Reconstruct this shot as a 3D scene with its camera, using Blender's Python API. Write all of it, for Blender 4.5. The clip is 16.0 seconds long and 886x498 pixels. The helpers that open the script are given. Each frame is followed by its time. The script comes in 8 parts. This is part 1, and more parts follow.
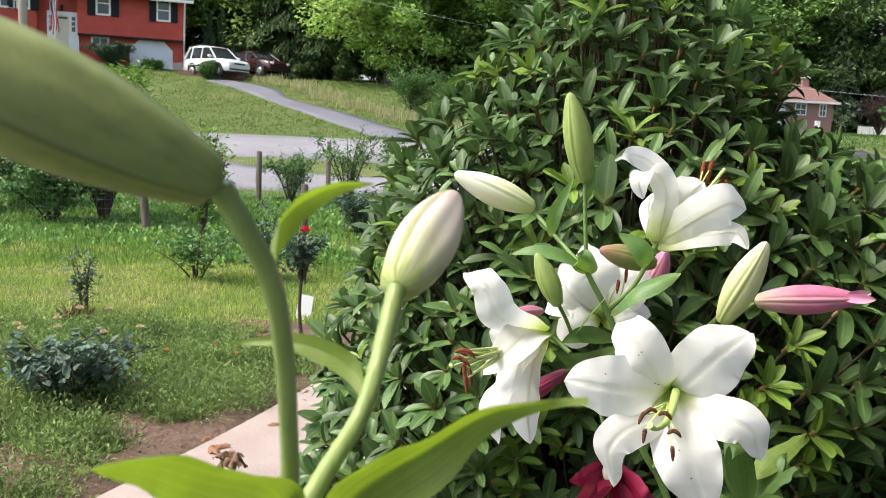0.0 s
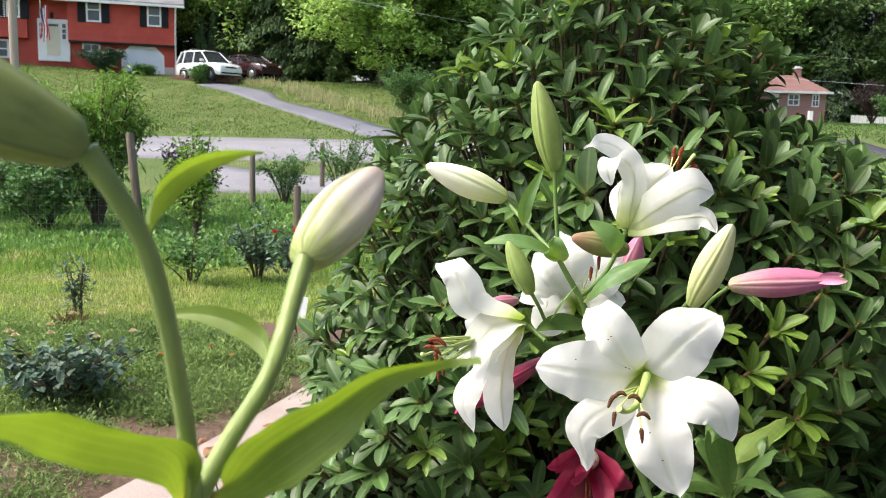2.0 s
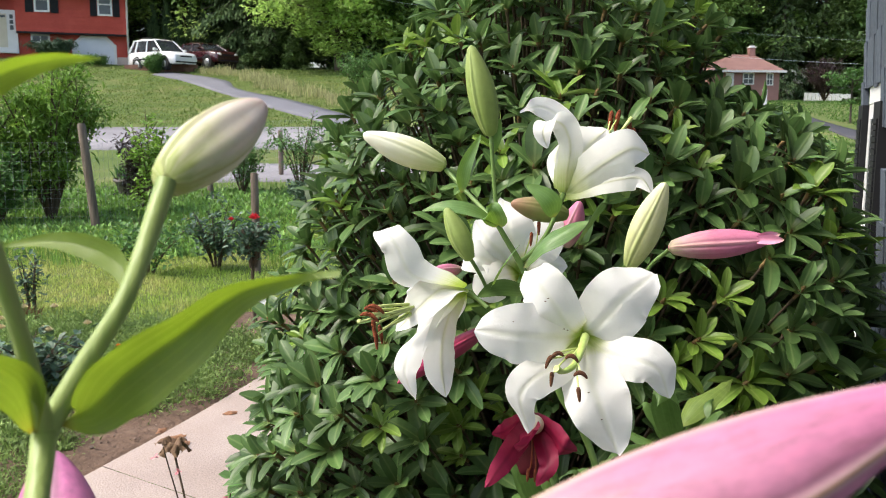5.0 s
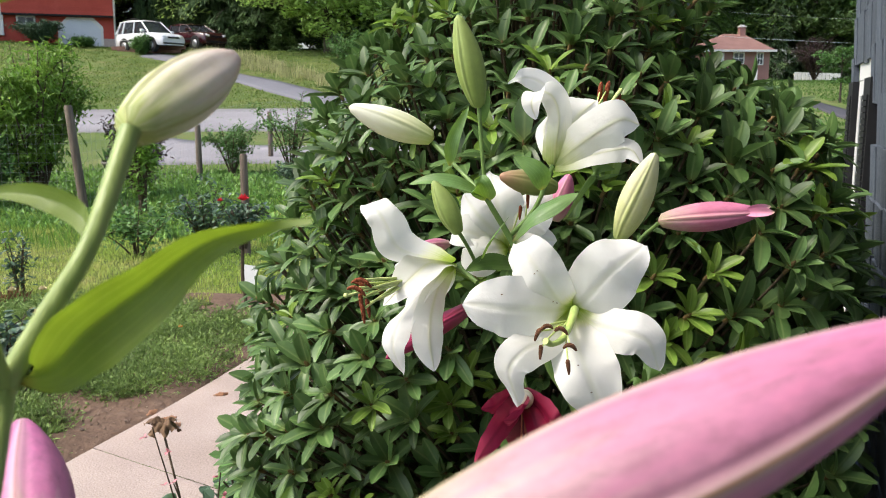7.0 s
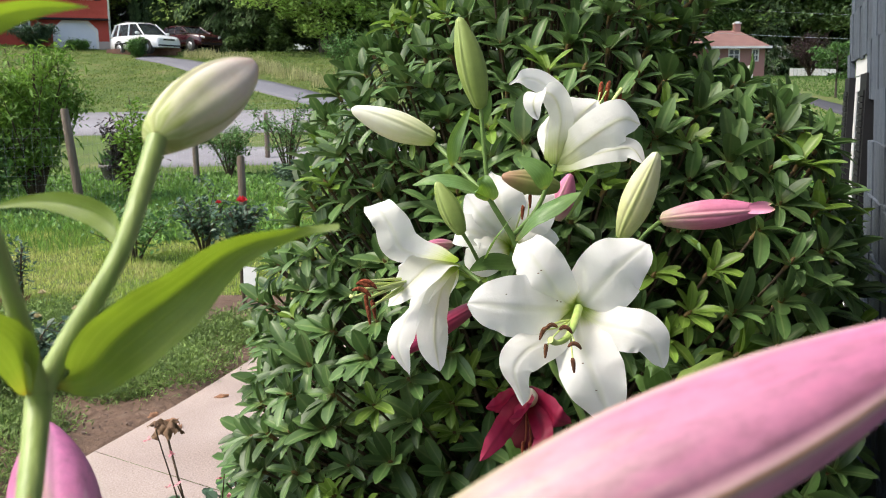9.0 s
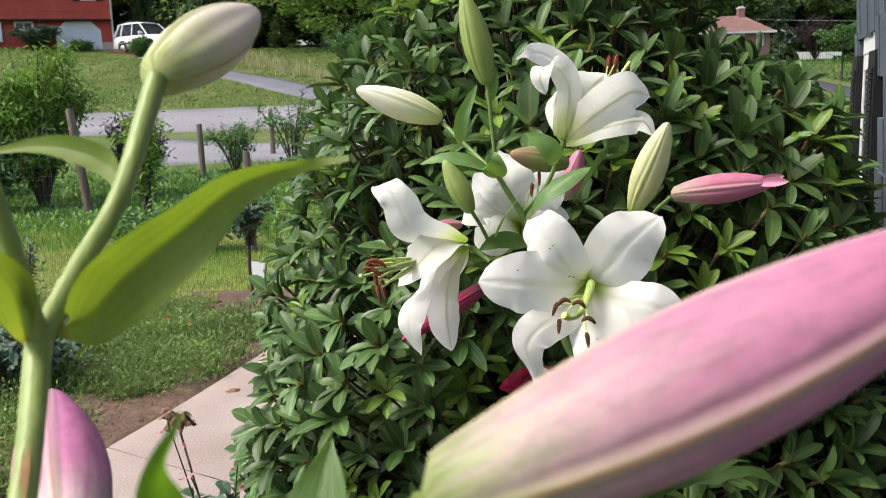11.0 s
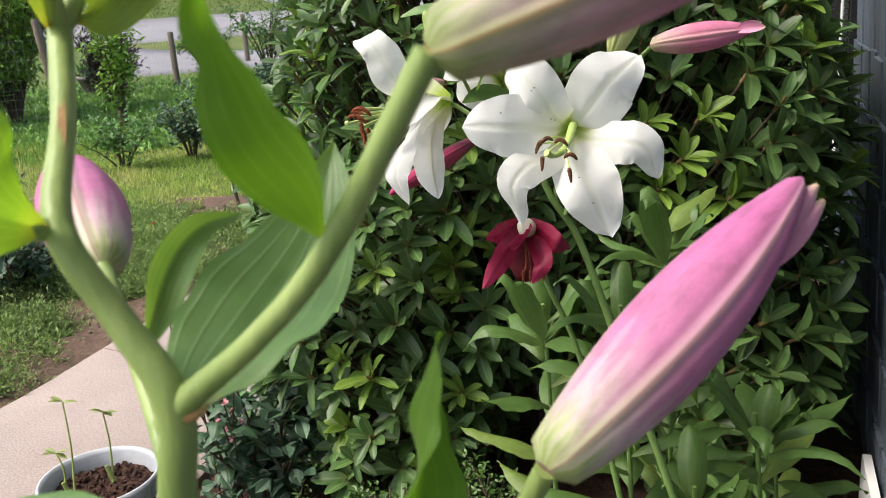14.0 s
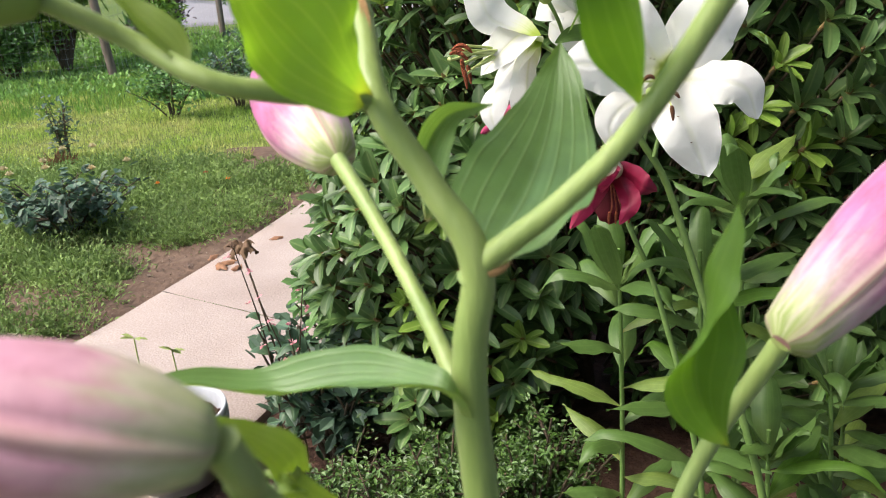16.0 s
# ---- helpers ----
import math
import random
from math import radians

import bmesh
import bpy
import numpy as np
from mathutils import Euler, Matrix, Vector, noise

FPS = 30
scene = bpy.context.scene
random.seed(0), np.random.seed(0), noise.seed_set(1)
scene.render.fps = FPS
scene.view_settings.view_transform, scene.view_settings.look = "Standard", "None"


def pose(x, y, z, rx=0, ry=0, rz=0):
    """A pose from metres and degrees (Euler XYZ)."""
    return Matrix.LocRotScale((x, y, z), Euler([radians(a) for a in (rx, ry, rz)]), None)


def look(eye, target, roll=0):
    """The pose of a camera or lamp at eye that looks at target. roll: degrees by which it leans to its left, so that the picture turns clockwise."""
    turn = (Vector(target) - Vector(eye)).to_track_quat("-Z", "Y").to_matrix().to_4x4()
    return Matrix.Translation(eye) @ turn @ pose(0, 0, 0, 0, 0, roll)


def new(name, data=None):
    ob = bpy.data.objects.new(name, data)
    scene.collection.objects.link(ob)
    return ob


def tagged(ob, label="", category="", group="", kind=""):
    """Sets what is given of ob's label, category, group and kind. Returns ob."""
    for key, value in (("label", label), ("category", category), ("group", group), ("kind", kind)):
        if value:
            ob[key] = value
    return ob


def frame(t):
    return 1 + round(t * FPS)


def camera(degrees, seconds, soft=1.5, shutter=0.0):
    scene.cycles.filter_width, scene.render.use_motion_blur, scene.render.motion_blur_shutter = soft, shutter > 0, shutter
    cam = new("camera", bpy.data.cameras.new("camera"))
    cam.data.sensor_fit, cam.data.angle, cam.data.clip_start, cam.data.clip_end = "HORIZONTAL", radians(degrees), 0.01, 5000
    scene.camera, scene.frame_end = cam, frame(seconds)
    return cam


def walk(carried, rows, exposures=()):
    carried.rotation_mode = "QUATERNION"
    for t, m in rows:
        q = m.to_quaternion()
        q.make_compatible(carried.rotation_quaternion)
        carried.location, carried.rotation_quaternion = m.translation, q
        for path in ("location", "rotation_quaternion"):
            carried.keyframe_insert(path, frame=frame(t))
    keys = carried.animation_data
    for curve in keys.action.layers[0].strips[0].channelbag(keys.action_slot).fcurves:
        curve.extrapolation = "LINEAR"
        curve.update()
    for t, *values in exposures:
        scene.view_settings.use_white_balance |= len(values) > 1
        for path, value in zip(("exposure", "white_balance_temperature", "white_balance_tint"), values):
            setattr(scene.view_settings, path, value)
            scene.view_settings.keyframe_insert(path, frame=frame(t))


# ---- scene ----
cam = camera(54.57, 16.0, soft=0.95)
cam.data.dof.use_dof = True
cam.data.dof.focus_distance, cam.data.dof.aperture_fstop = 1.0, 26.0
PATH = [
    (0, (0.0000, 0.0000, 1.4500), (0.0000, 1.9833, 1.1922), 2.73),
    (0.5, (0.0120, -0.0025, 1.4516), (0.0129, 1.9806, 1.1920), 2.63),
    (1, (0.0177, -0.0062, 1.4502), (0.0128, 1.9767, 1.1889), 2.38),
    (1.5, (0.0226, -0.0072, 1.4501), (0.0176, 1.9762, 1.1933), 1.85),
    (2, (0.0298, -0.0069, 1.4423), (0.0367, 1.9761, 1.1821), 1.39),
    (2.5, (0.0395, -0.0104, 1.4418), (0.0638, 1.9719, 1.1778), 0.90),
    (3, (0.0478, -0.0155, 1.4384), (0.1001, 1.9664, 1.1753), 0.62),
    (3.5, (0.0535, -0.0130, 1.4348), (0.1268, 1.9685, 1.1741), 0.30),
    (4, (0.0560, -0.0115, 1.4295), (0.1397, 1.9693, 1.1656), 0.06),
    (6.5, (0.0634, 0.0102, 1.4113), (0.1664, 1.9796, 1.0786), 0.46),
    (7, (0.0637, 0.0075, 1.4095), (0.1761, 1.9761, 1.0754), -0.03),
    (7.5, (0.0613, 0.0044, 1.4098), (0.1822, 1.9730, 1.0783), -0.30),
    (8, (0.0590, 0.0017, 1.4112), (0.1846, 1.9705, 1.0827), -0.50),
    (8.5, (0.0528, -0.0017, 1.4093), (0.1735, 1.9676, 1.0818), -0.55),
    (9, (0.0563, 0.0018, 1.4117), (0.1744, 1.9700, 1.0763), -0.60),
    (11.5, (0.0527, 0.0111, 1.3877), (0.1525, 1.9754, 1.0249), -2.38),
    (12, (0.0509, 0.0026, 1.3817), (0.1541, 1.9628, 0.9986), -2.76),
    (12.5, (0.0497, -0.0043, 1.3733), (0.1593, 1.9500, 0.9627), -3.29),
    (13, (0.0499, -0.0094, 1.3583), (0.1669, 1.9344, 0.9024), -3.84),
    (13.5, (0.0501, -0.0168, 1.3449), (0.1747, 1.9124, 0.8322), -3.93),
    (14, (0.0461, -0.0243, 1.3372), (0.1705, 1.8904, 0.7729), -3.87),
    (14.5, (0.0388, -0.0298, 1.3316), (0.1585, 1.8749, 0.7335), -3.88),
    (15, (0.0242, -0.0330, 1.3241), (0.1206, 1.8640, 0.6979), -4.07),
    (15.5, (0.0073, -0.0361, 1.3255), (0.0705, 1.8560, 0.6805), -4.01),
    (16, (-0.0188, -0.0450, 1.3260), (0.0105, 1.8443, 0.6704), -3.64),
]
walk(cam, [(t, look(eye, target, roll)) for t, eye, target, roll in PATH],
     exposures=[(0, 1.15), (2.5, 1.24), (4, 1.15), (6.5, 0.98), (9, 0.97), (11.5, 0.82), (13, 0.86), (14.5, 0.98), (15.5, 1.04), (16, 1.14)])

# ---- world, sun, exposure ----
world = bpy.data.worlds.new("sky")
scene.world = world
world.use_nodes = True
wn = world.node_tree.nodes
sky = wn.new("ShaderNodeTexSky")
sky.sky_type, sky.sun_disc = "NISHITA", False
SUN_UP, SUN_AZ = 55.0, -102.0          # degrees above the horizon; from +y towards +x
sky.sun_elevation, sky.sun_rotation = radians(SUN_UP), radians(SUN_AZ)
sky.air_density, sky.dust_density, sky.ozone_density = 1.0, 4.0, 1.0
wn["Background"].inputs["Strength"].default_value = 0.15
world.node_tree.links.new(sky.outputs[0], wn["Background"].inputs[0])
sun = new("sun", bpy.data.lights.new("sun", "SUN"))
sun.data.energy, sun.data.angle, sun.data.color = 1.65, radians(26), (1.0, 0.95, 0.86)
_s = Vector((math.sin(radians(SUN_AZ)) * math.cos(radians(SUN_UP)), math.cos(radians(SUN_AZ)) * math.cos(radians(SUN_UP)), math.sin(radians(SUN_UP))))
sun.matrix_world = look(_s * 30, (0, 0, 0))

# ---- materials ----


def ramp(nodes, stops):
    r = nodes.new("ShaderNodeValToRGB")
    while len(r.color_ramp.elements) < len(stops):
        r.color_ramp.elements.new(0.5)
    for e, (p, c) in zip(r.color_ramp.elements, stops):
        e.position, e.color = p, (*c, 1)
    return r


def mat(name, stops, scale=8.0, rough=0.6, bump=0.3, fine=60.0, share=0.35, metal=0.0, through_light=0.0, per="", spread=0.25, coord="Object", stretch=(1, 1, 1), spec=0.5, bump_dist=0.01, coat=0.0):
    """Two scales of noise mixed into a colour ramp, with fine relief. per: 'object' or 'island' varies brightness piece by piece."""
    m = bpy.data.materials.new(name)
    m.use_nodes = True
    nt, n, ln = m.node_tree, m.node_tree.nodes, m.node_tree.links
    b = n["Principled BSDF"]
    tc, mp = n.new("ShaderNodeTexCoord"), n.new("ShaderNodeMapping")
    mp.inputs["Scale"].default_value = stretch
    ln.new(tc.outputs[coord], mp.inputs[0])
    n1, n2, mix = n.new("ShaderNodeTexNoise"), n.new("ShaderNodeTexNoise"), n.new("ShaderNodeMix")
    n1.inputs["Scale"].default_value, n2.inputs["Scale"].default_value = scale, fine
    n1.inputs["Detail"].default_value, n2.inputs["Detail"].default_value = 4, 3
    for k in (n1, n2):
        ln.new(mp.outputs[0], k.inputs["Vector"])
    mix.inputs[0].default_value = share
    ln.new(n1.outputs["Fac"], mix.inputs[2])
    ln.new(n2.outputs["Fac"], mix.inputs[3])
    r = ramp(n, stops)
    ln.new(mix.outputs[0], r.inputs[0])
    out = r.outputs[0]
    if per:
        info = n.new("ShaderNodeObjectInfo") if per == "object" else n.new("ShaderNodeNewGeometry")
        mr, mul = n.new("ShaderNodeMapRange"), n.new("ShaderNodeMix")
        ln.new(info.outputs["Random" if per == "object" else "Random Per Island"], mr.inputs[0])
        mr.inputs[3].default_value, mr.inputs[4].default_value = 1 - spread, 1 + spread
        mul.data_type, mul.blend_type = "RGBA", "MULTIPLY"
        mul.inputs[0].default_value = 1.0
        ln.new(out, mul.inputs[6])
        ln.new(mr.outputs[0], mul.inputs[7])
        out = mul.outputs[2]
    ln.new(out, b.inputs["Base Color"])
    b.inputs["Roughness"].default_value, b.inputs["Metallic"].default_value = rough, metal
    b.inputs["Specular IOR Level"].default_value = spec
    b.inputs["Coat Weight"].default_value = coat
    if bump:
        bp = n.new("ShaderNodeBump")
        bp.inputs["Strength"].default_value, bp.inputs["Distance"].default_value = bump, bump_dist
        ln.new(n2.outputs["Fac"], bp.inputs["Height"])
        ln.new(bp.outputs[0], b.inputs["Normal"])
    if through_light:
        tr, ms = n.new("ShaderNodeBsdfTranslucent"), n.new("ShaderNodeMixShader")
        ln.new(out, tr.inputs[0])
        ms.inputs[0].default_value = through_light
        ln.new(b.outputs[0], ms.inputs[1])
        ln.new(tr.outputs[0], ms.inputs[2])
        ln.new(ms.outputs[0], n["Material Output"].inputs[0])
    return m


def along(name, stops, rough=0.45, through_light=0.2, veins=0.0, vein_mix=0.15, streak=0.25, axis=1, bump=0.15, vein_col=None, spec=0.4, rib=0.3, sharp=14, glow=None, spread=0.0, blotch=0.0, seam=None, fine_ribs=0):
    """Colour runs along the piece's own UV: u across, v from base to tip. veins: how many lengthwise ribs."""
    m = bpy.data.materials.new(name)
    m.use_nodes = True
    n, ln = m.node_tree.nodes, m.node_tree.links
    b = n["Principled BSDF"]
    uv, sep = n.new("ShaderNodeUVMap"), n.new("ShaderNodeSeparateXYZ")
    ln.new(uv.outputs[0], sep.inputs[0])
    nz, mp, ad = n.new("ShaderNodeTexNoise"), n.new("ShaderNodeMapping"), n.new("ShaderNodeMath")
    mp.inputs["Scale"].default_value = (14, 1.6, 1)
    ln.new(uv.outputs[0], mp.inputs[0])
    ln.new(mp.outputs[0], nz.inputs["Vector"])
    nz.inputs["Scale"].default_value, nz.inputs["Detail"].default_value = 2.0, 5
    ad.operation = "MULTIPLY_ADD"
    ln.new(nz.outputs["Fac"], ad.inputs[0])
    ad.inputs[1].default_value = streak
    sh = n.new("ShaderNodeMath")
    sh.operation = "SUBTRACT"
    ln.new(sep.outputs[axis], sh.inputs[0])
    sh.inputs[1].default_value = streak * 0.5
    ln.new(sh.outputs[0], ad.inputs[2])
    r = ramp(n, stops)
    ln.new(ad.outputs[0], r.inputs[0])
    out = r.outputs[0]
    grain, gm = n.new("ShaderNodeTexNoise"), n.new("ShaderNodeMix")
    tc = n.new("ShaderNodeTexCoord")
    ln.new(tc.outputs["Object"], grain.inputs["Vector"])
    grain.inputs["Scale"].default_value, grain.inputs["Detail"].default_value = 90, 4
    gm.data_type, gm.blend_type = "RGBA", "OVERLAY"
    gm.inputs[0].default_value = 0.22
    ln.new(out, gm.inputs[6])
    ln.new(grain.outputs["Fac"], gm.inputs[7])
    out = gm.outputs[2]
    if blotch:
        bl, br, bm_ = n.new("ShaderNodeTexNoise"), ramp(n, [(0.36, (0.3, 0.32, 0.28)), (0.5, (0.5, 0.5, 0.5)), (0.66, (0.68, 0.62, 0.62))]), n.new("ShaderNodeMix")
        bs = n.new("ShaderNodeMapping")
        bs.inputs["Scale"].default_value = (9, 5, 1)
        ln.new(uv.outputs[0], bs.inputs[0])
        ln.new(bs.outputs[0], bl.inputs["Vector"])
        bl.inputs["Scale"].default_value, bl.inputs["Detail"].default_value, bl.inputs["Roughness"].default_value = 1.6, 8, 0.68
        ln.new(bl.outputs["Fac"], br.inputs[0])
        bm_.data_type, bm_.blend_type = "RGBA", "OVERLAY"
        bm_.inputs[0].default_value = blotch
        ln.new(out, bm_.inputs[6])
        ln.new(br.outputs[0], bm_.inputs[7])
        out = bm_.outputs[2]
    bp = n.new("ShaderNodeBump")
    bp.inputs["Strength"].default_value, bp.inputs["Distance"].default_value = bump, 0.002
    ln.new(grain.outputs["Fac"], bp.inputs["Height"])
    if veins:
        w, mu, pw, vm = n.new("ShaderNodeMath"), n.new("ShaderNodeMath"), n.new("ShaderNodeMath"), n.new("ShaderNodeMix")
        mu.operation = "MULTIPLY"
        mu.inputs[1].default_value = veins * math.pi
        ln.new(sep.outputs[0], mu.inputs[0])
        w.operation = "SINE"
        ln.new(mu.outputs[0], w.inputs[0])
        ab = n.new("ShaderNodeMath")
        ab.operation = "ABSOLUTE"
        ln.new(w.outputs[0], ab.inputs[0])
        pw.operation = "POWER"
        ln.new(ab.outputs[0], pw.inputs[0])
        pw.inputs[1].default_value = sharp
        k = n.new("ShaderNodeMath")
        k.operation = "MULTIPLY"
        ln.new(pw.outputs[0], k.inputs[0])
        k.inputs[1].default_value = vein_mix
        vm.data_type = "RGBA"
        ln.new(k.outputs[0], vm.inputs[0])
        ln.new(out, vm.inputs[6])
        vm.inputs[7].default_value = (*(vein_col or (0.45, 0.6, 0.25)), 1)
        out = vm.outputs[2]
        if seam:
            flank, line = n.new("ShaderNodeMix"), n.new("ShaderNodeMix")
            foot = ramp(n, [(0.12, seam[0]), (0.45, seam[1])])
            ln.new(sep.outputs[1], foot.inputs[0])
            pf, kf, pl, kl = (n.new("ShaderNodeMath") for _ in range(4))
            for q, power, amount, k2 in ((pf, 36, 0.85, kf), (pl, 420, 0.9, kl)):
                q.operation, k2.operation = "POWER", "MULTIPLY"
                ln.new(ab.outputs[0], q.inputs[0])
                q.inputs[1].default_value = power
                ln.new(q.outputs[0], k2.inputs[0])
                k2.inputs[1].default_value = amount
            flank.data_type = line.data_type = "RGBA"
            ln.new(kf.outputs[0], flank.inputs[0])
            ln.new(out, flank.inputs[6])
            ln.new(foot.outputs[0], flank.inputs[7])
            ln.new(kl.outputs[0], line.inputs[0])
            ln.new(flank.outputs[2], line.inputs[6])
            line.inputs[7].default_value = (*seam[2], 1)
            out = line.outputs[2]
        b2 = n.new("ShaderNodeBump")
        b2.inputs["Strength"].default_value, b2.inputs["Distance"].default_value = rib, 0.0015
        ln.new(pw.outputs[0], b2.inputs["Height"])
        ln.new(bp.outputs[0], b2.inputs["Normal"])
        bp = b2
    if fine_ribs:
        fm, fs, fb = n.new("ShaderNodeMath"), n.new("ShaderNodeMath"), n.new("ShaderNodeBump")
        fm.operation, fs.operation = "MULTIPLY", "SINE"
        ln.new(sep.outputs[0], fm.inputs[0])
        fm.inputs[1].default_value = fine_ribs * math.pi
        ln.new(fm.outputs[0], fs.inputs[0])
        fb.inputs["Strength"].default_value, fb.inputs["Distance"].default_value = 0.05, 0.0004
        ln.new(fs.outputs[0], fb.inputs["Height"])
        ln.new(bp.outputs[0], fb.inputs["Normal"])
        bp = fb
    if spread:
        info, mr, mul = n.new("ShaderNodeNewGeometry"), n.new("ShaderNodeMapRange"), n.new("ShaderNodeMix")
        ln.new(info.outputs["Random Per Island"], mr.inputs[0])
        mr.inputs[3].default_value, mr.inputs[4].default_value = 1 - spread, 1 + spread
        mul.data_type, mul.blend_type = "RGBA", "MULTIPLY"
        mul.inputs[0].default_value = 1.0
        ln.new(out, mul.inputs[6])
        ln.new(mr.outputs[0], mul.inputs[7])
        out = mul.outputs[2]
    ln.new(bp.outputs[0], b.inputs["Normal"])
    ln.new(out, b.inputs["Base Color"])
    b.inputs["Roughness"].default_value = rough
    b.inputs["Specular IOR Level"].default_value = spec
    if through_light:
        tr, ms = n.new("ShaderNodeBsdfTranslucent"), n.new("ShaderNodeMixShader")
        if glow:
            tint = n.new("ShaderNodeMix")
            tint.data_type, tint.blend_type = "RGBA", "MULTIPLY"
            tint.inputs[0].default_value = 1.0
            ln.new(out, tint.inputs[6])
            tint.inputs[7].default_value = (*glow, 1)
            ln.new(tint.outputs[2], tr.inputs[0])
        else:
            ln.new(out, tr.inputs[0])
        ms.inputs[0].default_value = through_light
        ln.new(b.outputs[0], ms.inputs[1])
        ln.new(tr.outputs[0], ms.inputs[2])
        ln.new(ms.outputs[0], n["Material Output"].inputs[0])
    return m


M_grass = mat("lawn_grass", [(0.3, (0.06, 0.1, 0.026)), (0.48, (0.1, 0.142, 0.038)), (0.62, (0.15, 0.16, 0.058)), (0.78, (0.2, 0.17, 0.09))], 0.9, 0.9, 0.6, 30, coord="Object", spec=0.15, bump_dist=0.03)
M_blade = mat("grass_blade", [(0.3, (0.2, 0.32, 0.05)), (0.46, (0.33, 0.44, 0.085)), (0.58, (0.48, 0.5, 0.16)), (0.72, (0.56, 0.48, 0.24))], 0.9, 0.65, 0, 12, through_light=0.35, per="island", spread=0.35, spec=0.25)
M_soil = mat("garden_soil", [(0.3, (0.075, 0.048, 0.033)), (0.55, (0.145, 0.095, 0.066)), (0.8, (0.23, 0.165, 0.122))], 3, 0.95, 0.8, 22, spec=0.2, bump_dist=0.03)
M_mulch = mat("bark_mulch", [(0.3, (0.03, 0.016, 0.011)), (0.6, (0.075, 0.04, 0.028)), (0.85, (0.13, 0.075, 0.05))], 20, 0.95, 1.0, 70, spec=0.2)
M_concrete = mat("walk_concrete", [(0.3, (0.25, 0.195, 0.165)), (0.45, (0.335, 0.27, 0.235)), (0.55, (0.38, 0.31, 0.272)), (0.7, (0.47, 0.4, 0.36))], 2.2, 0.95, 0.8, 130, share=0.55, spec=0.15, bump_dist=0.004)
M_asphalt = mat("road_asphalt", [(0.3, (0.20, 0.19, 0.20)), (0.6, (0.27, 0.26, 0.27)), (0.8, (0.33, 0.32, 0.33))], 0.5, 0.9, 0.3, 20, spec=0.2)
M_drive = mat("driveway_asphalt", [(0.3, (0.12, 0.12, 0.14)), (0.6, (0.17, 0.17, 0.19)), (0.8, (0.22, 0.22, 0.24))], 0.5, 0.9, 0.3, 20, spec=0.2)
M_lane = mat("lane_asphalt", [(0.3, (0.05, 0.05, 0.058)), (0.6, (0.075, 0.075, 0.085)), (0.8, (0.1, 0.1, 0.11))], 0.5, 0.95, 0.3, 20, spec=0.1)
M_rhodo = along("rhododendron_leaf", [(0.0, (0.17, 0.22, 0.06)), (0.35, (0.074, 0.142, 0.04)), (1.0, (0.096, 0.174, 0.05))], rough=0.4, through_light=0.24, veins=1.0, vein_mix=0.55, vein_col=(0.2, 0.28, 0.1), streak=0.4, spec=0.42, sharp=40, spread=0.45)
M_rhodo_new = along("rhododendron_young_leaf", [(0.0, (0.210, 0.294, 0.053)), (0.4, (0.148, 0.253, 0.037)), (1.0, (0.190, 0.306, 0.047))], rough=0.4, through_light=0.3, veins=1.0, vein_mix=0.5, vein_col=(0.32, 0.42, 0.12), streak=0.3, sharp=40, spread=0.3)
M_twig = mat("brown_twig", [(0.3, (0.05, 0.036, 0.022)), (0.6, (0.095, 0.066, 0.038)), (0.8, (0.15, 0.105, 0.06))], 30, 0.85, 0.5, 120)
M_bark = mat("tree_bark", [(0.3, (0.035, 0.028, 0.022)), (0.6, (0.085, 0.068, 0.052)), (0.8, (0.14, 0.115, 0.09))], 3, 0.95, 0.8, 25, stretch=(1, 1, 0.25))
M_lilyleaf = along("lily_leaf", [(0.0, (0.26, 0.2, 0.08)), (0.035, (0.3, 0.36, 0.13)), (0.12, (0.17, 0.29, 0.1)), (0.5, (0.15, 0.275, 0.095)), (1.0, (0.17, 0.295, 0.095))], rough=0.36, through_light=0.34, veins=7.0, vein_mix=0.3, vein_col=(0.3, 0.43, 0.19), sharp=34, streak=0.05, glow=(1.6, 1.55, 0.4), rib=0.25)
# warmer copy of lily_leaf: light coming through the blades is put into its colour
M_lilyleaf_warm = along("lit_olive_lily_leaf", [(0.0, (0.26, 0.2, 0.08)), (0.035, (0.32, 0.36, 0.12)), (0.12, (0.21, 0.295, 0.075)), (0.5, (0.19, 0.275, 0.062)), (1.0, (0.21, 0.3, 0.07))], rough=0.4, through_light=0.4, veins=7.0, vein_mix=0.25, vein_col=(0.34, 0.42, 0.15), sharp=34, streak=0.05, glow=(1.45, 1.5, 0.3), rib=0.25)
# brighter, yellower copy of lily_leaf with light from behind put into its colour
M_lilyleaf_backlit = along("backlit_lily_leaf", [(0.0, (0.28, 0.22, 0.08)), (0.035, (0.34, 0.4, 0.12)), (0.12, (0.2, 0.33, 0.08)), (0.5, (0.19, 0.33, 0.07)), (1.0, (0.22, 0.36, 0.08))], rough=0.4, through_light=0.58, veins=7.0, vein_mix=0.3, vein_col=(0.36, 0.48, 0.16), sharp=34, streak=0.05, glow=(1.65, 1.75, 0.25), rib=0.25)
M_lilyleaf_deep = along("deep_green_lily_leaf", [(0.0, (0.2, 0.22, 0.07)), (0.035, (0.2, 0.3, 0.08)), (0.12, (0.11, 0.215, 0.035)), (0.5, (0.095, 0.195, 0.026)), (1.0, (0.105, 0.21, 0.03))], rough=0.42, through_light=0.42, veins=5.0, vein_mix=0.25, vein_col=(0.2, 0.32, 0.07), sharp=34, streak=0.05, glow=(1.5, 1.6, 0.3), rib=0.25, spec=0.35)
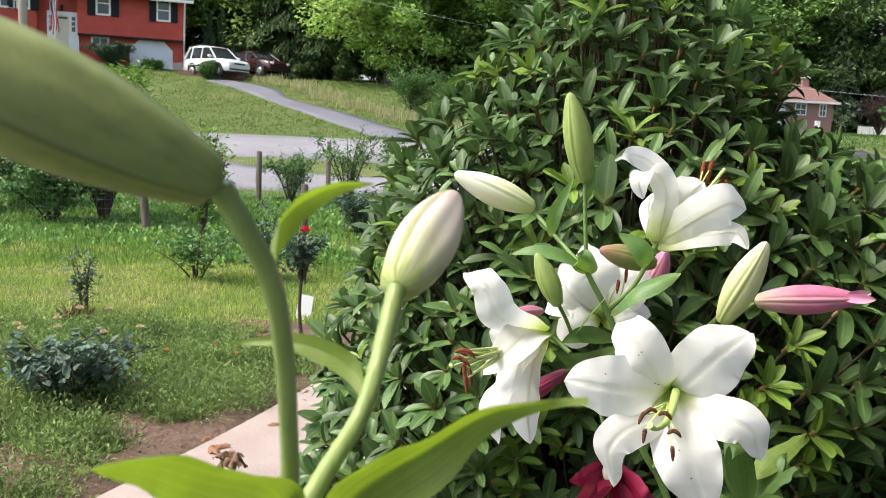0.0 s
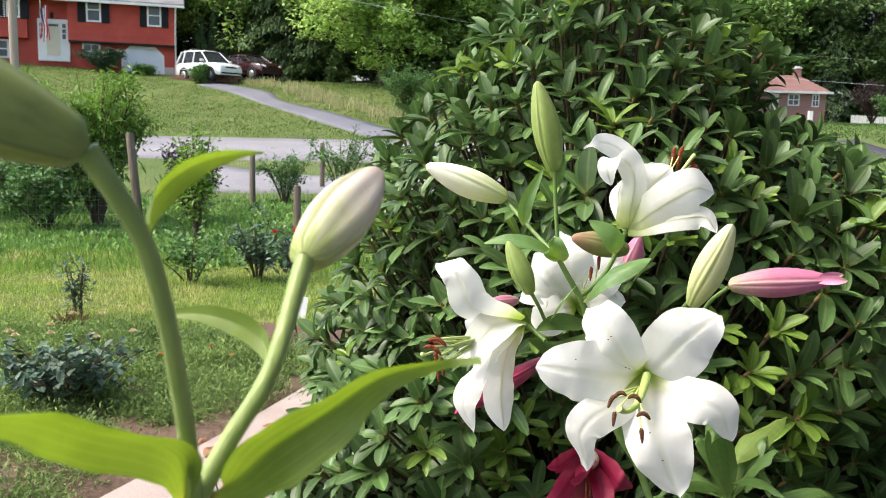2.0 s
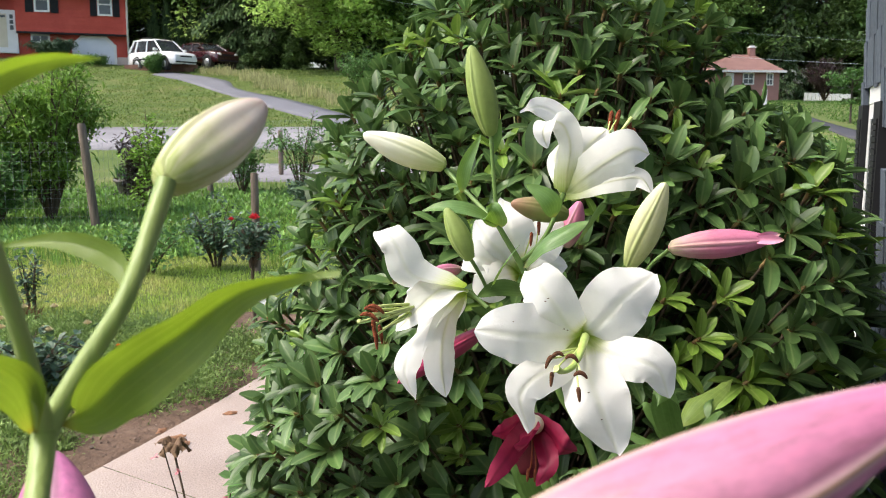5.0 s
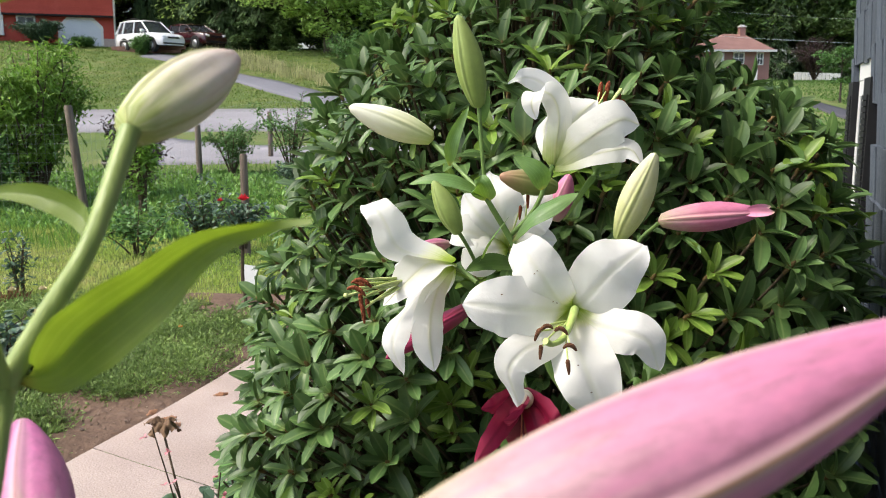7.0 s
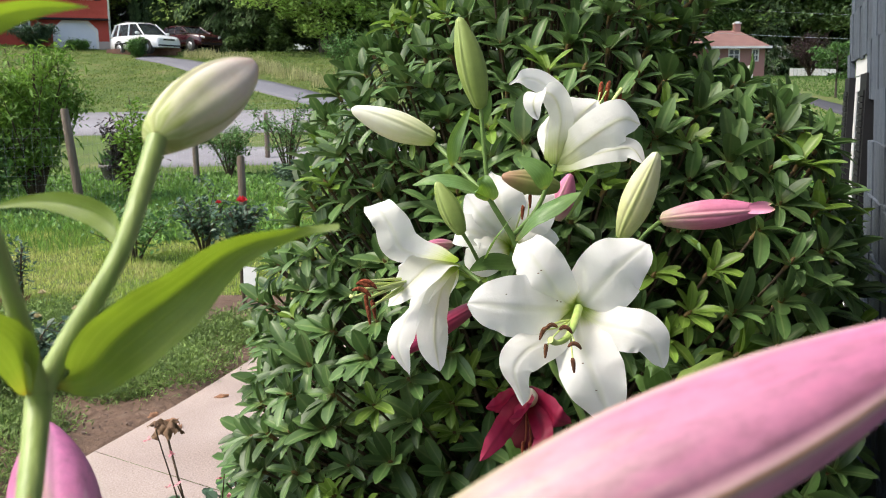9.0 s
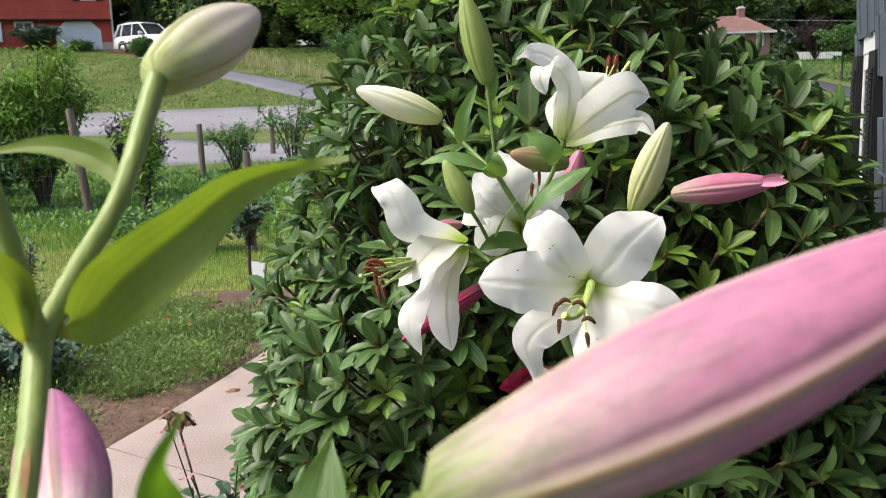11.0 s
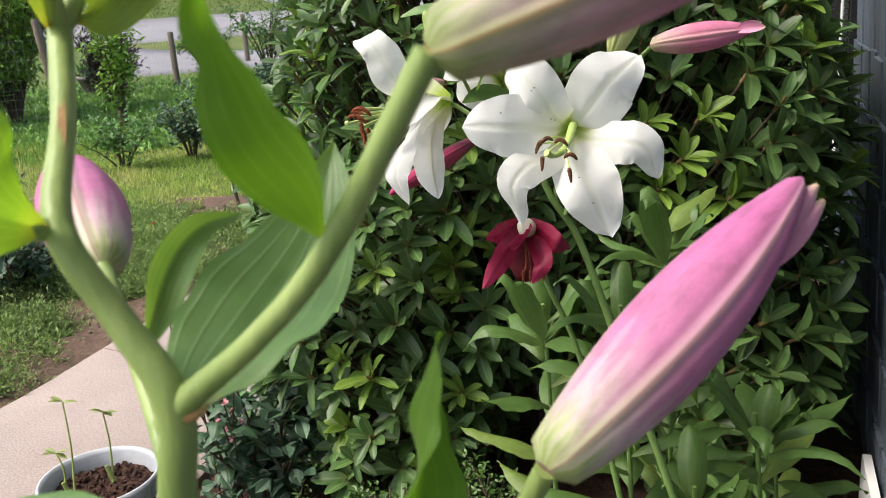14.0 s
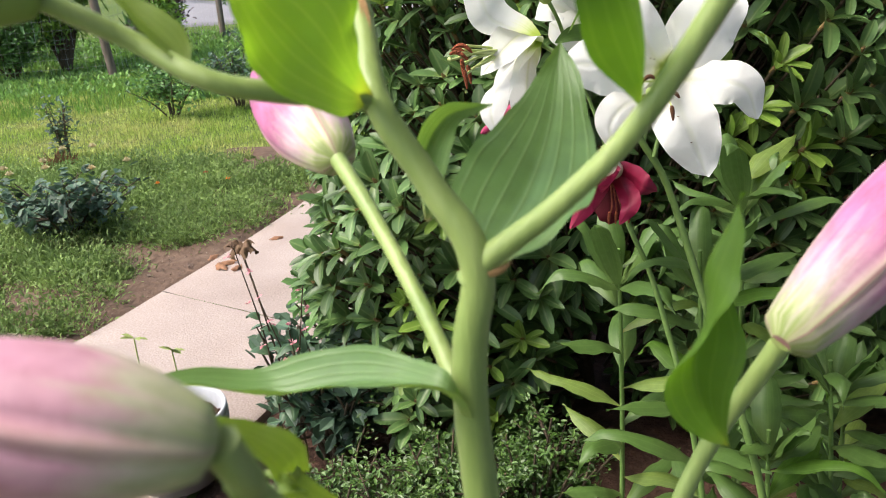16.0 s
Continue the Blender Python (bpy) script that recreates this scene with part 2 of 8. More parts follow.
M_lilyleaf_dark = along("dark_lily_leaf", [(0.0, (0.13, 0.2, 0.055)), (0.4, (0.08, 0.15, 0.034)), (1.0, (0.094, 0.17, 0.038))], rough=0.42, through_light=0.28, veins=5.0, vein_mix=0.15, vein_col=(0.16, 0.25, 0.08), rib=0.08, streak=0.3, spread=0.35, spec=0.38)
M_stem = mat("lily_stem", [(0.3, (0.19, 0.28, 0.075)), (0.5, (0.265, 0.355, 0.105)), (0.8, (0.37, 0.45, 0.165))], 40, 0.45, 0.15, 150, stretch=(1, 1, 0.2))
M_scar = mat("brown_scar", [(0.3, (0.3, 0.16, 0.06)), (0.7, (0.48, 0.3, 0.13))], 300, 0.8, 0.2, 900)
M_stem_dark = mat("dark_lily_stem", [(0.3, (0.1, 0.18, 0.045)), (0.5, (0.145, 0.245, 0.06)), (0.8, (0.2, 0.29, 0.09))], 40, 0.5, 0.1, 150)
M_white = along("white_petal", [(0.0, (0.34, 0.5, 0.05)), (0.1, (0.5, 0.62, 0.12)), (0.2, (0.8, 0.83, 0.55)), (0.28, (0.88, 0.88, 0.84)), (1.0, (0.89, 0.888, 0.88))], rough=0.5, through_light=0.4, veins=1.0, vein_mix=0.3, vein_col=(0.7, 0.72, 0.52), streak=0.12, bump=0.6, rib=-1.0, sharp=60, fine_ribs=22)
M_whiteback = along("white_petal_back", [(0.0, (0.46, 0.56, 0.16)), (0.12, (0.7, 0.74, 0.42)), (0.3, (0.87, 0.875, 0.8)), (1.0, (0.89, 0.888, 0.875))], rough=0.5, through_light=0.4, veins=1.0, vein_mix=0.5, vein_col=(0.72, 0.74, 0.44), streak=0.15, bump=0.6, rib=1.0, sharp=60, fine_ribs=18)
M_crimson = along("crimson_petal", [(0.0, (0.12, 0.006, 0.02)), (0.3, (0.25, 0.008, 0.04)), (1.0, (0.36, 0.02, 0.075))], rough=0.5, through_light=0.25, veins=1.0, vein_mix=0.5, vein_col=(0.15, 0.005, 0.025), sharp=30, fine_ribs=14)
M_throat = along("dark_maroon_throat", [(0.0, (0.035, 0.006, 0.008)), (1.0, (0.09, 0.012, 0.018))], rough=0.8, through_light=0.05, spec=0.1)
M_budpink = along("pink_bud", [(0.0, (0.34, 0.42, 0.14)), (0.06, (0.5, 0.51, 0.31)), (0.15, (0.6, 0.45, 0.47)), (0.34, (0.54, 0.19, 0.355)), (0.8, (0.49, 0.14, 0.32)), (1.0, (0.5, 0.165, 0.33))], rough=0.5, through_light=0.1, streak=0.4, bump=0.3, veins=3.0, vein_mix=0.3, vein_col=(0.62, 0.3, 0.42), rib=0.1, spec=0.35, sharp=10, blotch=0.55, seam=((0.5, 0.55, 0.28), (0.72, 0.42, 0.52), (0.4, 0.2, 0.22)))
M_budsalmon = along("salmon_pink_bud", [(0.0, (0.24, 0.3, 0.1)), (0.05, (0.34, 0.36, 0.19)), (0.14, (0.43, 0.37, 0.3)), (0.28, (0.48, 0.3, 0.335)), (0.46, (0.49, 0.22, 0.325)), (1.0, (0.53, 0.175, 0.33))], rough=0.5, through_light=0.1, streak=0.4, bump=0.3, veins=3.0, vein_mix=0.25, vein_col=(0.6, 0.36, 0.4), rib=0.1, spec=0.35, sharp=10, blotch=0.55, seam=((0.52, 0.54, 0.26), (0.7, 0.5, 0.48), (0.46, 0.26, 0.13)))
M_budblush = along("blush_bud", [(0.0, (0.42, 0.5, 0.17)), (0.14, (0.64, 0.66, 0.4)), (0.5, (0.8, 0.74, 0.62)), (0.8, (0.78, 0.66, 0.58)), (1.0, (0.7, 0.52, 0.46))], rough=0.5, through_light=0.15, streak=0.6, veins=3.0, vein_mix=0.15, vein_col=(0.6, 0.6, 0.36), sharp=12, blotch=0.28, seam=((0.45, 0.52, 0.18), (0.64, 0.62, 0.34), (0.4, 0.42, 0.18)))
M_budgreen = along("green_bud", [(0.0, (0.25, 0.35, 0.08)), (0.4, (0.3, 0.4, 0.105)), (1.0, (0.33, 0.42, 0.13))], rough=0.5, through_light=0.12, streak=0.4, veins=3.0, vein_mix=0.5, vein_col=(0.4, 0.5, 0.18), sharp=60)
M_pinktip = along("pink_petal_tip", [(0.0, (0.68, 0.24, 0.4)), (0.8, (0.7, 0.32, 0.44)), (1.0, (0.62, 0.5, 0.3))], rough=0.5, through_light=0.12, streak=0.2)
M_budwhite = along("white_bud", [(0.0, (0.530, 0.636, 0.212)), (0.35, (0.827, 0.848, 0.551)), (0.7, (0.901, 0.901, 0.742)), (1.0, (0.901, 0.890, 0.763))], rough=0.5, through_light=0.2, streak=0.3, veins=3.0, vein_mix=0.2, vein_col=(0.62, 0.66, 0.36))
M_budpale = along("pale_green_bud", [(0.0, (0.28, 0.36, 0.105)), (0.5, (0.33, 0.385, 0.14)), (1.0, (0.41, 0.43, 0.19))], rough=0.5, through_light=0.12, streak=0.4, veins=3.0, vein_mix=0.3, vein_col=(0.2, 0.25, 0.08), sharp=10, blotch=0.5, seam=((0.26, 0.33, 0.1), (0.32, 0.36, 0.15), (0.14, 0.17, 0.06)))
M_budrosy = along("pale_rosy_bud", [(0.0, (0.46, 0.54, 0.24)), (0.2, (0.6, 0.56, 0.4)), (0.36, (0.62, 0.35, 0.42)), (1.0, (0.58, 0.23, 0.37))], rough=0.5, through_light=0.1, streak=0.5, veins=3.0, vein_mix=0.5, vein_col=(0.62, 0.42, 0.38), sharp=50, blotch=0.5)
M_budyellow = along("cream_bud", [(0.0, (0.45, 0.54, 0.16)), (0.35, (0.68, 0.7, 0.36)), (1.0, (0.8, 0.79, 0.54))], rough=0.5, through_light=0.2, streak=0.3, veins=3.0, vein_mix=0.6, vein_col=(0.46, 0.55, 0.2), sharp=30, blotch=0.3)
M_budrose = along("rose_pink_bud", [(0.0, (0.5, 0.44, 0.26)), (0.12, (0.62, 0.38, 0.38)), (0.4, (0.6, 0.2, 0.31)), (1.0, (0.62, 0.2, 0.35))], rough=0.5, through_light=0.14, streak=0.45, veins=3.0, vein_mix=0.15, vein_col=(0.66, 0.36, 0.42), sharp=12, blotch=0.25, seam=((0.6, 0.5, 0.32), (0.7, 0.4, 0.44), (0.52, 0.2, 0.26)))
M_buddark = along("crimson_bud", [(0.0, (0.3, 0.08, 0.1)), (0.4, (0.38, 0.04, 0.11)), (1.0, (0.36, 0.03, 0.1))], rough=0.5, through_light=0.1)
M_budolive = along("olive_bud", [(0.0, (0.2, 0.26, 0.06)), (0.5, (0.26, 0.3, 0.09)), (1.0, (0.4, 0.22, 0.14))], rough=0.5, through_light=0.1)
M_anther = mat("rust_anther", [(0.3, (0.15, 0.035, 0.012)), (0.6, (0.29, 0.065, 0.022)), (0.8, (0.38, 0.11, 0.035))], 200, 0.9, 0.6, 600)
M_pistil = mat("green_pistil", [(0.3, (0.36, 0.5, 0.12)), (0.7, (0.5, 0.62, 0.2))], 60, 0.45, 0.1, 120)
M_anther_brown = mat("brown_anther", [(0.3, (0.09, 0.035, 0.016)), (0.6, (0.17, 0.066, 0.028)), (0.8, (0.24, 0.11, 0.05))], 200, 0.9, 0.6, 600)
M_filament = mat("pale_green_filament", [(0.3, (0.5, 0.6, 0.18)), (0.7, (0.62, 0.7, 0.28))], 60, 0.5, 0, 100)

# ---- mesh helpers ----


class MB:
    """Collects vertices, faces and UVs, then links them as one mesh object."""

    def __init__(self):
        self.v, self.f, self.uv = [], [], []

    def grid(self, rows, us, vs, close=False):
        k, w = len(self.v), len(rows[0])
        for row in rows:
            self.v.extend(tuple(p) for p in row)
        for a in range(len(rows) - 1):
            for b in range(w if close else w - 1):
                c = (b + 1) % w
                self.f.append((k + a * w + b, k + a * w + c, k + (a + 1) * w + c, k + (a + 1) * w + b))
                u2 = us[b + 1]
                self.uv.extend([(us[b], vs[a]), (u2, vs[a]), (u2, vs[a + 1]), (us[b], vs[a + 1])])

    def poly(self, pts, uvs=None):
        k = len(self.v)
        self.v.extend(tuple(p) for p in pts)
        self.f.append(tuple(range(k, k + len(pts))))
        self.uv.extend(uvs or [(0.5, 0.5)] * len(pts))

    def tube(self, pts, radii, n=8, caps=True):
        pts = [Vector(p) for p in pts]
        rows, ref = [], None
        for i, p in enumerate(pts):
            d = (pts[min(i + 1, len(pts) - 1)] - pts[max(i - 1, 0)]).normalized()
            if ref is None:
                ref = d.orthogonal().normalized()
            x = (ref - d * ref.dot(d)).normalized()
            ref, y = x, d.cross(x)
            r = radii[i] if hasattr(radii, "__len__") else radii
            rows.append([p + (x * math.cos(2 * math.pi * j / n) + y * math.sin(2 * math.pi * j / n)) * r for j in range(n)])
        self.grid(rows, [j / n for j in range(n + 1)], [i / (len(rows) - 1) for i in range(len(rows))], close=True)
        if caps:
            self.poly(list(reversed(rows[0])))
            self.poly(rows[-1])

    def box(self, x0, x1, y0, y1, z0, z1, m=None):
        c = [Vector((x, y, z)) for z in (z0, z1) for y in (y0, y1) for x in (x0, x1)]
        if m is not None:
            c = [m @ p for p in c]
        for q in ((0, 2, 3, 1), (4, 5, 7, 6), (0, 1, 5, 4), (2, 6, 7, 3), (0, 4, 6, 2), (1, 3, 7, 5)):
            self.poly([c[i] for i in q])

    def mesh(self, name, material, smooth=True):
        me = bpy.data.meshes.new(name)
        me.from_pydata(self.v, [], self.f)
        layer = me.uv_layers.new(name="UVMap")
        layer.data.foreach_set("uv", np.array(self.uv, np.float32).ravel())
        me.polygons.foreach_set("use_smooth", np.full(len(self.f), smooth))
        me.materials.append(material)
        me.update()
        return me

    def link(self, name, material, parent=None, label="", smooth=True, kind=""):
        ob = new(name, self.mesh(name, material, smooth))
        if parent is not None:
            ob.parent = parent
        return tagged(ob, label, kind=kind)


def thing(name, label, category, group="", kind="", at=(0, 0, 0)):
    ob = tagged(new(name), label, category, group, kind)
    ob.empty_display_size = 0.05
    ob.location = at
    return ob


def bez(ps, n):
    """n + 1 points on the Bezier curve of the given control points."""
    out = []
    for i in range(n + 1):
        q, t = [Vector(p) for p in ps], i / n
        while len(q) > 1:
            q = [a.lerp(b, t) for a, b in zip(q, q[1:])]
        out.append(q[0])
    return out


def spline(ps, n=6):
    """A smooth line through the given points."""
    ps = [Vector(p) for p in ps]
    if len(ps) < 3:
        return bez(ps, n)
    out = []
    for i in range(len(ps) - 1):
        a, b = ps[i], ps[i + 1]
        ta = (b - ps[i - 1]) * 0.5 if i else b - a
        tb = (ps[i + 2] - a) * 0.5 if i + 2 < len(ps) else b - a
        for k in range(n + (i == len(ps) - 2)):
            t = k / n
            out.append(a * (2 * t**3 - 3 * t**2 + 1) + ta * (t**3 - 2 * t**2 + t) + b * (3 * t**2 - 2 * t**3) + tb * (t**3 - t**2))
    return out


def blade(mb, line, width, side, fold=0.15, across=4, wide=0.4, wave=0.0, base=0.12, tipw=0.02, seed=0, power=0.75, crease=0.0, twist=0.0, pinch=None):
    """A leaf or petal along a line: width profile, side vector (across), a fold along the midrib and a wavy margin."""
    side, n = Vector(side), len(line) - 1
    rows = []
    for i, p in enumerate(line):
        t = i / n
        d = (line[min(i + 1, n)] - line[max(i - 1, 0)]).normalized()
        s = (side - d * side.dot(d)).normalized()
        if twist:
            q = min(1.0, max(0.0, (t - 0.25) / 0.5))
            s = Matrix.Rotation(radians(twist) * q * q * (3 - 2 * q), 3, d) @ s
        up = s.cross(d)
        if t < wide:
            k = base + (1 - base) * math.sin(math.pi / 2 * t / wide) ** power
        else:
            k = max(tipw, max(0.0, math.cos(math.pi / 2 * (t - wide) / (1 - wide))) ** power)
        if pinch:
            k *= 1 - pinch[1] * math.exp(-((t - pinch[0]) / 0.07) ** 2)
        row = []
        for j in range(across + 1):
            u = 2 * j / across - 1
            lift = fold * abs(u) ** 1.5 * width * k + wave * width * abs(u) * math.sin(t * 11 + seed + 2.2 * (u > 0)) + 0.45 * wave * width * abs(u) ** 4 * math.sin(t * 31 + 2 * seed + 1.3 * (u > 0)) - crease * width * k * math.exp(-(u / 0.1) ** 2)
            row.append(p + s * (u * width / 2 * k) + up * lift)
        rows.append(row)
    mb.grid(rows, [j / across for j in range(across + 1)], [i / n for i in range(n + 1)])


def bud_mesh(mb, a, b, r, ribs=3, groove=0.07, n=108, m=34, fat=0.45, blunt=0.35, twist=0.3, spin=0.0, bend=(0, 0, 0), toward=None, tip_pow=0.8, foot=0.38):
    """A closed lily bud from its foot a to its point b: three fat lobes with grooves between them."""
    a, b = Vector(a), Vector(b)
    line = bez([a, (a + b) / 2 + Vector(bend), b], m)
    rows, ref = [], None
    if toward is not None:
        d = (b - a).normalized()
        x = d.orthogonal().normalized()
        v = Vector(toward) - (a + b) / 2
        spin = math.atan2(v.dot(d.cross(x)), v.dot(x)) - math.pi / ribs - twist * 0.5
    for i, p in enumerate(line):
        t = i / m
        d = (line[min(i + 1, m)] - line[max(i - 1, 0)]).normalized()
        if ref is None:
            ref = d.orthogonal().normalized()
        x = (ref - d * ref.dot(d)).normalized()
        ref, y = x, d.cross(x)
        if t < fat:
            k = foot + (1 - foot) * math.sin(math.pi / 2 * t / fat) ** 0.85
            k *= min(1.0, 0.42 + 3.4 * math.sqrt(t))
        else:
            k = math.cos(math.pi / 2 * (t - fat) / (1 - fat) * (1 - blunt * 0.25)) ** tip_pow
        if i == m:
            k *= 0.35
        row = []
        for j in range(n):
            an = 2 * math.pi * j / n
            along_k = math.sin(math.pi * min(t * 0.92 + 0.08, 1)) ** 0.6
            off = abs((an * ribs / (2 * math.pi)) % 1 - 0.5) * 2 * math.pi / ribs
            rib = 1 - 0.6 * groove * (0.5 + 0.5 * math.cos(ribs * an)) ** 4 * along_k
            rib += along_k * (0.035 * math.exp(-(off / 0.1) ** 2) - 0.5 * groove * math.exp(-((off - 0.21) / 0.09) ** 2) )
            q = an + twist * t + spin
            row.append(p + (x * math.cos(q) + y * math.sin(q)) * r * k * rib)
        rows.append(row)
    mb.grid(rows, [j / n for j in range(n + 1)], [i / m for i in range(m + 1)], close=True)
    mb.poly(list(reversed(rows[0])))
    mb.poly(rows[-1], [(0.5, 1.0)] * n)


def bud(parent, a, b, r, material, name="bud", label="", **kw):
    mb = MB()
    bud_mesh(mb, a, b, r, **kw)
    return mb.link(name, material, parent, label)


def stalk(parent, pts, radii, material, name="stem", n=10, label=""):
    line = spline(pts, 6)
    if hasattr(radii, "__len__"):
        rr = [float(np.interp(i / (len(line) - 1), np.linspace(0, 1, len(radii)), radii)) for i in range(len(line))]
    else:
        rr = radii
    mb = MB()
    mb.tube(line, rr, n)
    return mb.link(name, material, parent, label)


def leaf(parent, pts, width, side, material, name="leaf", label="", **kw):
    mb = MB()
    blade(mb, spline(pts, 7), width, side, across=kw.pop("across", 6), **kw)
    return mb.link(name, material, parent, label)


def ground_z(x, y):
    """Height of the land: a flat garden that rises to the street and on up the hill beyond."""
    z = float(np.interp(y, [12, 15, 18, 20, 23, 28.5, 33, 40, 46, 50, 53, 62, 75, 120], [0, 0.16, 0.3, 0.42, 0.68, 1.2, 1.75, 2.75, 3.7, 4.25, 4.55, 5.2, 6.0, 8.3]))
    if y > 28.5:
        k = min(1.0, max(0.0, (x + 2) / 26))
        k = k * k * (3 - 2 * k)
        z = 1.2 + (z - 1.2) * (1 - 0.55 * k)
        z += min(0.85, max(0.0, 0.08 * (-14 - x))) * min(1.0, (y - 28.5) / 18)
    return z

# ---- land ----


def land():
    ys = [-8, -4, 0, 3, 6, 9, 12, 13.5, 15, 16.5, 18, 20, 21.5, 23, 25, 28.5, 31, 34, 38, 43, 48, 52, 57, 62, 68, 75, 90, 120, 200, 400]
    xs = [-300, -150, -90, -60, -45, -35, -28, -22, -17, -13, -10, -7, -5, -3, -1, 1, 3, 5, 8, 11, 15, 20, 26, 33, 42, 55, 80, 130, 300]
    mb = MB()
    mb.grid([[(x, y, ground_z(x, y)) for x in xs] for y in ys], [0.5] * len(xs), [0.5] * len(ys))
    return tagged(mb.link("ground", M_grass), "mown green lawn with yellowish patches sloping up to the street", "ground", kind="structure")


land()


def strip(name, left, right, material, label, category, lift=0.02, step=8):
    """A paved strip between two lines on the land."""
    a, b = spline(left, step), spline(right, step)
    mb = MB()
    rows = []
    for p, q in zip(a, b):
        row = []
        for k, drop in ((0, 0.2), (0, 0), (1, 0), (2, 0), (3, 0), (4, 0), (4, 0.2)):
            r = p.lerp(q, k / 4)
            row.append((r.x, r.y, ground_z(r.x, r.y) + lift - drop))
        rows.append(row)
    mb.grid(rows, [k / 6 for k in range(7)], [i / (len(rows) - 1) for i in range(len(rows))])
    return tagged(mb.link(name, material), label, category, kind="structure")


strip("road", [(-60, 22.0, 0), (-20, 22.6, 0), (0, 23.2, 0), (4, 23.4, 0), (8, 24.2, 0)], [(-60, 27.5, 0), (-20, 28.2, 0), (0, 28.8, 0), (4, 28.9, 0), (8, 28.6, 0)], M_asphalt, "light grey worn asphalt street behind the fence", "road", 0.03)
strip("road_lower", [(-4.6, 16.8, 0), (-2, 17, 0), (2, 17.4, 0), (5, 17.8, 0)], [(-6.5, 22.4, 0), (-3, 20.1, 0), (2, 20.4, 0), (5, 20.6, 0)], M_asphalt, "grey paved turnout beside the street", "road", 0.035)
strip("driveway", [(-2.4, 29.4, 0), (-3.36, 31.25, 0), (-5.59, 35.18, 0), (-8.39, 39.93, 0), (-11.0, 44.34, 0), (-13.21, 47.04, 0)], [(-0.88, 29.77, 0), (-2.1, 32.4, 0), (-4.6, 36.7, 0), (-7.6, 40.9, 0), (-8.95, 44.47, 0), (-13.0, 49.0, 0)], M_drive, "dark asphalt driveway curving up the hill", "driveway", 0.04)

strip("lane", [(16.9, 35.4, 0), (15.9, 31.6, 0), (15.1, 27.8, 0), (14.6, 22, 0)], [(15.6, 34.2, 0), (14.6, 29.6, 0), (13.8, 25.9, 0), (13.2, 21, 0)], M_lane, "narrow dark lane across the far lawn", "road", 0.04)

# ---- the near lily with pink buds ----
NEAR = thing("lily_plant", "tall green lily with pink and blush unopened buds", "lily", at=(0.02, 0.2, 0.0))
NEAR.location = (0, 0, 0)
FORK0, FORK1, FORK2, NODE1 = Vector((-0.0105, 0.165, 1.203)), Vector((-0.007, 0.163, 1.248)), Vector((-0.030, 0.176, 1.291)), Vector((-0.040, 0.231, 1.335))
NODL, P1B, P2B, P2T = Vector((0.033, 0.152, 1.287)), Vector((0.057, 0.145, 1.327)), Vector((0.084, 0.185, 1.209)), Vector((0.181, 0.239, 1.273))
LYB, NBB, NBT = Vector((-0.0205, 0.2471, 1.3713)), Vector((-0.014, 0.269, 1.402)), Vector((0.003, 0.345, 1.4262))
LXB, N0B = Vector((-0.037, 0.189, 1.413)), Vector((-0.0474, 0.1805, 1.4377))
P3B, P3T = Vector((-0.0495, 0.258, 1.2575)), Vector((-0.09, 0.353, 1.2795))
stalk(NEAR, [(0.03, 0.22, 0.0), (0.012, 0.19, 0.7), (0.0, 0.168, 1.05), FORK0, FORK1, (-0.018, 0.169, 1.27), FORK2, (-0.0335, 0.201, 1.312), NODE1], [0.0075, 0.007, 0.006, 0.0049, 0.0045, 0.0038, 0.0037, 0.0031, 0.0035], M_stem, n=16)
stalk(NEAR, [FORK1 + Vector((-0.002, 0.001, -0.004)), FORK1 + Vector((0.003, -0.001, 0.003)), (0.014, 0.157, 1.266), NODL, P1B], [0.0042, 0.0034, 0.0029, 0.0029, 0.0031], M_stem, "pedicel", n=14)
scar = MB()
STEM_UP = spline([FORK2, (-0.0335, 0.201, 1.312), NODE1], 8)
SC = [p + (Vector((0.03, -0.02, 1.35)) - p).normalized() * 0.0043 for p in STEM_UP[5:12]]
blade(scar, SC, 0.0021, (1, 0.3, 0), fold=0.0, across=4, wide=0.5, base=0.2)
scar.link("scar", M_scar, NEAR, "dry brown scar on the stem")
bract = MB()
blade(bract, bez([FORK1 + Vector((0.001, -0.0036, 0.0)), FORK1 + Vector((0.005, -0.0045, -0.0012)), FORK1 + Vector((0.009, -0.0025, 0.0022))], 8), 0.0022, (0.2, 0.1, 1), fold=0.2, across=4, wide=0.4, base=0.3)
bract.link("bract", M_scar, NEAR, "dry brown bract in the fork")
stalk(NEAR, [NODE1, (-0.031, 0.238, 1.352), LYB, NBB], [0.0034, 0.0029, 0.0027, 0.0032], M_stem, "pedicel")
stalk(NEAR, [NODE1, (-0.037, 0.212, 1.37), LXB, N0B], [0.003, 0.0024, 0.0024, 0.0028], M_stem, "pedicel")
stalk(NEAR, [FORK0, (-0.022, 0.198, 1.222), (-0.037, 0.232, 1.243), P3B], [0.003, 0.0027, 0.0027, 0.0032], M_stem, "pedicel")
stalk(NEAR, [(0.002, 0.172, 1.06), (0.04, 0.186, 1.115), (0.066, 0.197, 1.164), P2B], [0.0034, 0.003, 0.003, 0.0034], M_stem, "pedicel")
stalk(NEAR, [FORK2, (-0.0637, 0.1583, 1.2995), (-0.0840, 0.1623, 1.3101), (-0.1007, 0.1557, 1.3210)], [0.003, 0.0026, 0.0024, 0.0026], M_stem, "pedicel")
EYES = Vector((0.04, -0.01, 1.38))
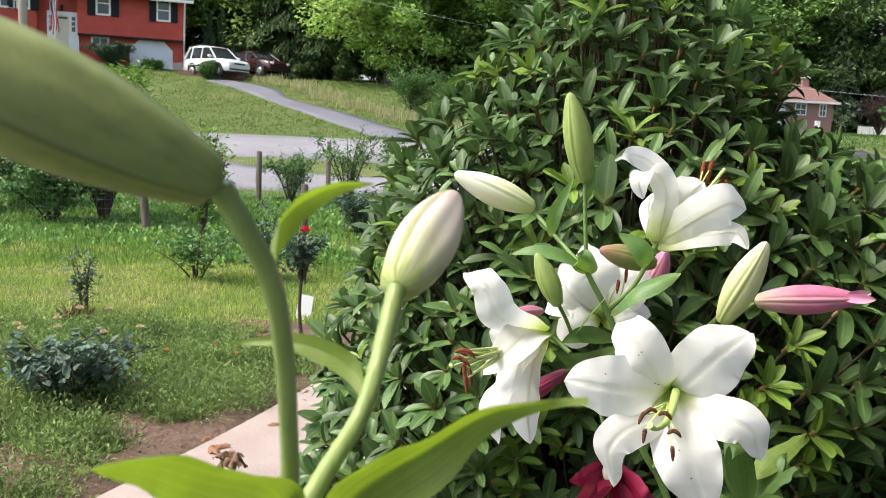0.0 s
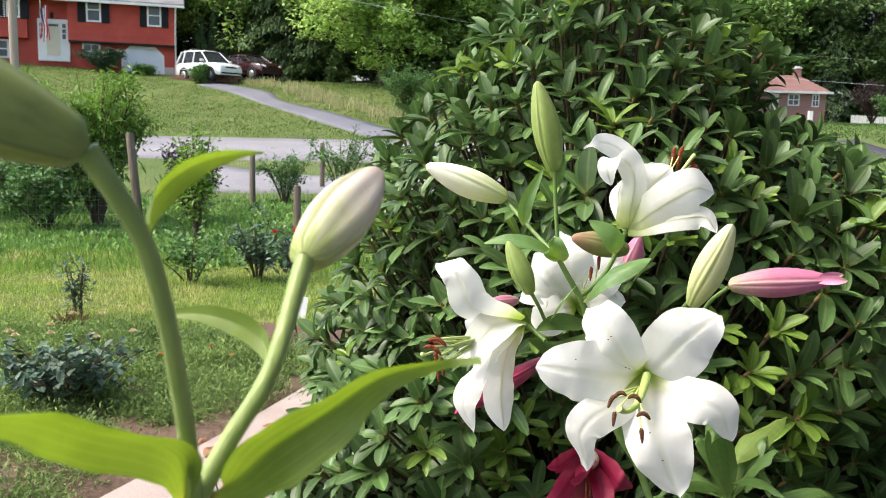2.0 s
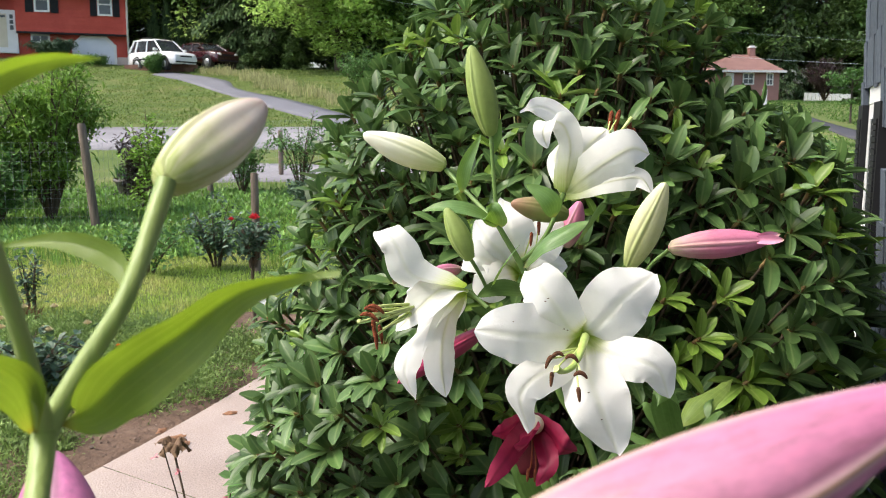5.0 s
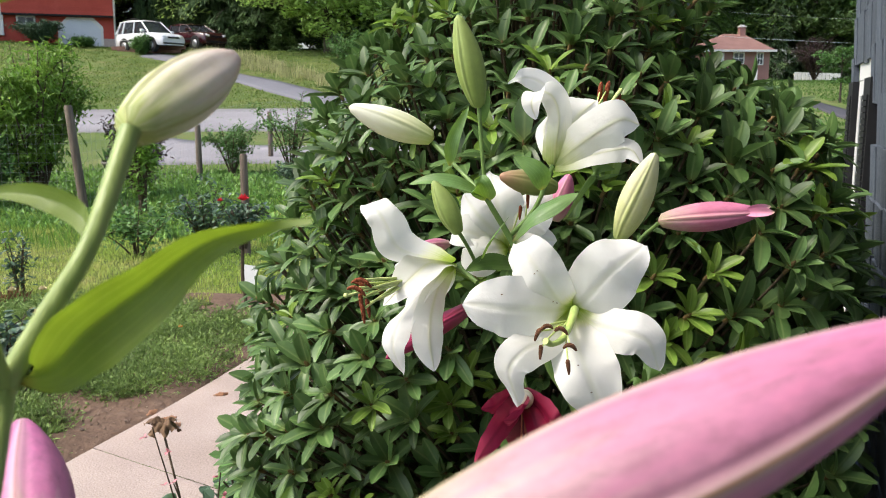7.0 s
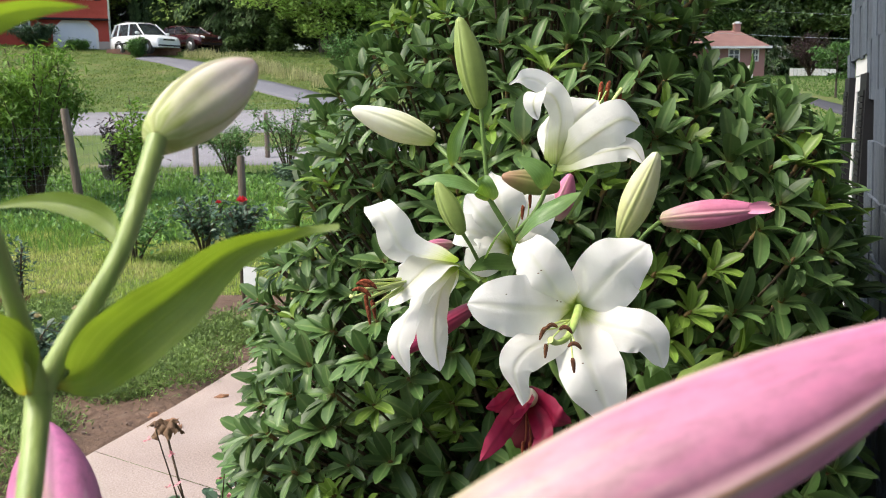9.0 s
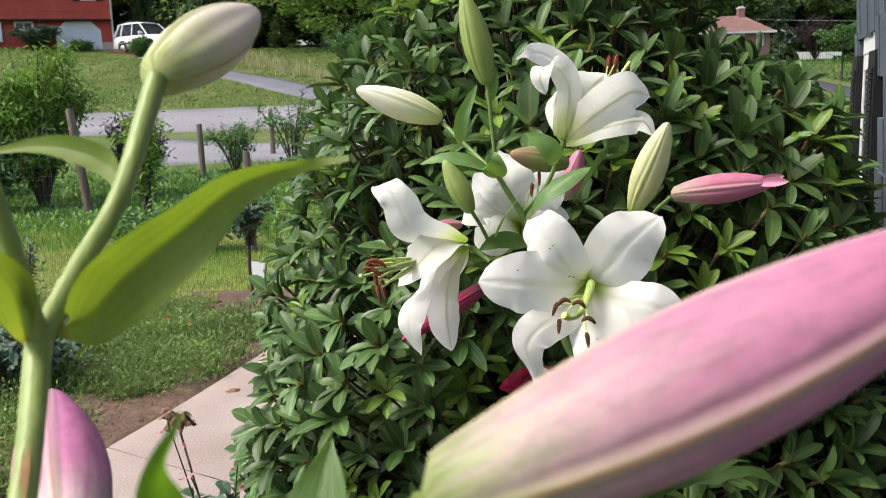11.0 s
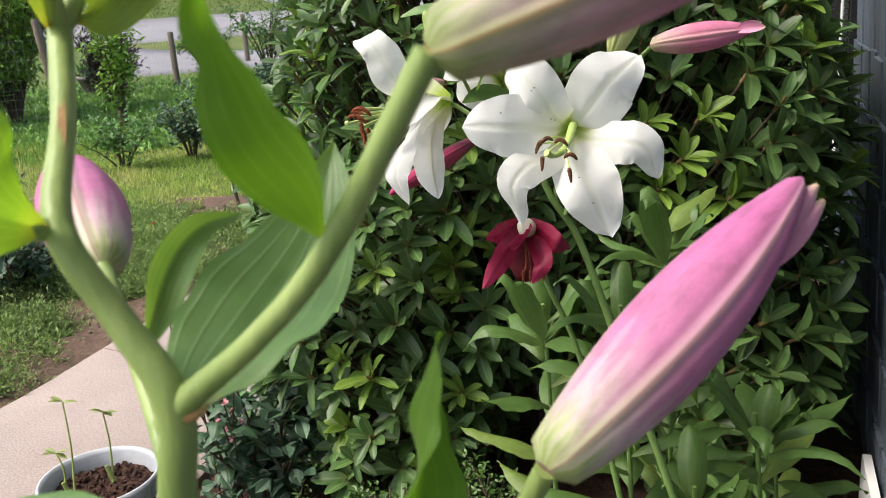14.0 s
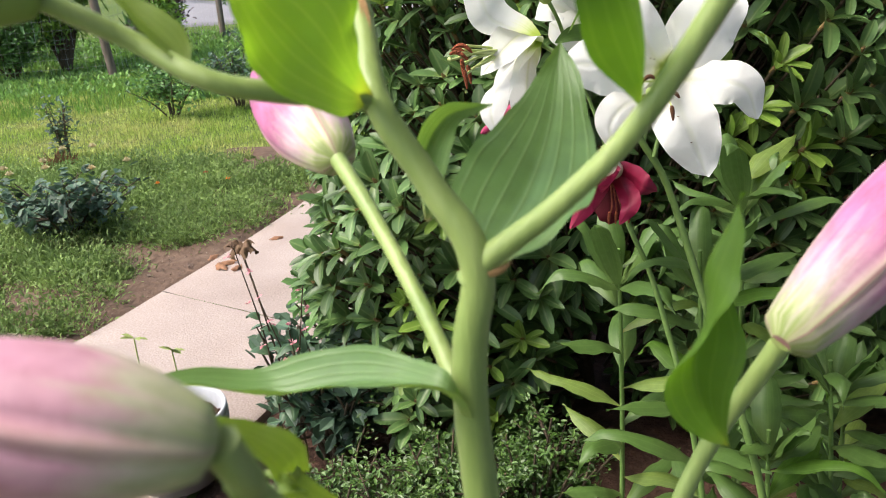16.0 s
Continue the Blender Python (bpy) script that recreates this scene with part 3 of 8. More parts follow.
bud(NEAR, N0B, (-0.1128, 0.1437, 1.4697), 0.0122, M_budpale, label="plump pale green bud", fat=0.5, groove=0.1, toward=(-0.05, -0.02, 1.38))
bud(NEAR, NBB, NBT, 0.0112, M_budblush, toward=EYES + Vector((-0.15, 0, 0.1)), label="blush white bud tinged with pink", fat=0.42, blunt=0.5, tip_pow=0.72, groove=0.16, foot=0.5, twist=0.15)
bud(NEAR, P1B, (0.1598, 0.1477, 1.3717), 0.0133, M_budsalmon, label="long pink bud with a pale green foot", groove=0.05, foot=0.5, twist=0.1, bend=(0, 0, -0.0042), toward=EYES + Vector((0.05, 0, -0.06)))
bud(NEAR, P2B, P2T, 0.0154, M_budpink, label="long pink bud parting at its point", toward=EYES + Vector((0.1, 0, -0.08)), groove=0.05, foot=0.5, twist=0.12, fat=0.46, tip_pow=0.9, bend=(0.003, 0, -0.003))
for dx, dz in ((0.006, 0.0075), (0.0085, 0.002)):
    tepal_tip = MB()
    blade(tepal_tip, bez([P2B.lerp(P2T, 0.72) + Vector((0.004, -0.004, -0.004)), P2B.lerp(P2T, 0.9) + Vector((dx * 0.9, -0.003, dz - 0.009)), P2T + Vector((dx, 0.0, dz - 0.01))], 8), 0.012, (0.3, -0.4, -0.8), fold=-0.25, across=4, wide=0.35, base=0.5, tipw=0.15)
    tepal_tip.link("petal_tip", M_pinktip, NEAR)
bud(NEAR, P3B, P3T, 0.0163, M_budpink, label="pink bud with a whitish foot")
P4B = (-0.0490, 0.0563, 1.2655)
bud(NEAR, P4B, (-0.0975, 0.0470, 1.2825), 0.0105, M_budrosy, label="pale pink bud with a greenish foot", fat=0.4)
stalk(NEAR, [(0.0, 0.17, 1.1), (-0.0441, 0.0735, 1.2391), (-0.0468, 0.0606, 1.2567), P4B], [0.003, 0.0026, 0.0026, 0.003], M_stem, "pedicel")
bud(NEAR, (-0.1007, 0.1557, 1.3210), (-0.1368, 0.1384, 1.3305), 0.009, M_budgreen, label="small green bud")


def near_leaf(pts, width, tilt=0.0, fold=0.25, wide=0.42, wave=0.05, seed=0, power=0.95, base=0.09, material=None, **kw):
    """A leaf turned to the open side of the plant; tilt: degrees by which it turns about its own line."""
    pts = [Vector(p) for p in pts]
    d = (pts[-1] - pts[0]).normalized()
    side = d.cross(EYES - pts[len(pts) // 2]).normalized()
    side = Matrix.Rotation(radians(tilt), 3, d) @ side
    return leaf(NEAR, pts, width, side, material or M_lilyleaf_warm, fold=fold, wide=wide, wave=wave, seed=seed, power=power, base=base, across=12, crease=0.035, **kw)


near_leaf([LXB, (-0.0393, 0.1939, 1.4211), (-0.0392, 0.2038, 1.4272), (-0.0351, 0.2146, 1.4327), (-0.0279, 0.2240, 1.4358), (-0.0194, 0.2322, 1.4367)], 0.0075, 20)
near_leaf([LYB, (-0.0254, 0.2568, 1.3769), (-0.0348, 0.2608, 1.3816), (-0.0486, 0.2646, 1.3837), (-0.0668, 0.2670, 1.3818)], 0.0078, 20)
near_leaf([NODE1 + Vector((0.004, 0.002, 0.002)), (-0.0290, 0.2353, 1.3386), (-0.0189, 0.2345, 1.3490), (-0.0024, 0.2325, 1.3614), (0.0165, 0.2316, 1.3746), (0.0423, 0.2309, 1.3793)], 0.0195, 15, wide=0.42, fold=0.3, power=1.15, base=0.05, wave=0.08)
near_leaf([NODE1 + Vector((-0.002, -0.003, 0.001)), (-0.0406, 0.2143, 1.3556), (-0.0534, 0.1957, 1.3680), (-0.0602, 0.1769, 1.3784), (-0.0664, 0.1535, 1.3850)], 0.0165, -20, fold=0.3)
near_leaf([FORK2 + Vector((-0.003, -0.003, 0.001)), (-0.0384, 0.1599, 1.3008), (-0.0465, 0.1573, 1.3109), (-0.0540, 0.1548, 1.3215), (-0.0593, 0.1508, 1.3341)], 0.0345, 10, fold=0.12, wide=0.5, power=1.1, base=0.05, material=M_lilyleaf_backlit)
leaf(NEAR, [FORK1 + Vector((0.001, 0.003, 0)), (0.002, 0.182, 1.252), (0.012, 0.203, 1.258), (0.0235, 0.234, 1.271), (0.031, 0.2584, 1.2933)], 0.04, (0.92, 0.38, 0.05), M_lilyleaf, fold=0.12, wide=0.42, wave=0.06, seed=2.0, power=0.9, base=0.09, across=14, crease=0.03)
# this leaf lies in shade, which its deep green material carries as colour
leaf(NEAR, [NODL + Vector((0, 0.002, 0.001)), (0.0302, 0.1468, 1.3), (0.0238, 0.1368, 1.3138), (0.0192, 0.1345, 1.329), (0.0168, 0.1318, 1.3385), (0.0242, 0.1211, 1.3541)], 0.0165, (0.82, 0.55, 0.2), M_lilyleaf_deep, fold=-0.3, wide=0.3, wave=0.03, seed=1.0, power=1.45, base=0.08, across=12, crease=0.03, pinch=(0.62, 0.35))
near_leaf([(-0.0196, 0.1887, 1.2536), (-0.0202, 0.2062, 1.2583), (-0.0173, 0.2220, 1.2679), (-0.0093, 0.2328, 1.2754), (0.0046, 0.2351, 1.2775)], 0.0125, 15, fold=0.3, material=M_lilyleaf)
near_leaf([(0.0631, 0.1674, 1.1866), (0.0530, 0.1595, 1.2027), (0.0482, 0.1546, 1.2190), (0.0492, 0.1505, 1.2355), (0.0477, 0.1477, 1.2490), (0.0518, 0.1466, 1.2593), (0.0554, 0.1473, 1.2683)], 0.019, -15, fold=0.35, wide=0.4, wave=0.04, power=1.1, twist=110, base=0.04, pinch=(0.52, 0.35), material=M_lilyleaf_deep)
near_leaf([FORK0 + Vector((-0.002, 0.002, -0.003)), (-0.0168, 0.1548, 1.2165), (-0.0309, 0.1655, 1.2156), (-0.0480, 0.1753, 1.2115), (-0.0683, 0.1797, 1.2070), (-0.0897, 0.1772, 1.2131), (-0.1107, 0.1692, 1.2186)], 0.0165, 38, fold=0.35, wide=0.55, wave=0.08, material=M_lilyleaf)
near_leaf([(0.0, 0.17, 1.13), (-0.0514, 0.1254, 1.2053), (-0.0557, 0.1243, 1.2172), (-0.0619, 0.1223, 1.2263), (-0.0686, 0.1199, 1.2345)], 0.0135, 10)
near_leaf([(-0.0726, 0.1597, 1.3032), (-0.0762, 0.1618, 1.3090), (-0.0836, 0.1644, 1.3163), (-0.0933, 0.1685, 1.3275)], 0.0095, 15)

# ---- the white lily ----


def tepal(parent, pts, width, face, material, wide=0.55, fold=-0.12, wave=0.05, base=0.16, seed=0, name="petal", power=0.7):
    """A petal along pts; face: the way its inner side looks."""
    line = spline(pts, 9)
    d = (line[-1] - line[0]).normalized()
    side = d.cross(Vector(face)).normalized()
    mb = MB()
    blade(mb, line, width, side, fold=fold, across=18, wide=wide, wave=wave, base=base, tipw=0.05, seed=seed, power=power, crease=0.035)
    return mb.link(name, material, parent)


def stamen(parent, a, mid, b, turn, material=M_filament, r=0.0009, size=0.017, pollen=None):
    """A thin filament with a rust-brown anther lying across its point."""
    s = stalk(parent, [a, mid, b], [r * 1.3, r], material, "stamen", n=6)
    mb = MB()
    b, d = Vector(b), Vector(turn).normalized()
    k = 9
    pts = [b + d * size * (i / k - 0.5) + Vector((0, 0, -0.0012)) * (abs(i / k - 0.5) * 4) ** 2 for i in range(k + 1)]
    mb.tube(pts, [0.0009 + 0.0014 * max(1.0, size / 0.018) * math.sin(math.pi * i / k) ** 0.6 for i in range(k + 1)], 7)
    mb.link("anther", pollen or M_anther, s, "rust-brown anther")
    return s


WHITE = thing("white_lily_plant", "white lily with four open flowers and pale buds", "lily")
FACE = Vector((-0.22, -0.95, 0.05)).normalized()
stalk(WHITE, [(0.5, 0.95, 0.0), (0.46, 0.957, 0.35), (0.4138, 0.9653, 0.6131), (0.3403, 0.9876, 0.8573), (0.2877, 1.0047, 1.0264), (0.2453, 1.0006, 1.1032), (0.2138, 1.0171, 1.2235), (0.1727, 1.0122, 1.2990)], [0.006, 0.006, 0.0055, 0.005, 0.0045, 0.0042, 0.004, 0.0032], M_stem_dark, n=12)
stalk(WHITE, [(0.1727, 1.0122, 1.2990), (0.1672, 1.0106, 1.3473), (0.1627, 1.0104, 1.4044)], [0.0028, 0.0024, 0.0026], M_stem_dark, "pedicel")
stalk(WHITE, [(0.1688, 1.0132, 1.3036), (0.1417, 1.0500, 1.3314), (0.1136, 1.0872, 1.3610)], [0.0028, 0.0026, 0.003], M_stem_dark, "pedicel")
stalk(WHITE, [(0.2007, 1.0226, 1.2506), (0.2287, 1.0067, 1.2865), (0.2481, 0.9942, 1.3393)], [0.003, 0.0028, 0.003], M_stem_dark, "pedicel")
stalk(WHITE, [(0.1634, 1.0290, 1.2154), (0.1507, 1.0036, 1.2410), (0.1381, 0.9877, 1.2626)], [0.0024, 0.0022, 0.0024], M_stem_dark, "pedicel")
stalk(WHITE, [(0.1661, 1.0547, 1.1888), (0.1503, 1.0778, 1.1991), (0.1346, 1.0802, 1.2078)], [0.003, 0.003, 0.003], M_stem_dark, "pedicel")
stalk(WHITE, [(0.2678, 0.9979, 1.0663), (0.3057, 1.0092, 1.2091), (0.3233, 0.9765, 1.2620)], [0.003, 0.0028, 0.003], M_stem_dark, "pedicel")
stalk(WHITE, [(0.2549, 1.0031, 1.0806), (0.2738, 0.9892, 1.2000), (0.2592, 0.9265, 1.1844)], [0.003, 0.0028, 0.003], M_stem_dark, "pedicel")
bud(WHITE, (0.1627, 1.0104, 1.4044), (0.1377, 1.0093, 1.5084), 0.0168, M_budgreen, label="upright green bud", groove=0.08)
bud(WHITE, (0.1137, 1.0881, 1.3659), (0.0097, 1.0808, 1.4056), 0.019, M_budwhite, label="creamy white bud about to open", groove=0.08)
bud(WHITE, (0.1381, 0.9874, 1.2606), (0.1086, 0.9895, 1.3222), 0.013, M_budgreen, label="small green bud", groove=0.08)
bud(WHITE, (0.3125, 0.9364, 1.2617), (0.3293, 0.8708, 1.3595), 0.0172, M_budyellow, label="pale yellow bud", groove=0.1)

# front flower
FRONT = new("flower")
FRONT.parent = WHITE
tagged(FRONT, "open white flower facing out with a green throat")
C0 = (0.2594, 0.9221, 1.1887)
C1 = (0.2479, 0.8909, 1.1802)
FRONT_SEPALS = (
    ([C0, (0.2298, 0.8841, 1.1935), (0.1777, 0.8583, 1.2029), (0.1343, 0.8764, 1.2045)], 0.066, 0.62, 0.5),
    ([C0, (0.2388, 0.8897, 1.2000), (0.2167, 0.8711, 1.2321), (0.1986, 0.8813, 1.2558), (0.1925, 0.9080, 1.2612)], 0.052, 0.62, 0.5),
    ([C0, (0.2642, 0.8884, 1.2015), (0.2848, 0.8582, 1.2402), (0.3215, 0.8704, 1.2647)], 0.071, 0.6, 0.5),
)
FRONT_PETALS = (
    ([C0, (0.2728, 0.8840, 1.1788), (0.2950, 0.8425, 1.1811), (0.3193, 0.8342, 1.1708), (0.3337, 0.8430, 1.1383)], 0.047, 0.5, 0.6),
    ([C0, (0.2527, 0.8782, 1.1672), (0.2571, 0.8325, 1.1391), (0.2792, 0.8318, 1.0830)], 0.067, 0.62, 0.5),
    ([C0, (0.2345, 0.8849, 1.1702), (0.1942, 0.8499, 1.1597), (0.1792, 0.8471, 1.1380), (0.1920, 0.8598, 1.0976)], 0.042, 0.5, 0.6),
)
for pts, w, wd, pw in FRONT_SEPALS + FRONT_PETALS:
    tepal(FRONT, pts, w, FACE, M_white, wide=wd, seed=w * 900, power=pw, wave=0.075)
for mid, tip, turn in (((0.2217, 0.8415, 1.1792), (0.2044, 0.8063, 1.1756), (0.1, 0, 1)), ((0.2209, 0.8376, 1.1862), (0.2034, 0.8140, 1.1906), (0.5, 0, 0.7)), ((0.2239, 0.8384, 1.1918), (0.2116, 0.8192, 1.1942), (1, 0, 0.3)), ((0.2324, 0.8374, 1.1889), (0.2261, 0.8179, 1.1918), (1, 0, -0.3)),
                       ((0.2362, 0.8357, 1.1804), (0.2315, 0.8003, 1.1799), (1, 0, -0.2)), ((0.2350, 0.8348, 1.1748), (0.2274, 0.7880, 1.1656), (0.2, 0, -1))):
    stamen(FRONT, C1, mid, tip, turn, size=0.0135, pollen=M_anther_brown)
stalk(FRONT, [(0.2533, 0.8829, 1.1951), (0.2419, 0.8517, 1.1867), (0.2300, 0.8277, 1.1787), (0.2170, 0.8139, 1.1770), (0.2089, 0.8071, 1.1821)], [0.0046, 0.0042, 0.0034, 0.0028, 0.0036], M_pistil, "pistil", n=8)

for k, (x, y, z) in enumerate(((0.1720, 0.8560, 1.2180), (0.2100, 0.8690, 1.2395), (0.2065, 0.8660, 1.2370), (0.2330, 0.8790, 1.2030), (0.2290, 0.8780, 1.2045), (0.2610, 0.8310, 1.1210), (0.2480, 0.8370, 1.1480))):
    sp = MB()
    sp.tube([(x - 0.0009, y - 0.001, z), (x, y - 0.0014, z + 0.0003), (x + 0.001, y - 0.001, z)], [0.0003, 0.0006, 0.0002], 5)
    sp.link("pollen_speck", M_anther_brown, FRONT)

# flower seen from the side
SIDE = new("flower")
SIDE.parent = WHITE
tagged(SIDE, "white flower seen side on with long stamens")
S0 = (0.1361, 1.0804, 1.2093)
SIDE_PETALS = (
    ([S0, (0.1036, 1.0045, 1.2295), (0.0677, 0.9591, 1.2489), (0.0543, 0.9496, 1.2776), (0.0408, 0.9583, 1.2944), (0.0254, 0.9898, 1.2948)], 0.047, (-0.3, -0.9, -0.2), M_white, 0.5),
    ([S0, (0.1045, 0.9836, 1.2266), (0.0794, 0.9377, 1.2166), (0.0513, 0.9249, 1.1913)], 0.046, (-0.5, -0.6, -0.5), M_whiteback, 0.45),
    ([S0, (0.1050, 0.9993, 1.1998), (0.0725, 0.9369, 1.1801), (0.0603, 0.9220, 1.1476), (0.0723, 0.9254, 1.1123)], 0.037, (-0.6, -0.7, 0.3), M_white, 0.55),
)
SIDE_SEPALS = (
    ([S0, (0.1164, 0.9984, 1.1983), (0.1040, 0.9350, 1.1798), (0.1014, 0.9153, 1.1528), (0.1057, 0.9096, 1.1209)], 0.04, (0.3, -0.9, 0.1), M_whiteback, 0.7),
    ([S0, (0.1144, 1.0812, 1.2066), (0.0848, 1.0622, 1.2036), (0.0636, 1.0644, 1.2095)], 0.045, (-0.3, -0.9, 0.1), M_white, 0.5),
    ([S0, (0.1213, 1.0783, 1.1923), (0.0946, 1.0550, 1.1650), (0.0762, 1.0501, 1.1302)], 0.04, (-0.3, -0.9, 0.1), M_white, 0.5),
)
for pts, w, face, mt, wd in SIDE_PETALS + SIDE_SEPALS:
    tepal(SIDE, pts, w, face, mt, seed=w * 700 + pts[2][0] * 50, wide=wd, base=0.3)
for mid, tip, turn in (((0.0532, 0.9151, 1.2238), (0.0299, 0.8769, 1.2304), (1, 0, -0.35)), ((0.0531, 0.9143, 1.2196), (0.0266, 0.8864, 1.2254), (1, 0, -0.6)), ((0.0530, 0.9039, 1.2180), (0.0242, 0.8661, 1.2245), (0.8, 0, -0.3)), ((0.0530, 0.9035, 1.2157), (0.0283, 0.8739, 1.2119), (0.1, 0, -1)),
                       ((0.0559, 0.9125, 1.2099), (0.0304, 0.8718, 1.2003), (0.15, 0, -1)), ((0.0590, 0.9121, 1.2086), (0.0350, 0.8822, 1.2038), (0.2, 0, -1))):
    stamen(SIDE, (0.0858, 0.9821, 1.2112), mid, tip, turn, r=0.0014, size=0.02)
stalk(SIDE, [(0.0924, 0.9817, 1.2112), (0.0531, 0.9042, 1.2198), (0.0176, 0.8555, 1.2193), (0.0143, 0.8538, 1.2204)], [0.0018, 0.0014, 0.0016, 0.0028], M_filament, "pistil", n=8)

# flower behind
BACK = new("flower")
BACK.parent = WHITE
tagged(BACK, "white flower half hidden behind the others")
B0 = (0.2142, 1.1182, 1.2203)
for pts, w, face in (
    ([B0, (0.1985, 1.0845, 1.2557), (0.1922, 1.0810, 1.2925), (0.1892, 1.1167, 1.3220)], 0.07, (-0.1, -0.9, 0.4)),
    ([B0, (0.1911, 1.0838, 1.2486), (0.1678, 1.0690, 1.2728), (0.1523, 1.0941, 1.2954)], 0.055, (-0.1, -0.9, 0.4)),
    ([B0, (0.1825, 1.0726, 1.2396), (0.1523, 1.0564, 1.2535), (0.1316, 1.0652, 1.2382)], 0.05, (-0.1, -0.9, 0.4)),
    ([B0, (0.2237, 1.0830, 1.2554), (0.2422, 1.0855, 1.2767), (0.2737, 1.1165, 1.2910)], 0.06, (-0.1, -0.9, 0.4)),
    ([B0, (0.1882, 1.0605, 1.2306), (0.1647, 1.0405, 1.2239), (0.1475, 1.0433, 1.2343)], 0.05, (-0.1, -0.9, 0.4)),
    ([B0, (0.2269, 1.0791, 1.2340), (0.2487, 1.0790, 1.2409), (0.2742, 1.0966, 1.2339)], 0.05, (-0.1, -0.9, 0.4)),
):
    tepal(BACK, pts, w, face, M_white, seed=w * 600)
stamen(BACK, B0, (0.2258, 1.0729, 1.2568), (0.2274, 1.0489, 1.2954), (0, 0, 1))
stamen(BACK, B0, (0.2151, 1.0736, 1.2569), (0.2181, 1.0471, 1.2818), (0.1, 0, 1))

# trumpet seen from outside
TRUMP = new("flower")
TRUMP.parent = WHITE
tagged(TRUMP, "white trumpet flower seen from outside")
T0 = (0.2487, 0.9941, 1.3393)
TRUMPET_OUTER = (
    ([T0, (0.2470, 0.9737, 1.3676), (0.2492, 0.9733, 1.3962), (0.2420, 0.9773, 1.4170), (0.2259, 0.9741, 1.4221), (0.2172, 0.9674, 1.4097), (0.2228, 0.9691, 1.3921)], 0.031, (-0.4, -0.9, 0.2), M_whiteback),
    ([T0, (0.2663, 0.9661, 1.3601), (0.2929, 0.9578, 1.3803), (0.3184, 0.9584, 1.3925), (0.3400, 0.9681, 1.3857)], 0.05, (0.2, -0.95, 0.2), M_whiteback),
    ([T0, (0.2735, 0.9689, 1.3490), (0.3032, 0.9584, 1.3575), (0.3273, 0.9572, 1.3591), (0.3388, 0.9486, 1.3424)], 0.029, (0.2, -0.9, 0.4), M_whiteback),
    ([T0, (0.2567, 0.9733, 1.3688), (0.2719, 0.9769, 1.3952), (0.2939, 0.9887, 1.4127)], 0.056, (0.0, -0.95, 0.2), M_whiteback),
)
TRUMPET_INNER = (
    ([T0, (0.2419, 0.9979, 1.3588), (0.2413, 1.0214, 1.3777), (0.2483, 1.0342, 1.3953)], 0.022, (-0.3, -0.9, 0.2), M_whiteback),
    ([T0, (0.2620, 1.0097, 1.3758), (0.2555, 1.0061, 1.4119), (0.2362, 1.0107, 1.4322), (0.2153, 1.0131, 1.4389), (0.1968, 1.0129, 1.4313)], 0.026, (-0.3, -0.9, 0.2), M_white),
    ([T0, (0.2763, 1.0291, 1.3750), (0.3006, 1.0624, 1.4005), (0.3196, 1.0835, 1.4114)], 0.042, (0.2, -0.9, 0.2), M_white),
)
for pts, w, face, mt in TRUMPET_OUTER + TRUMPET_INNER:
    tepal(TRUMP, pts, w, face, mt, seed=w * 500 + pts[1][0] * 90, base=0.5, wide=0.62)
for mid, tip, turn in (((0.3075, 1.0615, 1.3977), (0.3221, 1.0857, 1.4254), (0.1, 0, 1)), ((0.3075, 1.0615, 1.3977), (0.3306, 1.0854, 1.4267), (0.2, 0, 1)), ((0.3144, 1.0605, 1.3942), (0.3452, 1.0825, 1.4146), (0, 0, 1)), ((0.3178, 1.0597, 1.3907), (0.3521, 1.0803, 1.4041), (-0.2, 0, 1))):
    stamen(TRUMP, (0.2728, 1.0287, 1.3717), mid, tip, turn, size=0.031)
stalk(TRUMP, [(0.2728, 1.0287, 1.3717), (0.3180, 1.0609, 1.3976), (0.3483, 1.0843, 1.4265)], [0.0016, 0.0015, 0.0028], M_filament, "pistil", n=8)

# leaves of the white lily
UPPER_LEAVES = (
    ([(0.1727, 1.0122, 1.2990), (0.1405, 0.9966, 1.3158), (0.1078, 0.9995, 1.3213), (0.0817, 1.0105, 1.3167)], 0.022, (0, 0.8, 0.6), M_lilyleaf),
    ([(0.1740, 1.0117, 1.2970), (0.1655, 0.9951, 1.3155), (0.1566, 0.9919, 1.3238)], 0.03, (0.8, 0.2, -0.4), M_lilyleaf),
    ([(0.1314, 1.0512, 1.3349), (0.1348, 1.0462, 1.3660), (0.1547, 1.0518, 1.4063)], 0.017, (1, 0, 0.2), M_lilyleaf),
    ([(0.1660, 1.0168, 1.3833), (0.1700, 1.0103, 1.4063), (0.1730, 1.0134, 1.4257)], 0.011, (1, 0, 0), M_lilyleaf),
    ([(0.2040, 1.0119, 1.2488), (0.2170, 0.9759, 1.2806), (0.2446, 0.9669, 1.2975), (0.2726, 0.9674, 1.3099)], 0.03, (0.3, 0.55, 0.6), M_lilyleaf),
)
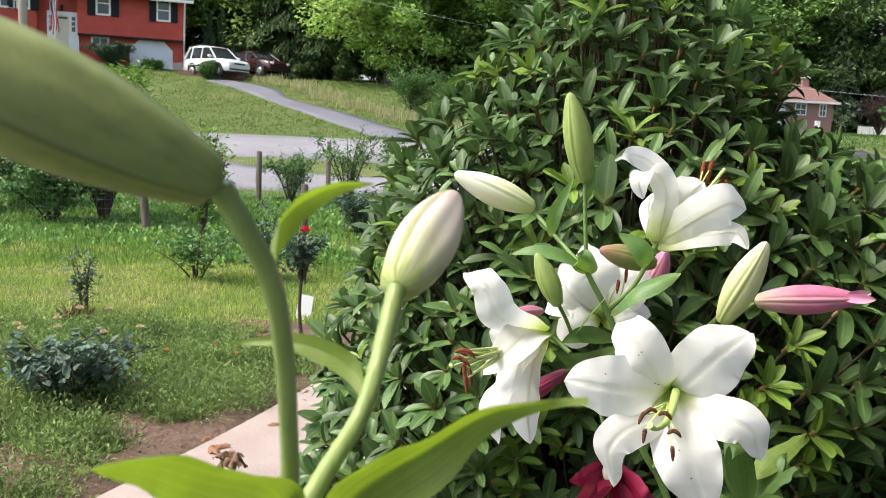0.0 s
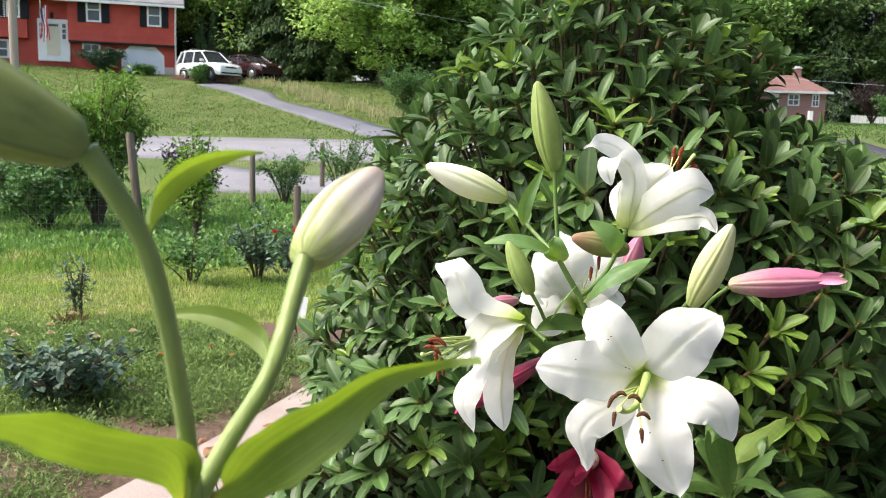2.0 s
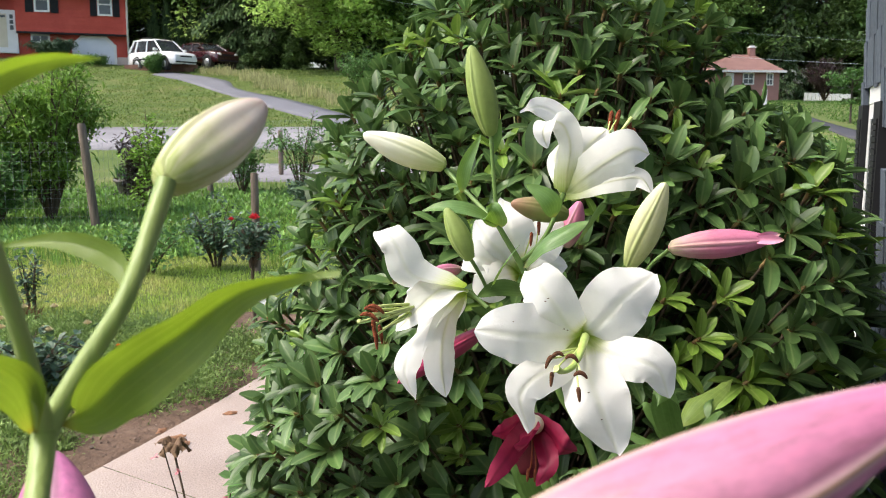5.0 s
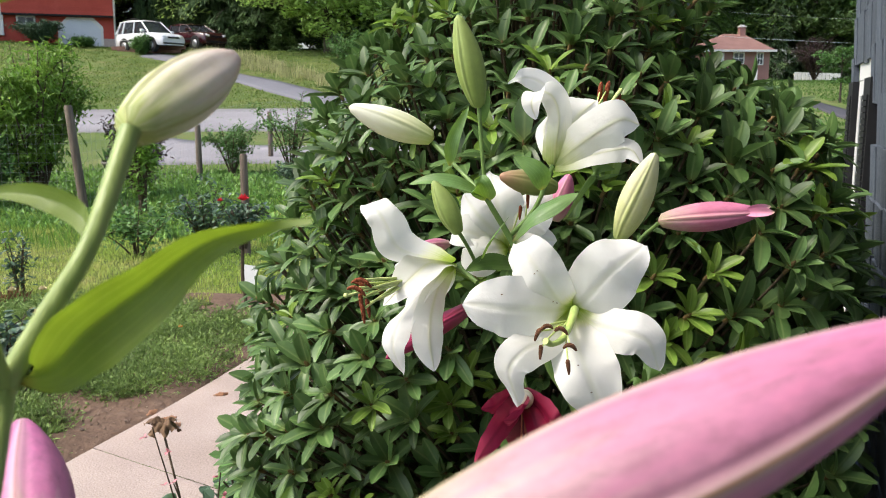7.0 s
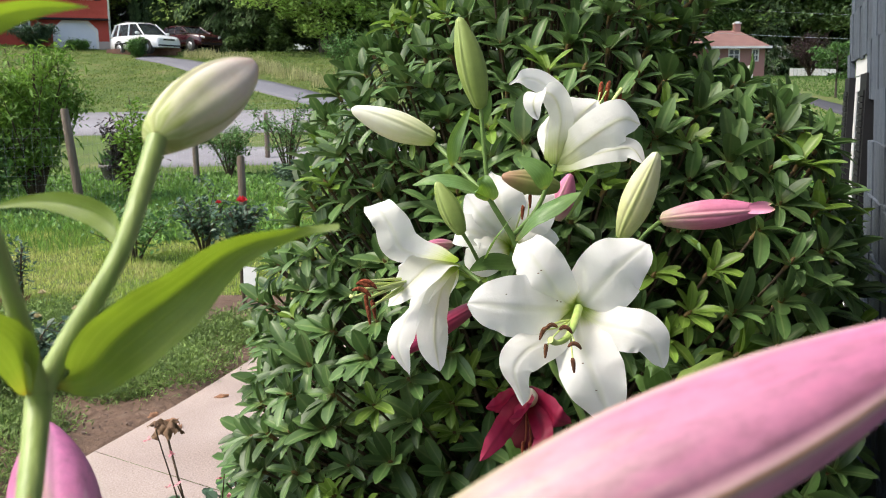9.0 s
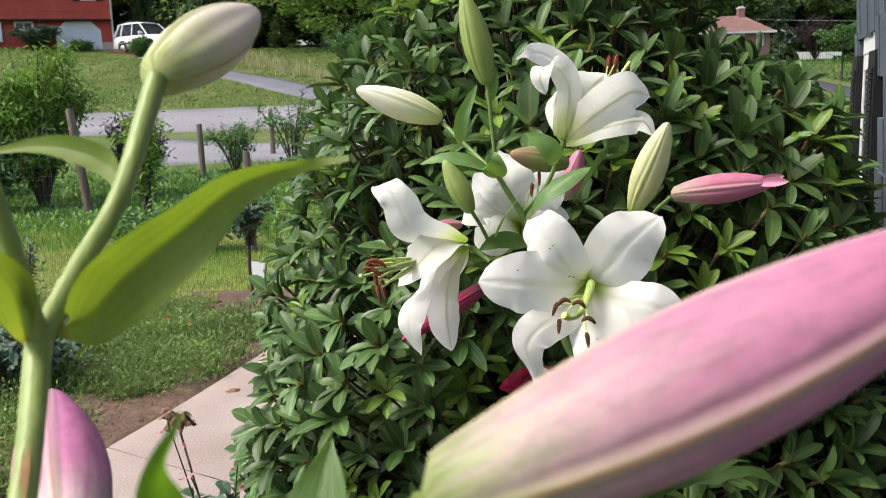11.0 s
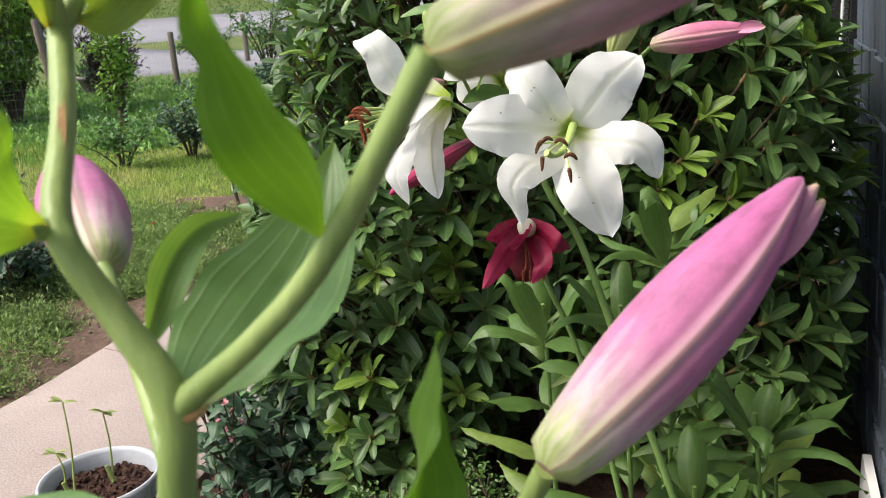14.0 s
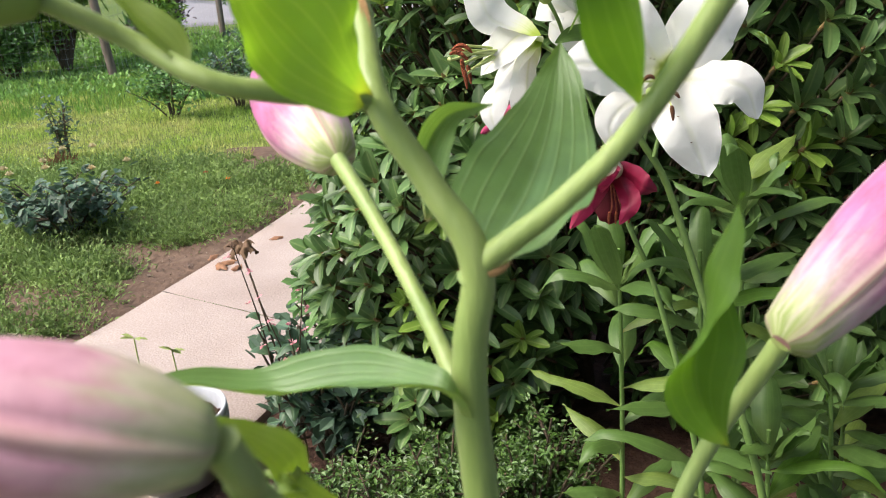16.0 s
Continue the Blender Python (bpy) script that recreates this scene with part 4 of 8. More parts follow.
LOWER_LEAVES = (
    ([(0.2357, 0.9902, 1.3115), (0.2269, 0.9790, 1.3323), (0.2021, 0.9885, 1.3495)], 0.024, (0.7, 0, 0.5), M_lilyleaf),
    ([(0.1644, 1.0382, 1.2101), (0.1720, 0.9836, 1.2506), (0.1942, 0.9773, 1.2808)], 0.009, (0.6, 0.3, 0.6), M_lilyleaf),
    ([(0.2821, 1.1004, 1.2593), (0.2997, 1.0668, 1.3065), (0.3155, 1.0594, 1.3281), (0.3392, 1.0682, 1.3285)], 0.02, (0.6, 0, 0.6), M_lilyleaf_dark),
    ([(0.2167, 1.0355, 1.2130), (0.1761, 1.0189, 1.2205), (0.1477, 1.0091, 1.2126)], 0.022, (0, 0.5, 0.8), M_lilyleaf_dark),
    ([(0.2409, 1.0328, 1.2059), (0.1895, 1.0705, 1.1702), (0.1464, 1.0756, 1.1849)], 0.03, (0, 0.5, 0.8), M_lilyleaf_dark),
)
for pts, w, side, mt in UPPER_LEAVES + LOWER_LEAVES:
    leaf(WHITE, pts, w, side, mt, fold=0.18, wave=0.02)

# ---- rhododendron ----


def leaf_proto(length, width, droop, fold, seed):
    mb = MB()
    line = bez([(0, 0, 0), (0, length * 0.5, length * 0.06), (0, length, -droop * length)], 6)
    blade(mb, line, width, (1, 0, 0), fold=fold, across=4, wide=0.64, base=0.1, tipw=0.2, power=0.52, wave=0.02, seed=seed)
    return mb


PROTO = [leaf_proto(1.0, w, d, f, s) for w, d, f, s in ((0.36, 0.1, 0.14, 1), (0.32, 0.2, 0.17, 2), (0.42, 0.0, 0.12, 3), (0.3, 0.28, 0.17, 4), (0.39, -0.08, 0.22, 5))]


def stamp(mb, proto, m):
    """Adds a transformed copy of one collected leaf."""
    k = len(mb.v)
    mb.v.extend(tuple(m @ Vector(p)) for p in proto.v)
    mb.f.extend(tuple(i + k for i in f) for f in proto.f)
    mb.uv.extend(proto.uv)


def aim(p, d, up, size):
    """A pose at p whose y axis runs along d and whose z axis lies near up."""
    y = Vector(d).normalized()
    x = y.cross(Vector(up)).normalized()
    z = x.cross(y)
    return Matrix.Translation(p) @ Matrix((x, y, z)).transposed().to_4x4() @ Matrix.Diagonal((size, size, size, 1))


def whorl_leaves(p, axis, count, size, r):
    """The poses of a ring of leaves round a shoot."""
    axis = Vector(axis).normalized()
    a = axis.orthogonal().normalized()
    b = axis.cross(a)
    out, spin = [], r.random() * 6.3
    for i in range(count):
        an = spin + 2 * math.pi * i / count + r.uniform(-0.25, 0.25)
        lift = r.choice((1.0, 0.55, 0.2)) + r.uniform(-0.2, 0.25) if i % 3 else r.uniform(0.8, 1.9)
        d = a * math.cos(an) + b * math.sin(an) + axis * lift + Vector((0, 0, -0.15))
        out.append((r.randrange(5), aim(Vector(p) + axis * r.uniform(-0.012, 0.012), d, axis + Vector((0, 0, 0.6)), size * r.uniform(0.75, 1.15))))
    return out


RC = Vector((0.48, 2.4, 0.0))
WALL_P, WALL_D = Vector((1.535, 2.47, 0)), Vector((0.415, 0.91, 0)).normalized()
WALL_N = Vector((-WALL_D.y, WALL_D.x, 0))


def rhodo_radius(h, an):
    """Outline of the bush: radius at a height, uneven round it."""
    r = float(np.interp(h, [0.0, 0.2, 0.5, 0.74, 1.05, 1.21, 1.32, 1.45, 1.55, 1.65, 1.75, 1.84, 2.0], [0.5, 0.82, 0.88, 0.86, 0.77, 0.68, 0.63, 0.53, 0.44, 0.38, 0.28, 0.2, 0.04]))
    if 1.0 < h < 1.5:
        r += 0.09 * max(0.0, math.cos(an)) ** 2 * math.sin(math.pi * (h - 1.0) / 0.5)
    r += max(0.0, math.cos(an)) ** 2 * (0.06 * math.exp(-((h - 1.66) / 0.08) ** 2) - 0.13 * math.exp(-((h - 1.51) / 0.07) ** 2) + 0.04 * math.exp(-((h - 1.33) / 0.08) ** 2))
    if h > 1.78:
        r *= 1 - 0.2 * max(0.0, math.cos(an))
    r -= 0.09 * max(0.0, -math.cos(an)) * math.sin(math.pi * min(1.0, h / 1.7)) ** 1.5
    r -= 0.06 * max(0.0, -math.cos(an)) * math.exp(-((h - 1.05) / 0.13) ** 2)
    if math.sin(an) < 0 and -0.6 < math.cos(an) < 0.42:
        r *= 1 - (1 - float(np.interp(h, [0.0, 0.3, 0.6, 0.9, 1.15], [0.22, 0.28, 0.5, 0.8, 1.0]))) * min(1.0, -1.6 * math.sin(an)) * min(1.0, 2.5 * (math.cos(an) + 0.6), 3.1 * (0.42 - math.cos(an)))
    return r * (1 + 0.07 * math.sin(3 * an + h * 4) + 0.06 * math.sin(7 * an - h * 9))


M_shoot = mat("brown_shoot_tip", [(0.3, (0.12, 0.07, 0.025)), (0.6, (0.2, 0.13, 0.045)), (0.8, (0.28, 0.2, 0.07))], 60, 0.7, 0.3, 200)


def rhododendron():
    r = random.Random(11)
    root = thing("rhododendron", "large dense rhododendron bush with glossy dark green leaves", "shrub")
    tips = []
    tries = 0
    while len(tips) < 1850 and tries < 160000:
        tries += 1
        h = r.uniform(0.1, 2.0)
        an = r.uniform(0, 2 * math.pi)
        depth = 1.0 if r.random() < 0.6 else r.uniform(0.4, 0.9)
        rr = rhodo_radius(h, an) * depth
        p = RC + Vector((math.cos(an) * rr * 1.0, math.sin(an) * rr * 0.95, h))
        if (p - WALL_P).dot(WALL_N) < 0.13:
            continue
        if h < 0.36 and math.sin(an) < 0.2 and -0.45 < math.cos(an) < 0.2:
            continue
        if math.cos(an) > 0.3 and h < 1.35 and math.sin(an) < 0.3 and r.random() < (0.15 if depth < 1.0 else 0.04):
            continue
        if math.sin(an) > 0.75 and h < 1.5:
            continue
        if any((p - q).length_squared < (0.0058 if depth == 1.0 else 0.008) * (1.1 if math.cos(an) > 0.25 and h < 1.2 else 1.0) for q, _, _ in tips):
            continue
        out = Vector((math.cos(an), math.sin(an), 0.0)) * (1.0 - 0.2 * h) + Vector((r.uniform(-0.25, 0.25), r.uniform(-0.25, 0.25), 0.42 + 0.34 * h))
        tips.append((p, out.normalized(), depth))
    old, young, wood, tipbud = MB(), MB(), MB(), MB()
    near = []
    for p, out, depth in tips:
        fresh = depth == 1.0 and r.random() < (0.8 if (p - Vector((0.68, 1.6, 0.97))).length < 0.16 else 0.13)
        size = r.uniform(0.064, 0.094) * (0.88 if fresh else 1.0) * (1.2 if p.x > RC.x + 0.25 and p.z < 1.3 else 1.0)
        for k, m in whorl_leaves(p, out, r.randint(7, 10), size, r):
            if p.y < 1.62 and depth == 1.0 and len(near) < 300:
                near.append((k, m, fresh))
            else:
                stamp(young if fresh else old, PROTO[k], m)
        foot = Vector((RC.x + (p.x - RC.x) * 0.35, RC.y + (p.y - RC.y) * 0.35, max(0.05, p.z * 0.62 - 0.1)))
        if depth == 1.0:
            tipbud.tube([p - out * 0.02, p, p + out * 0.012, p + out * 0.02], [0.0045, 0.0055, 0.0045, 0.001], 6)
        line = bez([foot, foot.lerp(p, 0.6) + Vector((0, 0, -0.06)), p - out * 0.05, p], 5)
        wood.tube(line, [0.007, 0.005, 0.004, 0.0035, 0.003, 0.0045], 5)
    trunk = MB()
    for i in range(9):
        an = i * 0.7 + r.random()
        q = RC + Vector((math.cos(an) * 0.34, math.sin(an) * 0.34, r.uniform(0.7, 1.5)))
        trunk.tube(bez([RC + Vector((math.cos(an) * 0.08, math.sin(an) * 0.08, -0.02)), RC + Vector((math.cos(an) * 0.2, math.sin(an) * 0.2, 0.4)), q], 6), [0.026, 0.022, 0.018, 0.015, 0.012, 0.01, 0.007], 7)
    trunk.link("trunk", M_twig, root, "several bare brown stems")
    wood.link("branch", M_twig, root, kind="stuff")
    tipbud.link("shoot_tip", M_shoot, root, kind="stuff")
    old.link("foliage", M_rhodo, root, "dark green leathery leaves in whorls", kind="stuff")
    young.link("foliage", M_rhodo_new, root, "fresh yellowish green leaves", kind="stuff")
    meshes = {}
    for k, m, fresh in near:
        me = meshes.setdefault((k, fresh), PROTO[k].mesh("leaf", M_rhodo_new if fresh else M_rhodo))
        ob = new("leaf", me)
        ob.parent = root
        ob.matrix_basis = m
    return root


rhododendron()

# ---- distant trees ----
M_canopy = mat("tree_leaves", [(0.3, (0.145, 0.254, 0.073)), (0.55, (0.236, 0.380, 0.109)), (0.8, (0.362, 0.544, 0.164))], 0.35, 0.7, 0, 3, through_light=0.3, per="island", spread=0.45, spec=0.3)
M_canopy_light = mat("light_tree_leaves", [(0.3, (0.26, 0.4, 0.1)), (0.55, (0.42, 0.6, 0.17)), (0.8, (0.6, 0.78, 0.26))], 0.35, 0.65, 0, 3, through_light=0.4, per="island", spread=0.4, spec=0.3)
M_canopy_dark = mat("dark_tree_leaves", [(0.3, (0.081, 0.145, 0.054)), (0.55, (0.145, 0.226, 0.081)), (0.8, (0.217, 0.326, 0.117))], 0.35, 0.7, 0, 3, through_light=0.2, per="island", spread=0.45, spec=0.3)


def link_quads(name, quads, material, parent=None, label="", kind=""):
    """One mesh out of an array of loose four-cornered leaves."""
    q = np.asarray(quads, np.float32).reshape(-1, 4, 3)
    n = len(q)
    me = bpy.data.meshes.new(name)
    me.vertices.add(n * 4)
    me.loops.add(n * 4)
    me.polygons.add(n)
    me.vertices.foreach_set("co", q.ravel())
    me.loops.foreach_set("vertex_index", np.arange(n * 4, dtype=np.int32))
    me.polygons.foreach_set("loop_start", np.arange(0, n * 4, 4, dtype=np.int32))
    me.materials.append(material)
    me.update(calc_edges=True)
    ob = new(name, me)
    if parent is not None:
        ob.parent = parent
    return tagged(ob, label, kind=kind)


def unit(a):
    return a / np.maximum(np.linalg.norm(a, axis=-1, keepdims=True), 1e-6)


def leaf_quads(p, d, up, length, width):
    """Diamond leaves at p, along d, bent upwards at their sides."""
    d = unit(d)
    s = unit(np.cross(d, up))
    n = np.cross(s, d)
    a, w = length[:, None], width[:, None]
    return np.stack([p - d * a * 0.5, p + s * w * 0.5 + n * a * 0.12, p + d * a * 0.5, p - s * w * 0.5 + n * a * 0.12], 1)


def crown_cards(centre, rad, count, size, g, hang=0.0, clumps=26):
    """Many small leaves in flat sprays, with gaps between them."""
    rad = np.array(rad)
    c = unit(g.normal(size=(clumps, 3))) * g.uniform(0.35, 1.0, (clumps, 1)) * rad
    k = g.uniform(0.16, 0.36, clumps)
    i = np.arange(count) % clumps
    v = unit(g.normal(size=(count, 3))) * (g.uniform(0.15, 1.0, (count, 1)) ** 0.5) * k[i][:, None] * rad
    v[:, 2] *= 0.5
    drop = np.hypot(v[:, 0], v[:, 1]) / rad[0]
    v[:, 2] -= drop * rad[2] * 0.25
    p = np.array(centre) + c[i] + v
    d = np.stack([g.uniform(-1, 1, count), g.uniform(-1, 1, count), g.uniform(-0.7, 0.4, count) - hang], 1)
    up = np.stack([g.uniform(-0.5, 0.5, count), g.uniform(-0.5, 0.5, count), np.ones(count)], 1)
    return leaf_quads(p, d, up, size * g.uniform(0.6, 1.3, count), size * g.uniform(0.35, 0.65, count))


def tree(x, y, height, spread, material, seed, label, leaf_size=0.45, count=3600, low=0.25, hang=0.0, name="tree", clumps=26, group=""):
    r, g = random.Random(seed), np.random.default_rng(seed)
    z = ground_z(x, y)
    root = thing(name, label, "tree", group, at=(x, y, z))
    tk = MB()
    lean = Vector((r.uniform(-0.4, 0.4), r.uniform(-0.4, 0.4), 0)) * height * 0.05
    top = Vector((0, 0, height * 0.9)) + lean
    rad = height * 0.018
    tk.tube(bez([(0, 0, -0.1), lean * 0.3 + Vector((0, 0, height * 0.4)), top], 8), [rad * (1.25 - i / 8 * 1.05) for i in range(9)], 8)
    for i in range(12):
        h = height * r.uniform(low + 0.05, 0.8)
        an = r.uniform(0, 6.3)
        q = Vector((math.cos(an) * spread * 0.8, math.sin(an) * spread * 0.8, h + height * r.uniform(0.0, 0.14)))
        tk.tube(bez([lean * h / height + Vector((0, 0, h - height * 0.06)), q * 0.5 + Vector((0, 0, h * 0.5)), q], 4), [rad * 0.4, rad * 0.3, rad * 0.2, rad * 0.12, rad * 0.05], 5)
    tk.link("trunk", M_bark, root)
    mid = height * (1 + low) / 2
    link_quads("crown", crown_cards(lean * 0.5 + Vector((0, 0, mid)), (spread, spread, height * (1 - low) / 2), count, leaf_size, g, hang, clumps), material, root)
    return root


def conifer(x, y, height, spread, seed, label, count=16000, low=0.06, needle=0.34):
    """A hemlock: tiers of boughs that hang at their ends, set with drooping sprays."""
    r, g = random.Random(seed), np.random.default_rng(seed)
    root = thing("conifer", label, "tree", "conifers of the wood", at=(x, y, ground_z(x, y)))
    tk = MB()
    tk.tube([(0, 0, -0.1), (0, 0, height * 0.5), (0, 0, height)], [height * 0.018, height * 0.011, 0.02], 8)
    boughs = []
    for i in range(64):
        h = height * (low + (0.97 - low) * i / 63)
        an = i * 2.4 + r.uniform(-0.3, 0.3)
        L = spread * (1 - (h / height) ** 1.3) * r.uniform(0.7, 1.1) + 0.3
        o = Vector((math.cos(an), math.sin(an), 0))
        line = bez([(0, 0, h), o * L * 0.5 + Vector((0, 0, h + 0.1 * L)), o * L + Vector((0, 0, h - 0.34 * L))], 6)
        tk.tube(line, [0.05, 0.045, 0.04, 0.03, 0.022, 0.016, 0.01], 4)
        boughs.append(np.array([tuple(p) for p in line]))
    tk.link("trunk", M_bark, root)
    boughs = np.array(boughs)
    reach = np.linalg.norm(boughs[:, -1, :2], axis=1)
    i = g.choice(len(boughs), count, p=reach / reach.sum())
    t = g.uniform(0.12, 1.0, count) ** 0.7 * 5.999
    k = t.astype(int)
    f = (t - k)[:, None]
    p = boughs[i, k] * (1 - f) + boughs[i, k + 1] * f
    out = unit(boughs[i, -1] - boughs[i, 0])
    side = np.stack([-out[:, 1], out[:, 0], np.zeros(count)], 1)
    q = g.normal(0, 0.16, count)[:, None] * reach[i][:, None]
    p = p + side * q
    p[:, 2] -= np.abs(q[:, 0]) * 0.45 + g.uniform(0, 0.35, count)
    d = out * 0.5 + side * np.sign(q) * 0.5 + np.stack([g.normal(0, 0.25, count), g.normal(0, 0.25, count), g.uniform(-1.1, -0.2, count)], 1)
    link_quads("crown", leaf_quads(p, d, np.tile((0.1, 0.1, 1.0), (count, 1)), needle * g.uniform(0.7, 1.4, count), needle * 0.3 * g.uniform(0.7, 1.3, count)), M_conifer, root)
    return root


def arborvitae(x, y, height, seed):
    """A narrow evergreen cone of upright flat sprays."""
    g = np.random.default_rng(seed)
    root = thing("arborvitae", "narrow dark evergreen in a row behind the cars", "tree", "row of evergreens", at=(x, y, ground_z(x, y)))
    tk = MB()
    tk.tube([(0, 0, -0.1), (0, 0, height * 0.95)], [0.06, 0.015], 6)
    tk.link("trunk", M_bark, root)
    n = 3200
    h = g.uniform(0.02, 1.0, n) ** 1.25
    an = g.uniform(0, 6.283, n)
    rr = (0.62 * (1 - h) ** 0.75 + 0.04) * g.uniform(0.6, 1.05, n) * (1 + 0.2 * np.sin(an * 5 + h * 20))
    o = np.stack([np.cos(an), np.sin(an), np.zeros(n)], 1)
    p = o * rr[:, None]
    p[:, 2] = h * height
    d = o * 0.3 + np.stack([g.normal(0, 0.15, n), g.normal(0, 0.15, n), np.ones(n)], 1)
    link_quads("crown", leaf_quads(p, d, o + g.normal(0, 0.5, (n, 3)), g.uniform(0.2, 0.4, n), g.uniform(0.07, 0.13, n)), M_conifer, root)
    return root


M_conifer = mat("conifer_needles", [(0.3, (0.05, 0.095, 0.04)), (0.55, (0.1, 0.16, 0.062)), (0.8, (0.17, 0.235, 0.095))], 0.5, 0.75, 0, 3, through_light=0.15, per="island", spread=0.4, spec=0.25)

WOOD_NEAR = [(0.6, 59, 13, 5.5, 2), (-30, 66, 16, 6.5, 0), (-24, 62, 17, 6.5, 2), (-19, 60, 15, 5.5, 2), (-14, 58, 17, 6.0, 1), (-8.5, 57, 18, 6.5, 0), (-3, 55, 16, 6.0, 1), (2, 52, 15, 5.5, 0), (7, 50, 15, 6.0, 0), (12, 56, 17, 6.5, 2), (14, 66, 17, 6.0, 0), (17, 88, 19, 7.5, 2)]
WOOD_FAR = [(29, 92, 20, 8.0, 0), (37, 94, 20, 8.0, 0), (45, 92, 20, 8.0, 2), (53, 92, 20, 8.0, 0), (33, 100, 24, 8.0, 2), (60, 86, 20, 8, 0), (-5, 66, 22, 7.5, 2), (5, 64, 20, 7.5, 2), (-16, 70, 22, 8, 2), (-36, 72, 18, 7, 2), (14, 72, 21, 8, 2), (42, 104, 26, 9, 2), (51, 104, 26, 9, 2)]
for i, (x, y, h, s, k) in enumerate(WOOD_NEAR + WOOD_FAR):
    tree(x, y, h, s, (M_canopy, M_canopy_light, M_canopy_dark)[k], 100 + i, ("mid-green leafy tree in the wood", "light green maple tree at the edge of the wood", "dark green tree in the wood")[k], leaf_size=0.36 if y < 70 else 0.62, count=22000 if y < 63 else 15000, low=0.0, clumps=110, group="trees of the wood")
tree(-3.6, 50.5, 13, 5.4, M_canopy_light, 140, "light green maple tree at the edge of the wood", leaf_size=0.34, count=28000, low=0.05, clumps=130, group="trees of the wood")
conifer(-9.6, 55.5, 15, 3.6, 301, "tall dark hemlock with drooping boughs")
conifer(-7.0, 57.5, 17, 3.8, 302, "tall dark hemlock with drooping boughs")
conifer(38.8, 88, 12, 3.0, 305, "dark conifer beside the small house", count=9000)
conifer(15.5, 60, 15, 3.6, 303, "dark conifer behind the shrubs")
conifer(-19, 63, 17, 4.0, 304, "tall dark hemlock behind the house")
for i in range(9):
    arborvitae(-15.4 + i * 0.78, 55.4 + 0.3 * (i % 2), 3.6 + 0.5 * math.sin(i * 2.3), 320 + i)


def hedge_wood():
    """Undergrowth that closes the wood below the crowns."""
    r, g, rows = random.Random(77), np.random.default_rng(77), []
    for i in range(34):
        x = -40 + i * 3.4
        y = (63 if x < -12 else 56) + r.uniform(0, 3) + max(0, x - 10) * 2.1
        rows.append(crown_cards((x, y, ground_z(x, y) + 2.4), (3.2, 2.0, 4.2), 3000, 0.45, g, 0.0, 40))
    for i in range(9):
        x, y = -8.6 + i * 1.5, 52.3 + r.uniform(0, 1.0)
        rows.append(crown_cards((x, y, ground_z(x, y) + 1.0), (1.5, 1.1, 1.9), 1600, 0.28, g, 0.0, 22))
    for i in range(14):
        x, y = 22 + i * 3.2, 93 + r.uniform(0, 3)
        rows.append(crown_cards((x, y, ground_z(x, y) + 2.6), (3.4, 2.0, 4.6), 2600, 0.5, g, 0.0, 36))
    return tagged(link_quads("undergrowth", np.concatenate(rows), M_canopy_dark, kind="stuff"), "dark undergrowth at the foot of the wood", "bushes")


hedge_wood()

# ---- the red house on the hill ----
M_redside = mat("red_shingle_siding", [(0.3, (0.4, 0.06, 0.043)), (0.55, (0.5, 0.085, 0.06)), (0.8, (0.57, 0.12, 0.085))], 1.2, 0.75, 0.2, 14, spec=0.3, per="object", spread=0.06)
M_greyroof = mat("grey_roof_shingle", [(0.3, (0.14, 0.14, 0.15)), (0.7, (0.24, 0.24, 0.25))], 1.5, 0.9, 0.3, 14)
M_trim = mat("white_painted_trim", [(0.3, (0.72, 0.71, 0.69)), (0.7, (0.82, 0.81, 0.79))], 3, 0.5, 0.05, 40)
M_cream = mat("cream_door_paint", [(0.3, (0.62, 0.56, 0.42)), (0.7, (0.7, 0.64, 0.5))], 3, 0.5, 0.05, 40)
M_shutter = mat("black_shutter", [(0.3, (0.007, 0.0075, 0.009)), (0.7, (0.014, 0.0145, 0.017))], 8, 0.7, 0.1, 60, spec=0.3)
M_pane = mat("dark_window_pane", [(0.3, (0.05, 0.06, 0.07)), (0.7, (0.12, 0.135, 0.15))], 0.8, 0.08, 0, 3, spec=0.6)
M_garage = mat("white_garage_door", [(0.3, (0.66, 0.68, 0.72)), (0.7, (0.74, 0.76, 0.8))], 2, 0.5, 0.05, 30)
M_foundation = mat("pinkish_concrete_base", [(0.3, (0.42, 0.34, 0.3)), (0.7, (0.52, 0.44, 0.39))], 3, 0.9, 0.3, 30)
M_wood = mat("weathered_wood", [(0.3, (0.07, 0.05, 0.038)), (0.5, (0.15, 0.115, 0.088)), (0.75, (0.27, 0.225, 0.18))], 9, 0.9, 0.9, 40, share=0.5, stretch=(1, 1, 0.1))
M_pole = mat("pale_pole_wood", [(0.3, (0.3, 0.24, 0.19)), (0.7, (0.42, 0.35, 0.29))], 3, 0.9, 0.4, 30, stretch=(1, 1, 0.1))
M_pinkside = mat("pink_siding", [(0.3, (0.3, 0.15, 0.132)), (0.7, (0.37, 0.2, 0.175))], 1.0, 0.8, 0.15, 10)
M_pinkroof = mat("brown_pink_roof", [(0.3, (0.2, 0.105, 0.09)), (0.7, (0.27, 0.15, 0.13))], 1.0, 0.9, 0.2, 10)
M_brick = mat("brown_brick", [(0.3, (0.2, 0.1, 0.075)), (0.7, (0.32, 0.18, 0.13))], 4, 0.9, 0.3, 20)

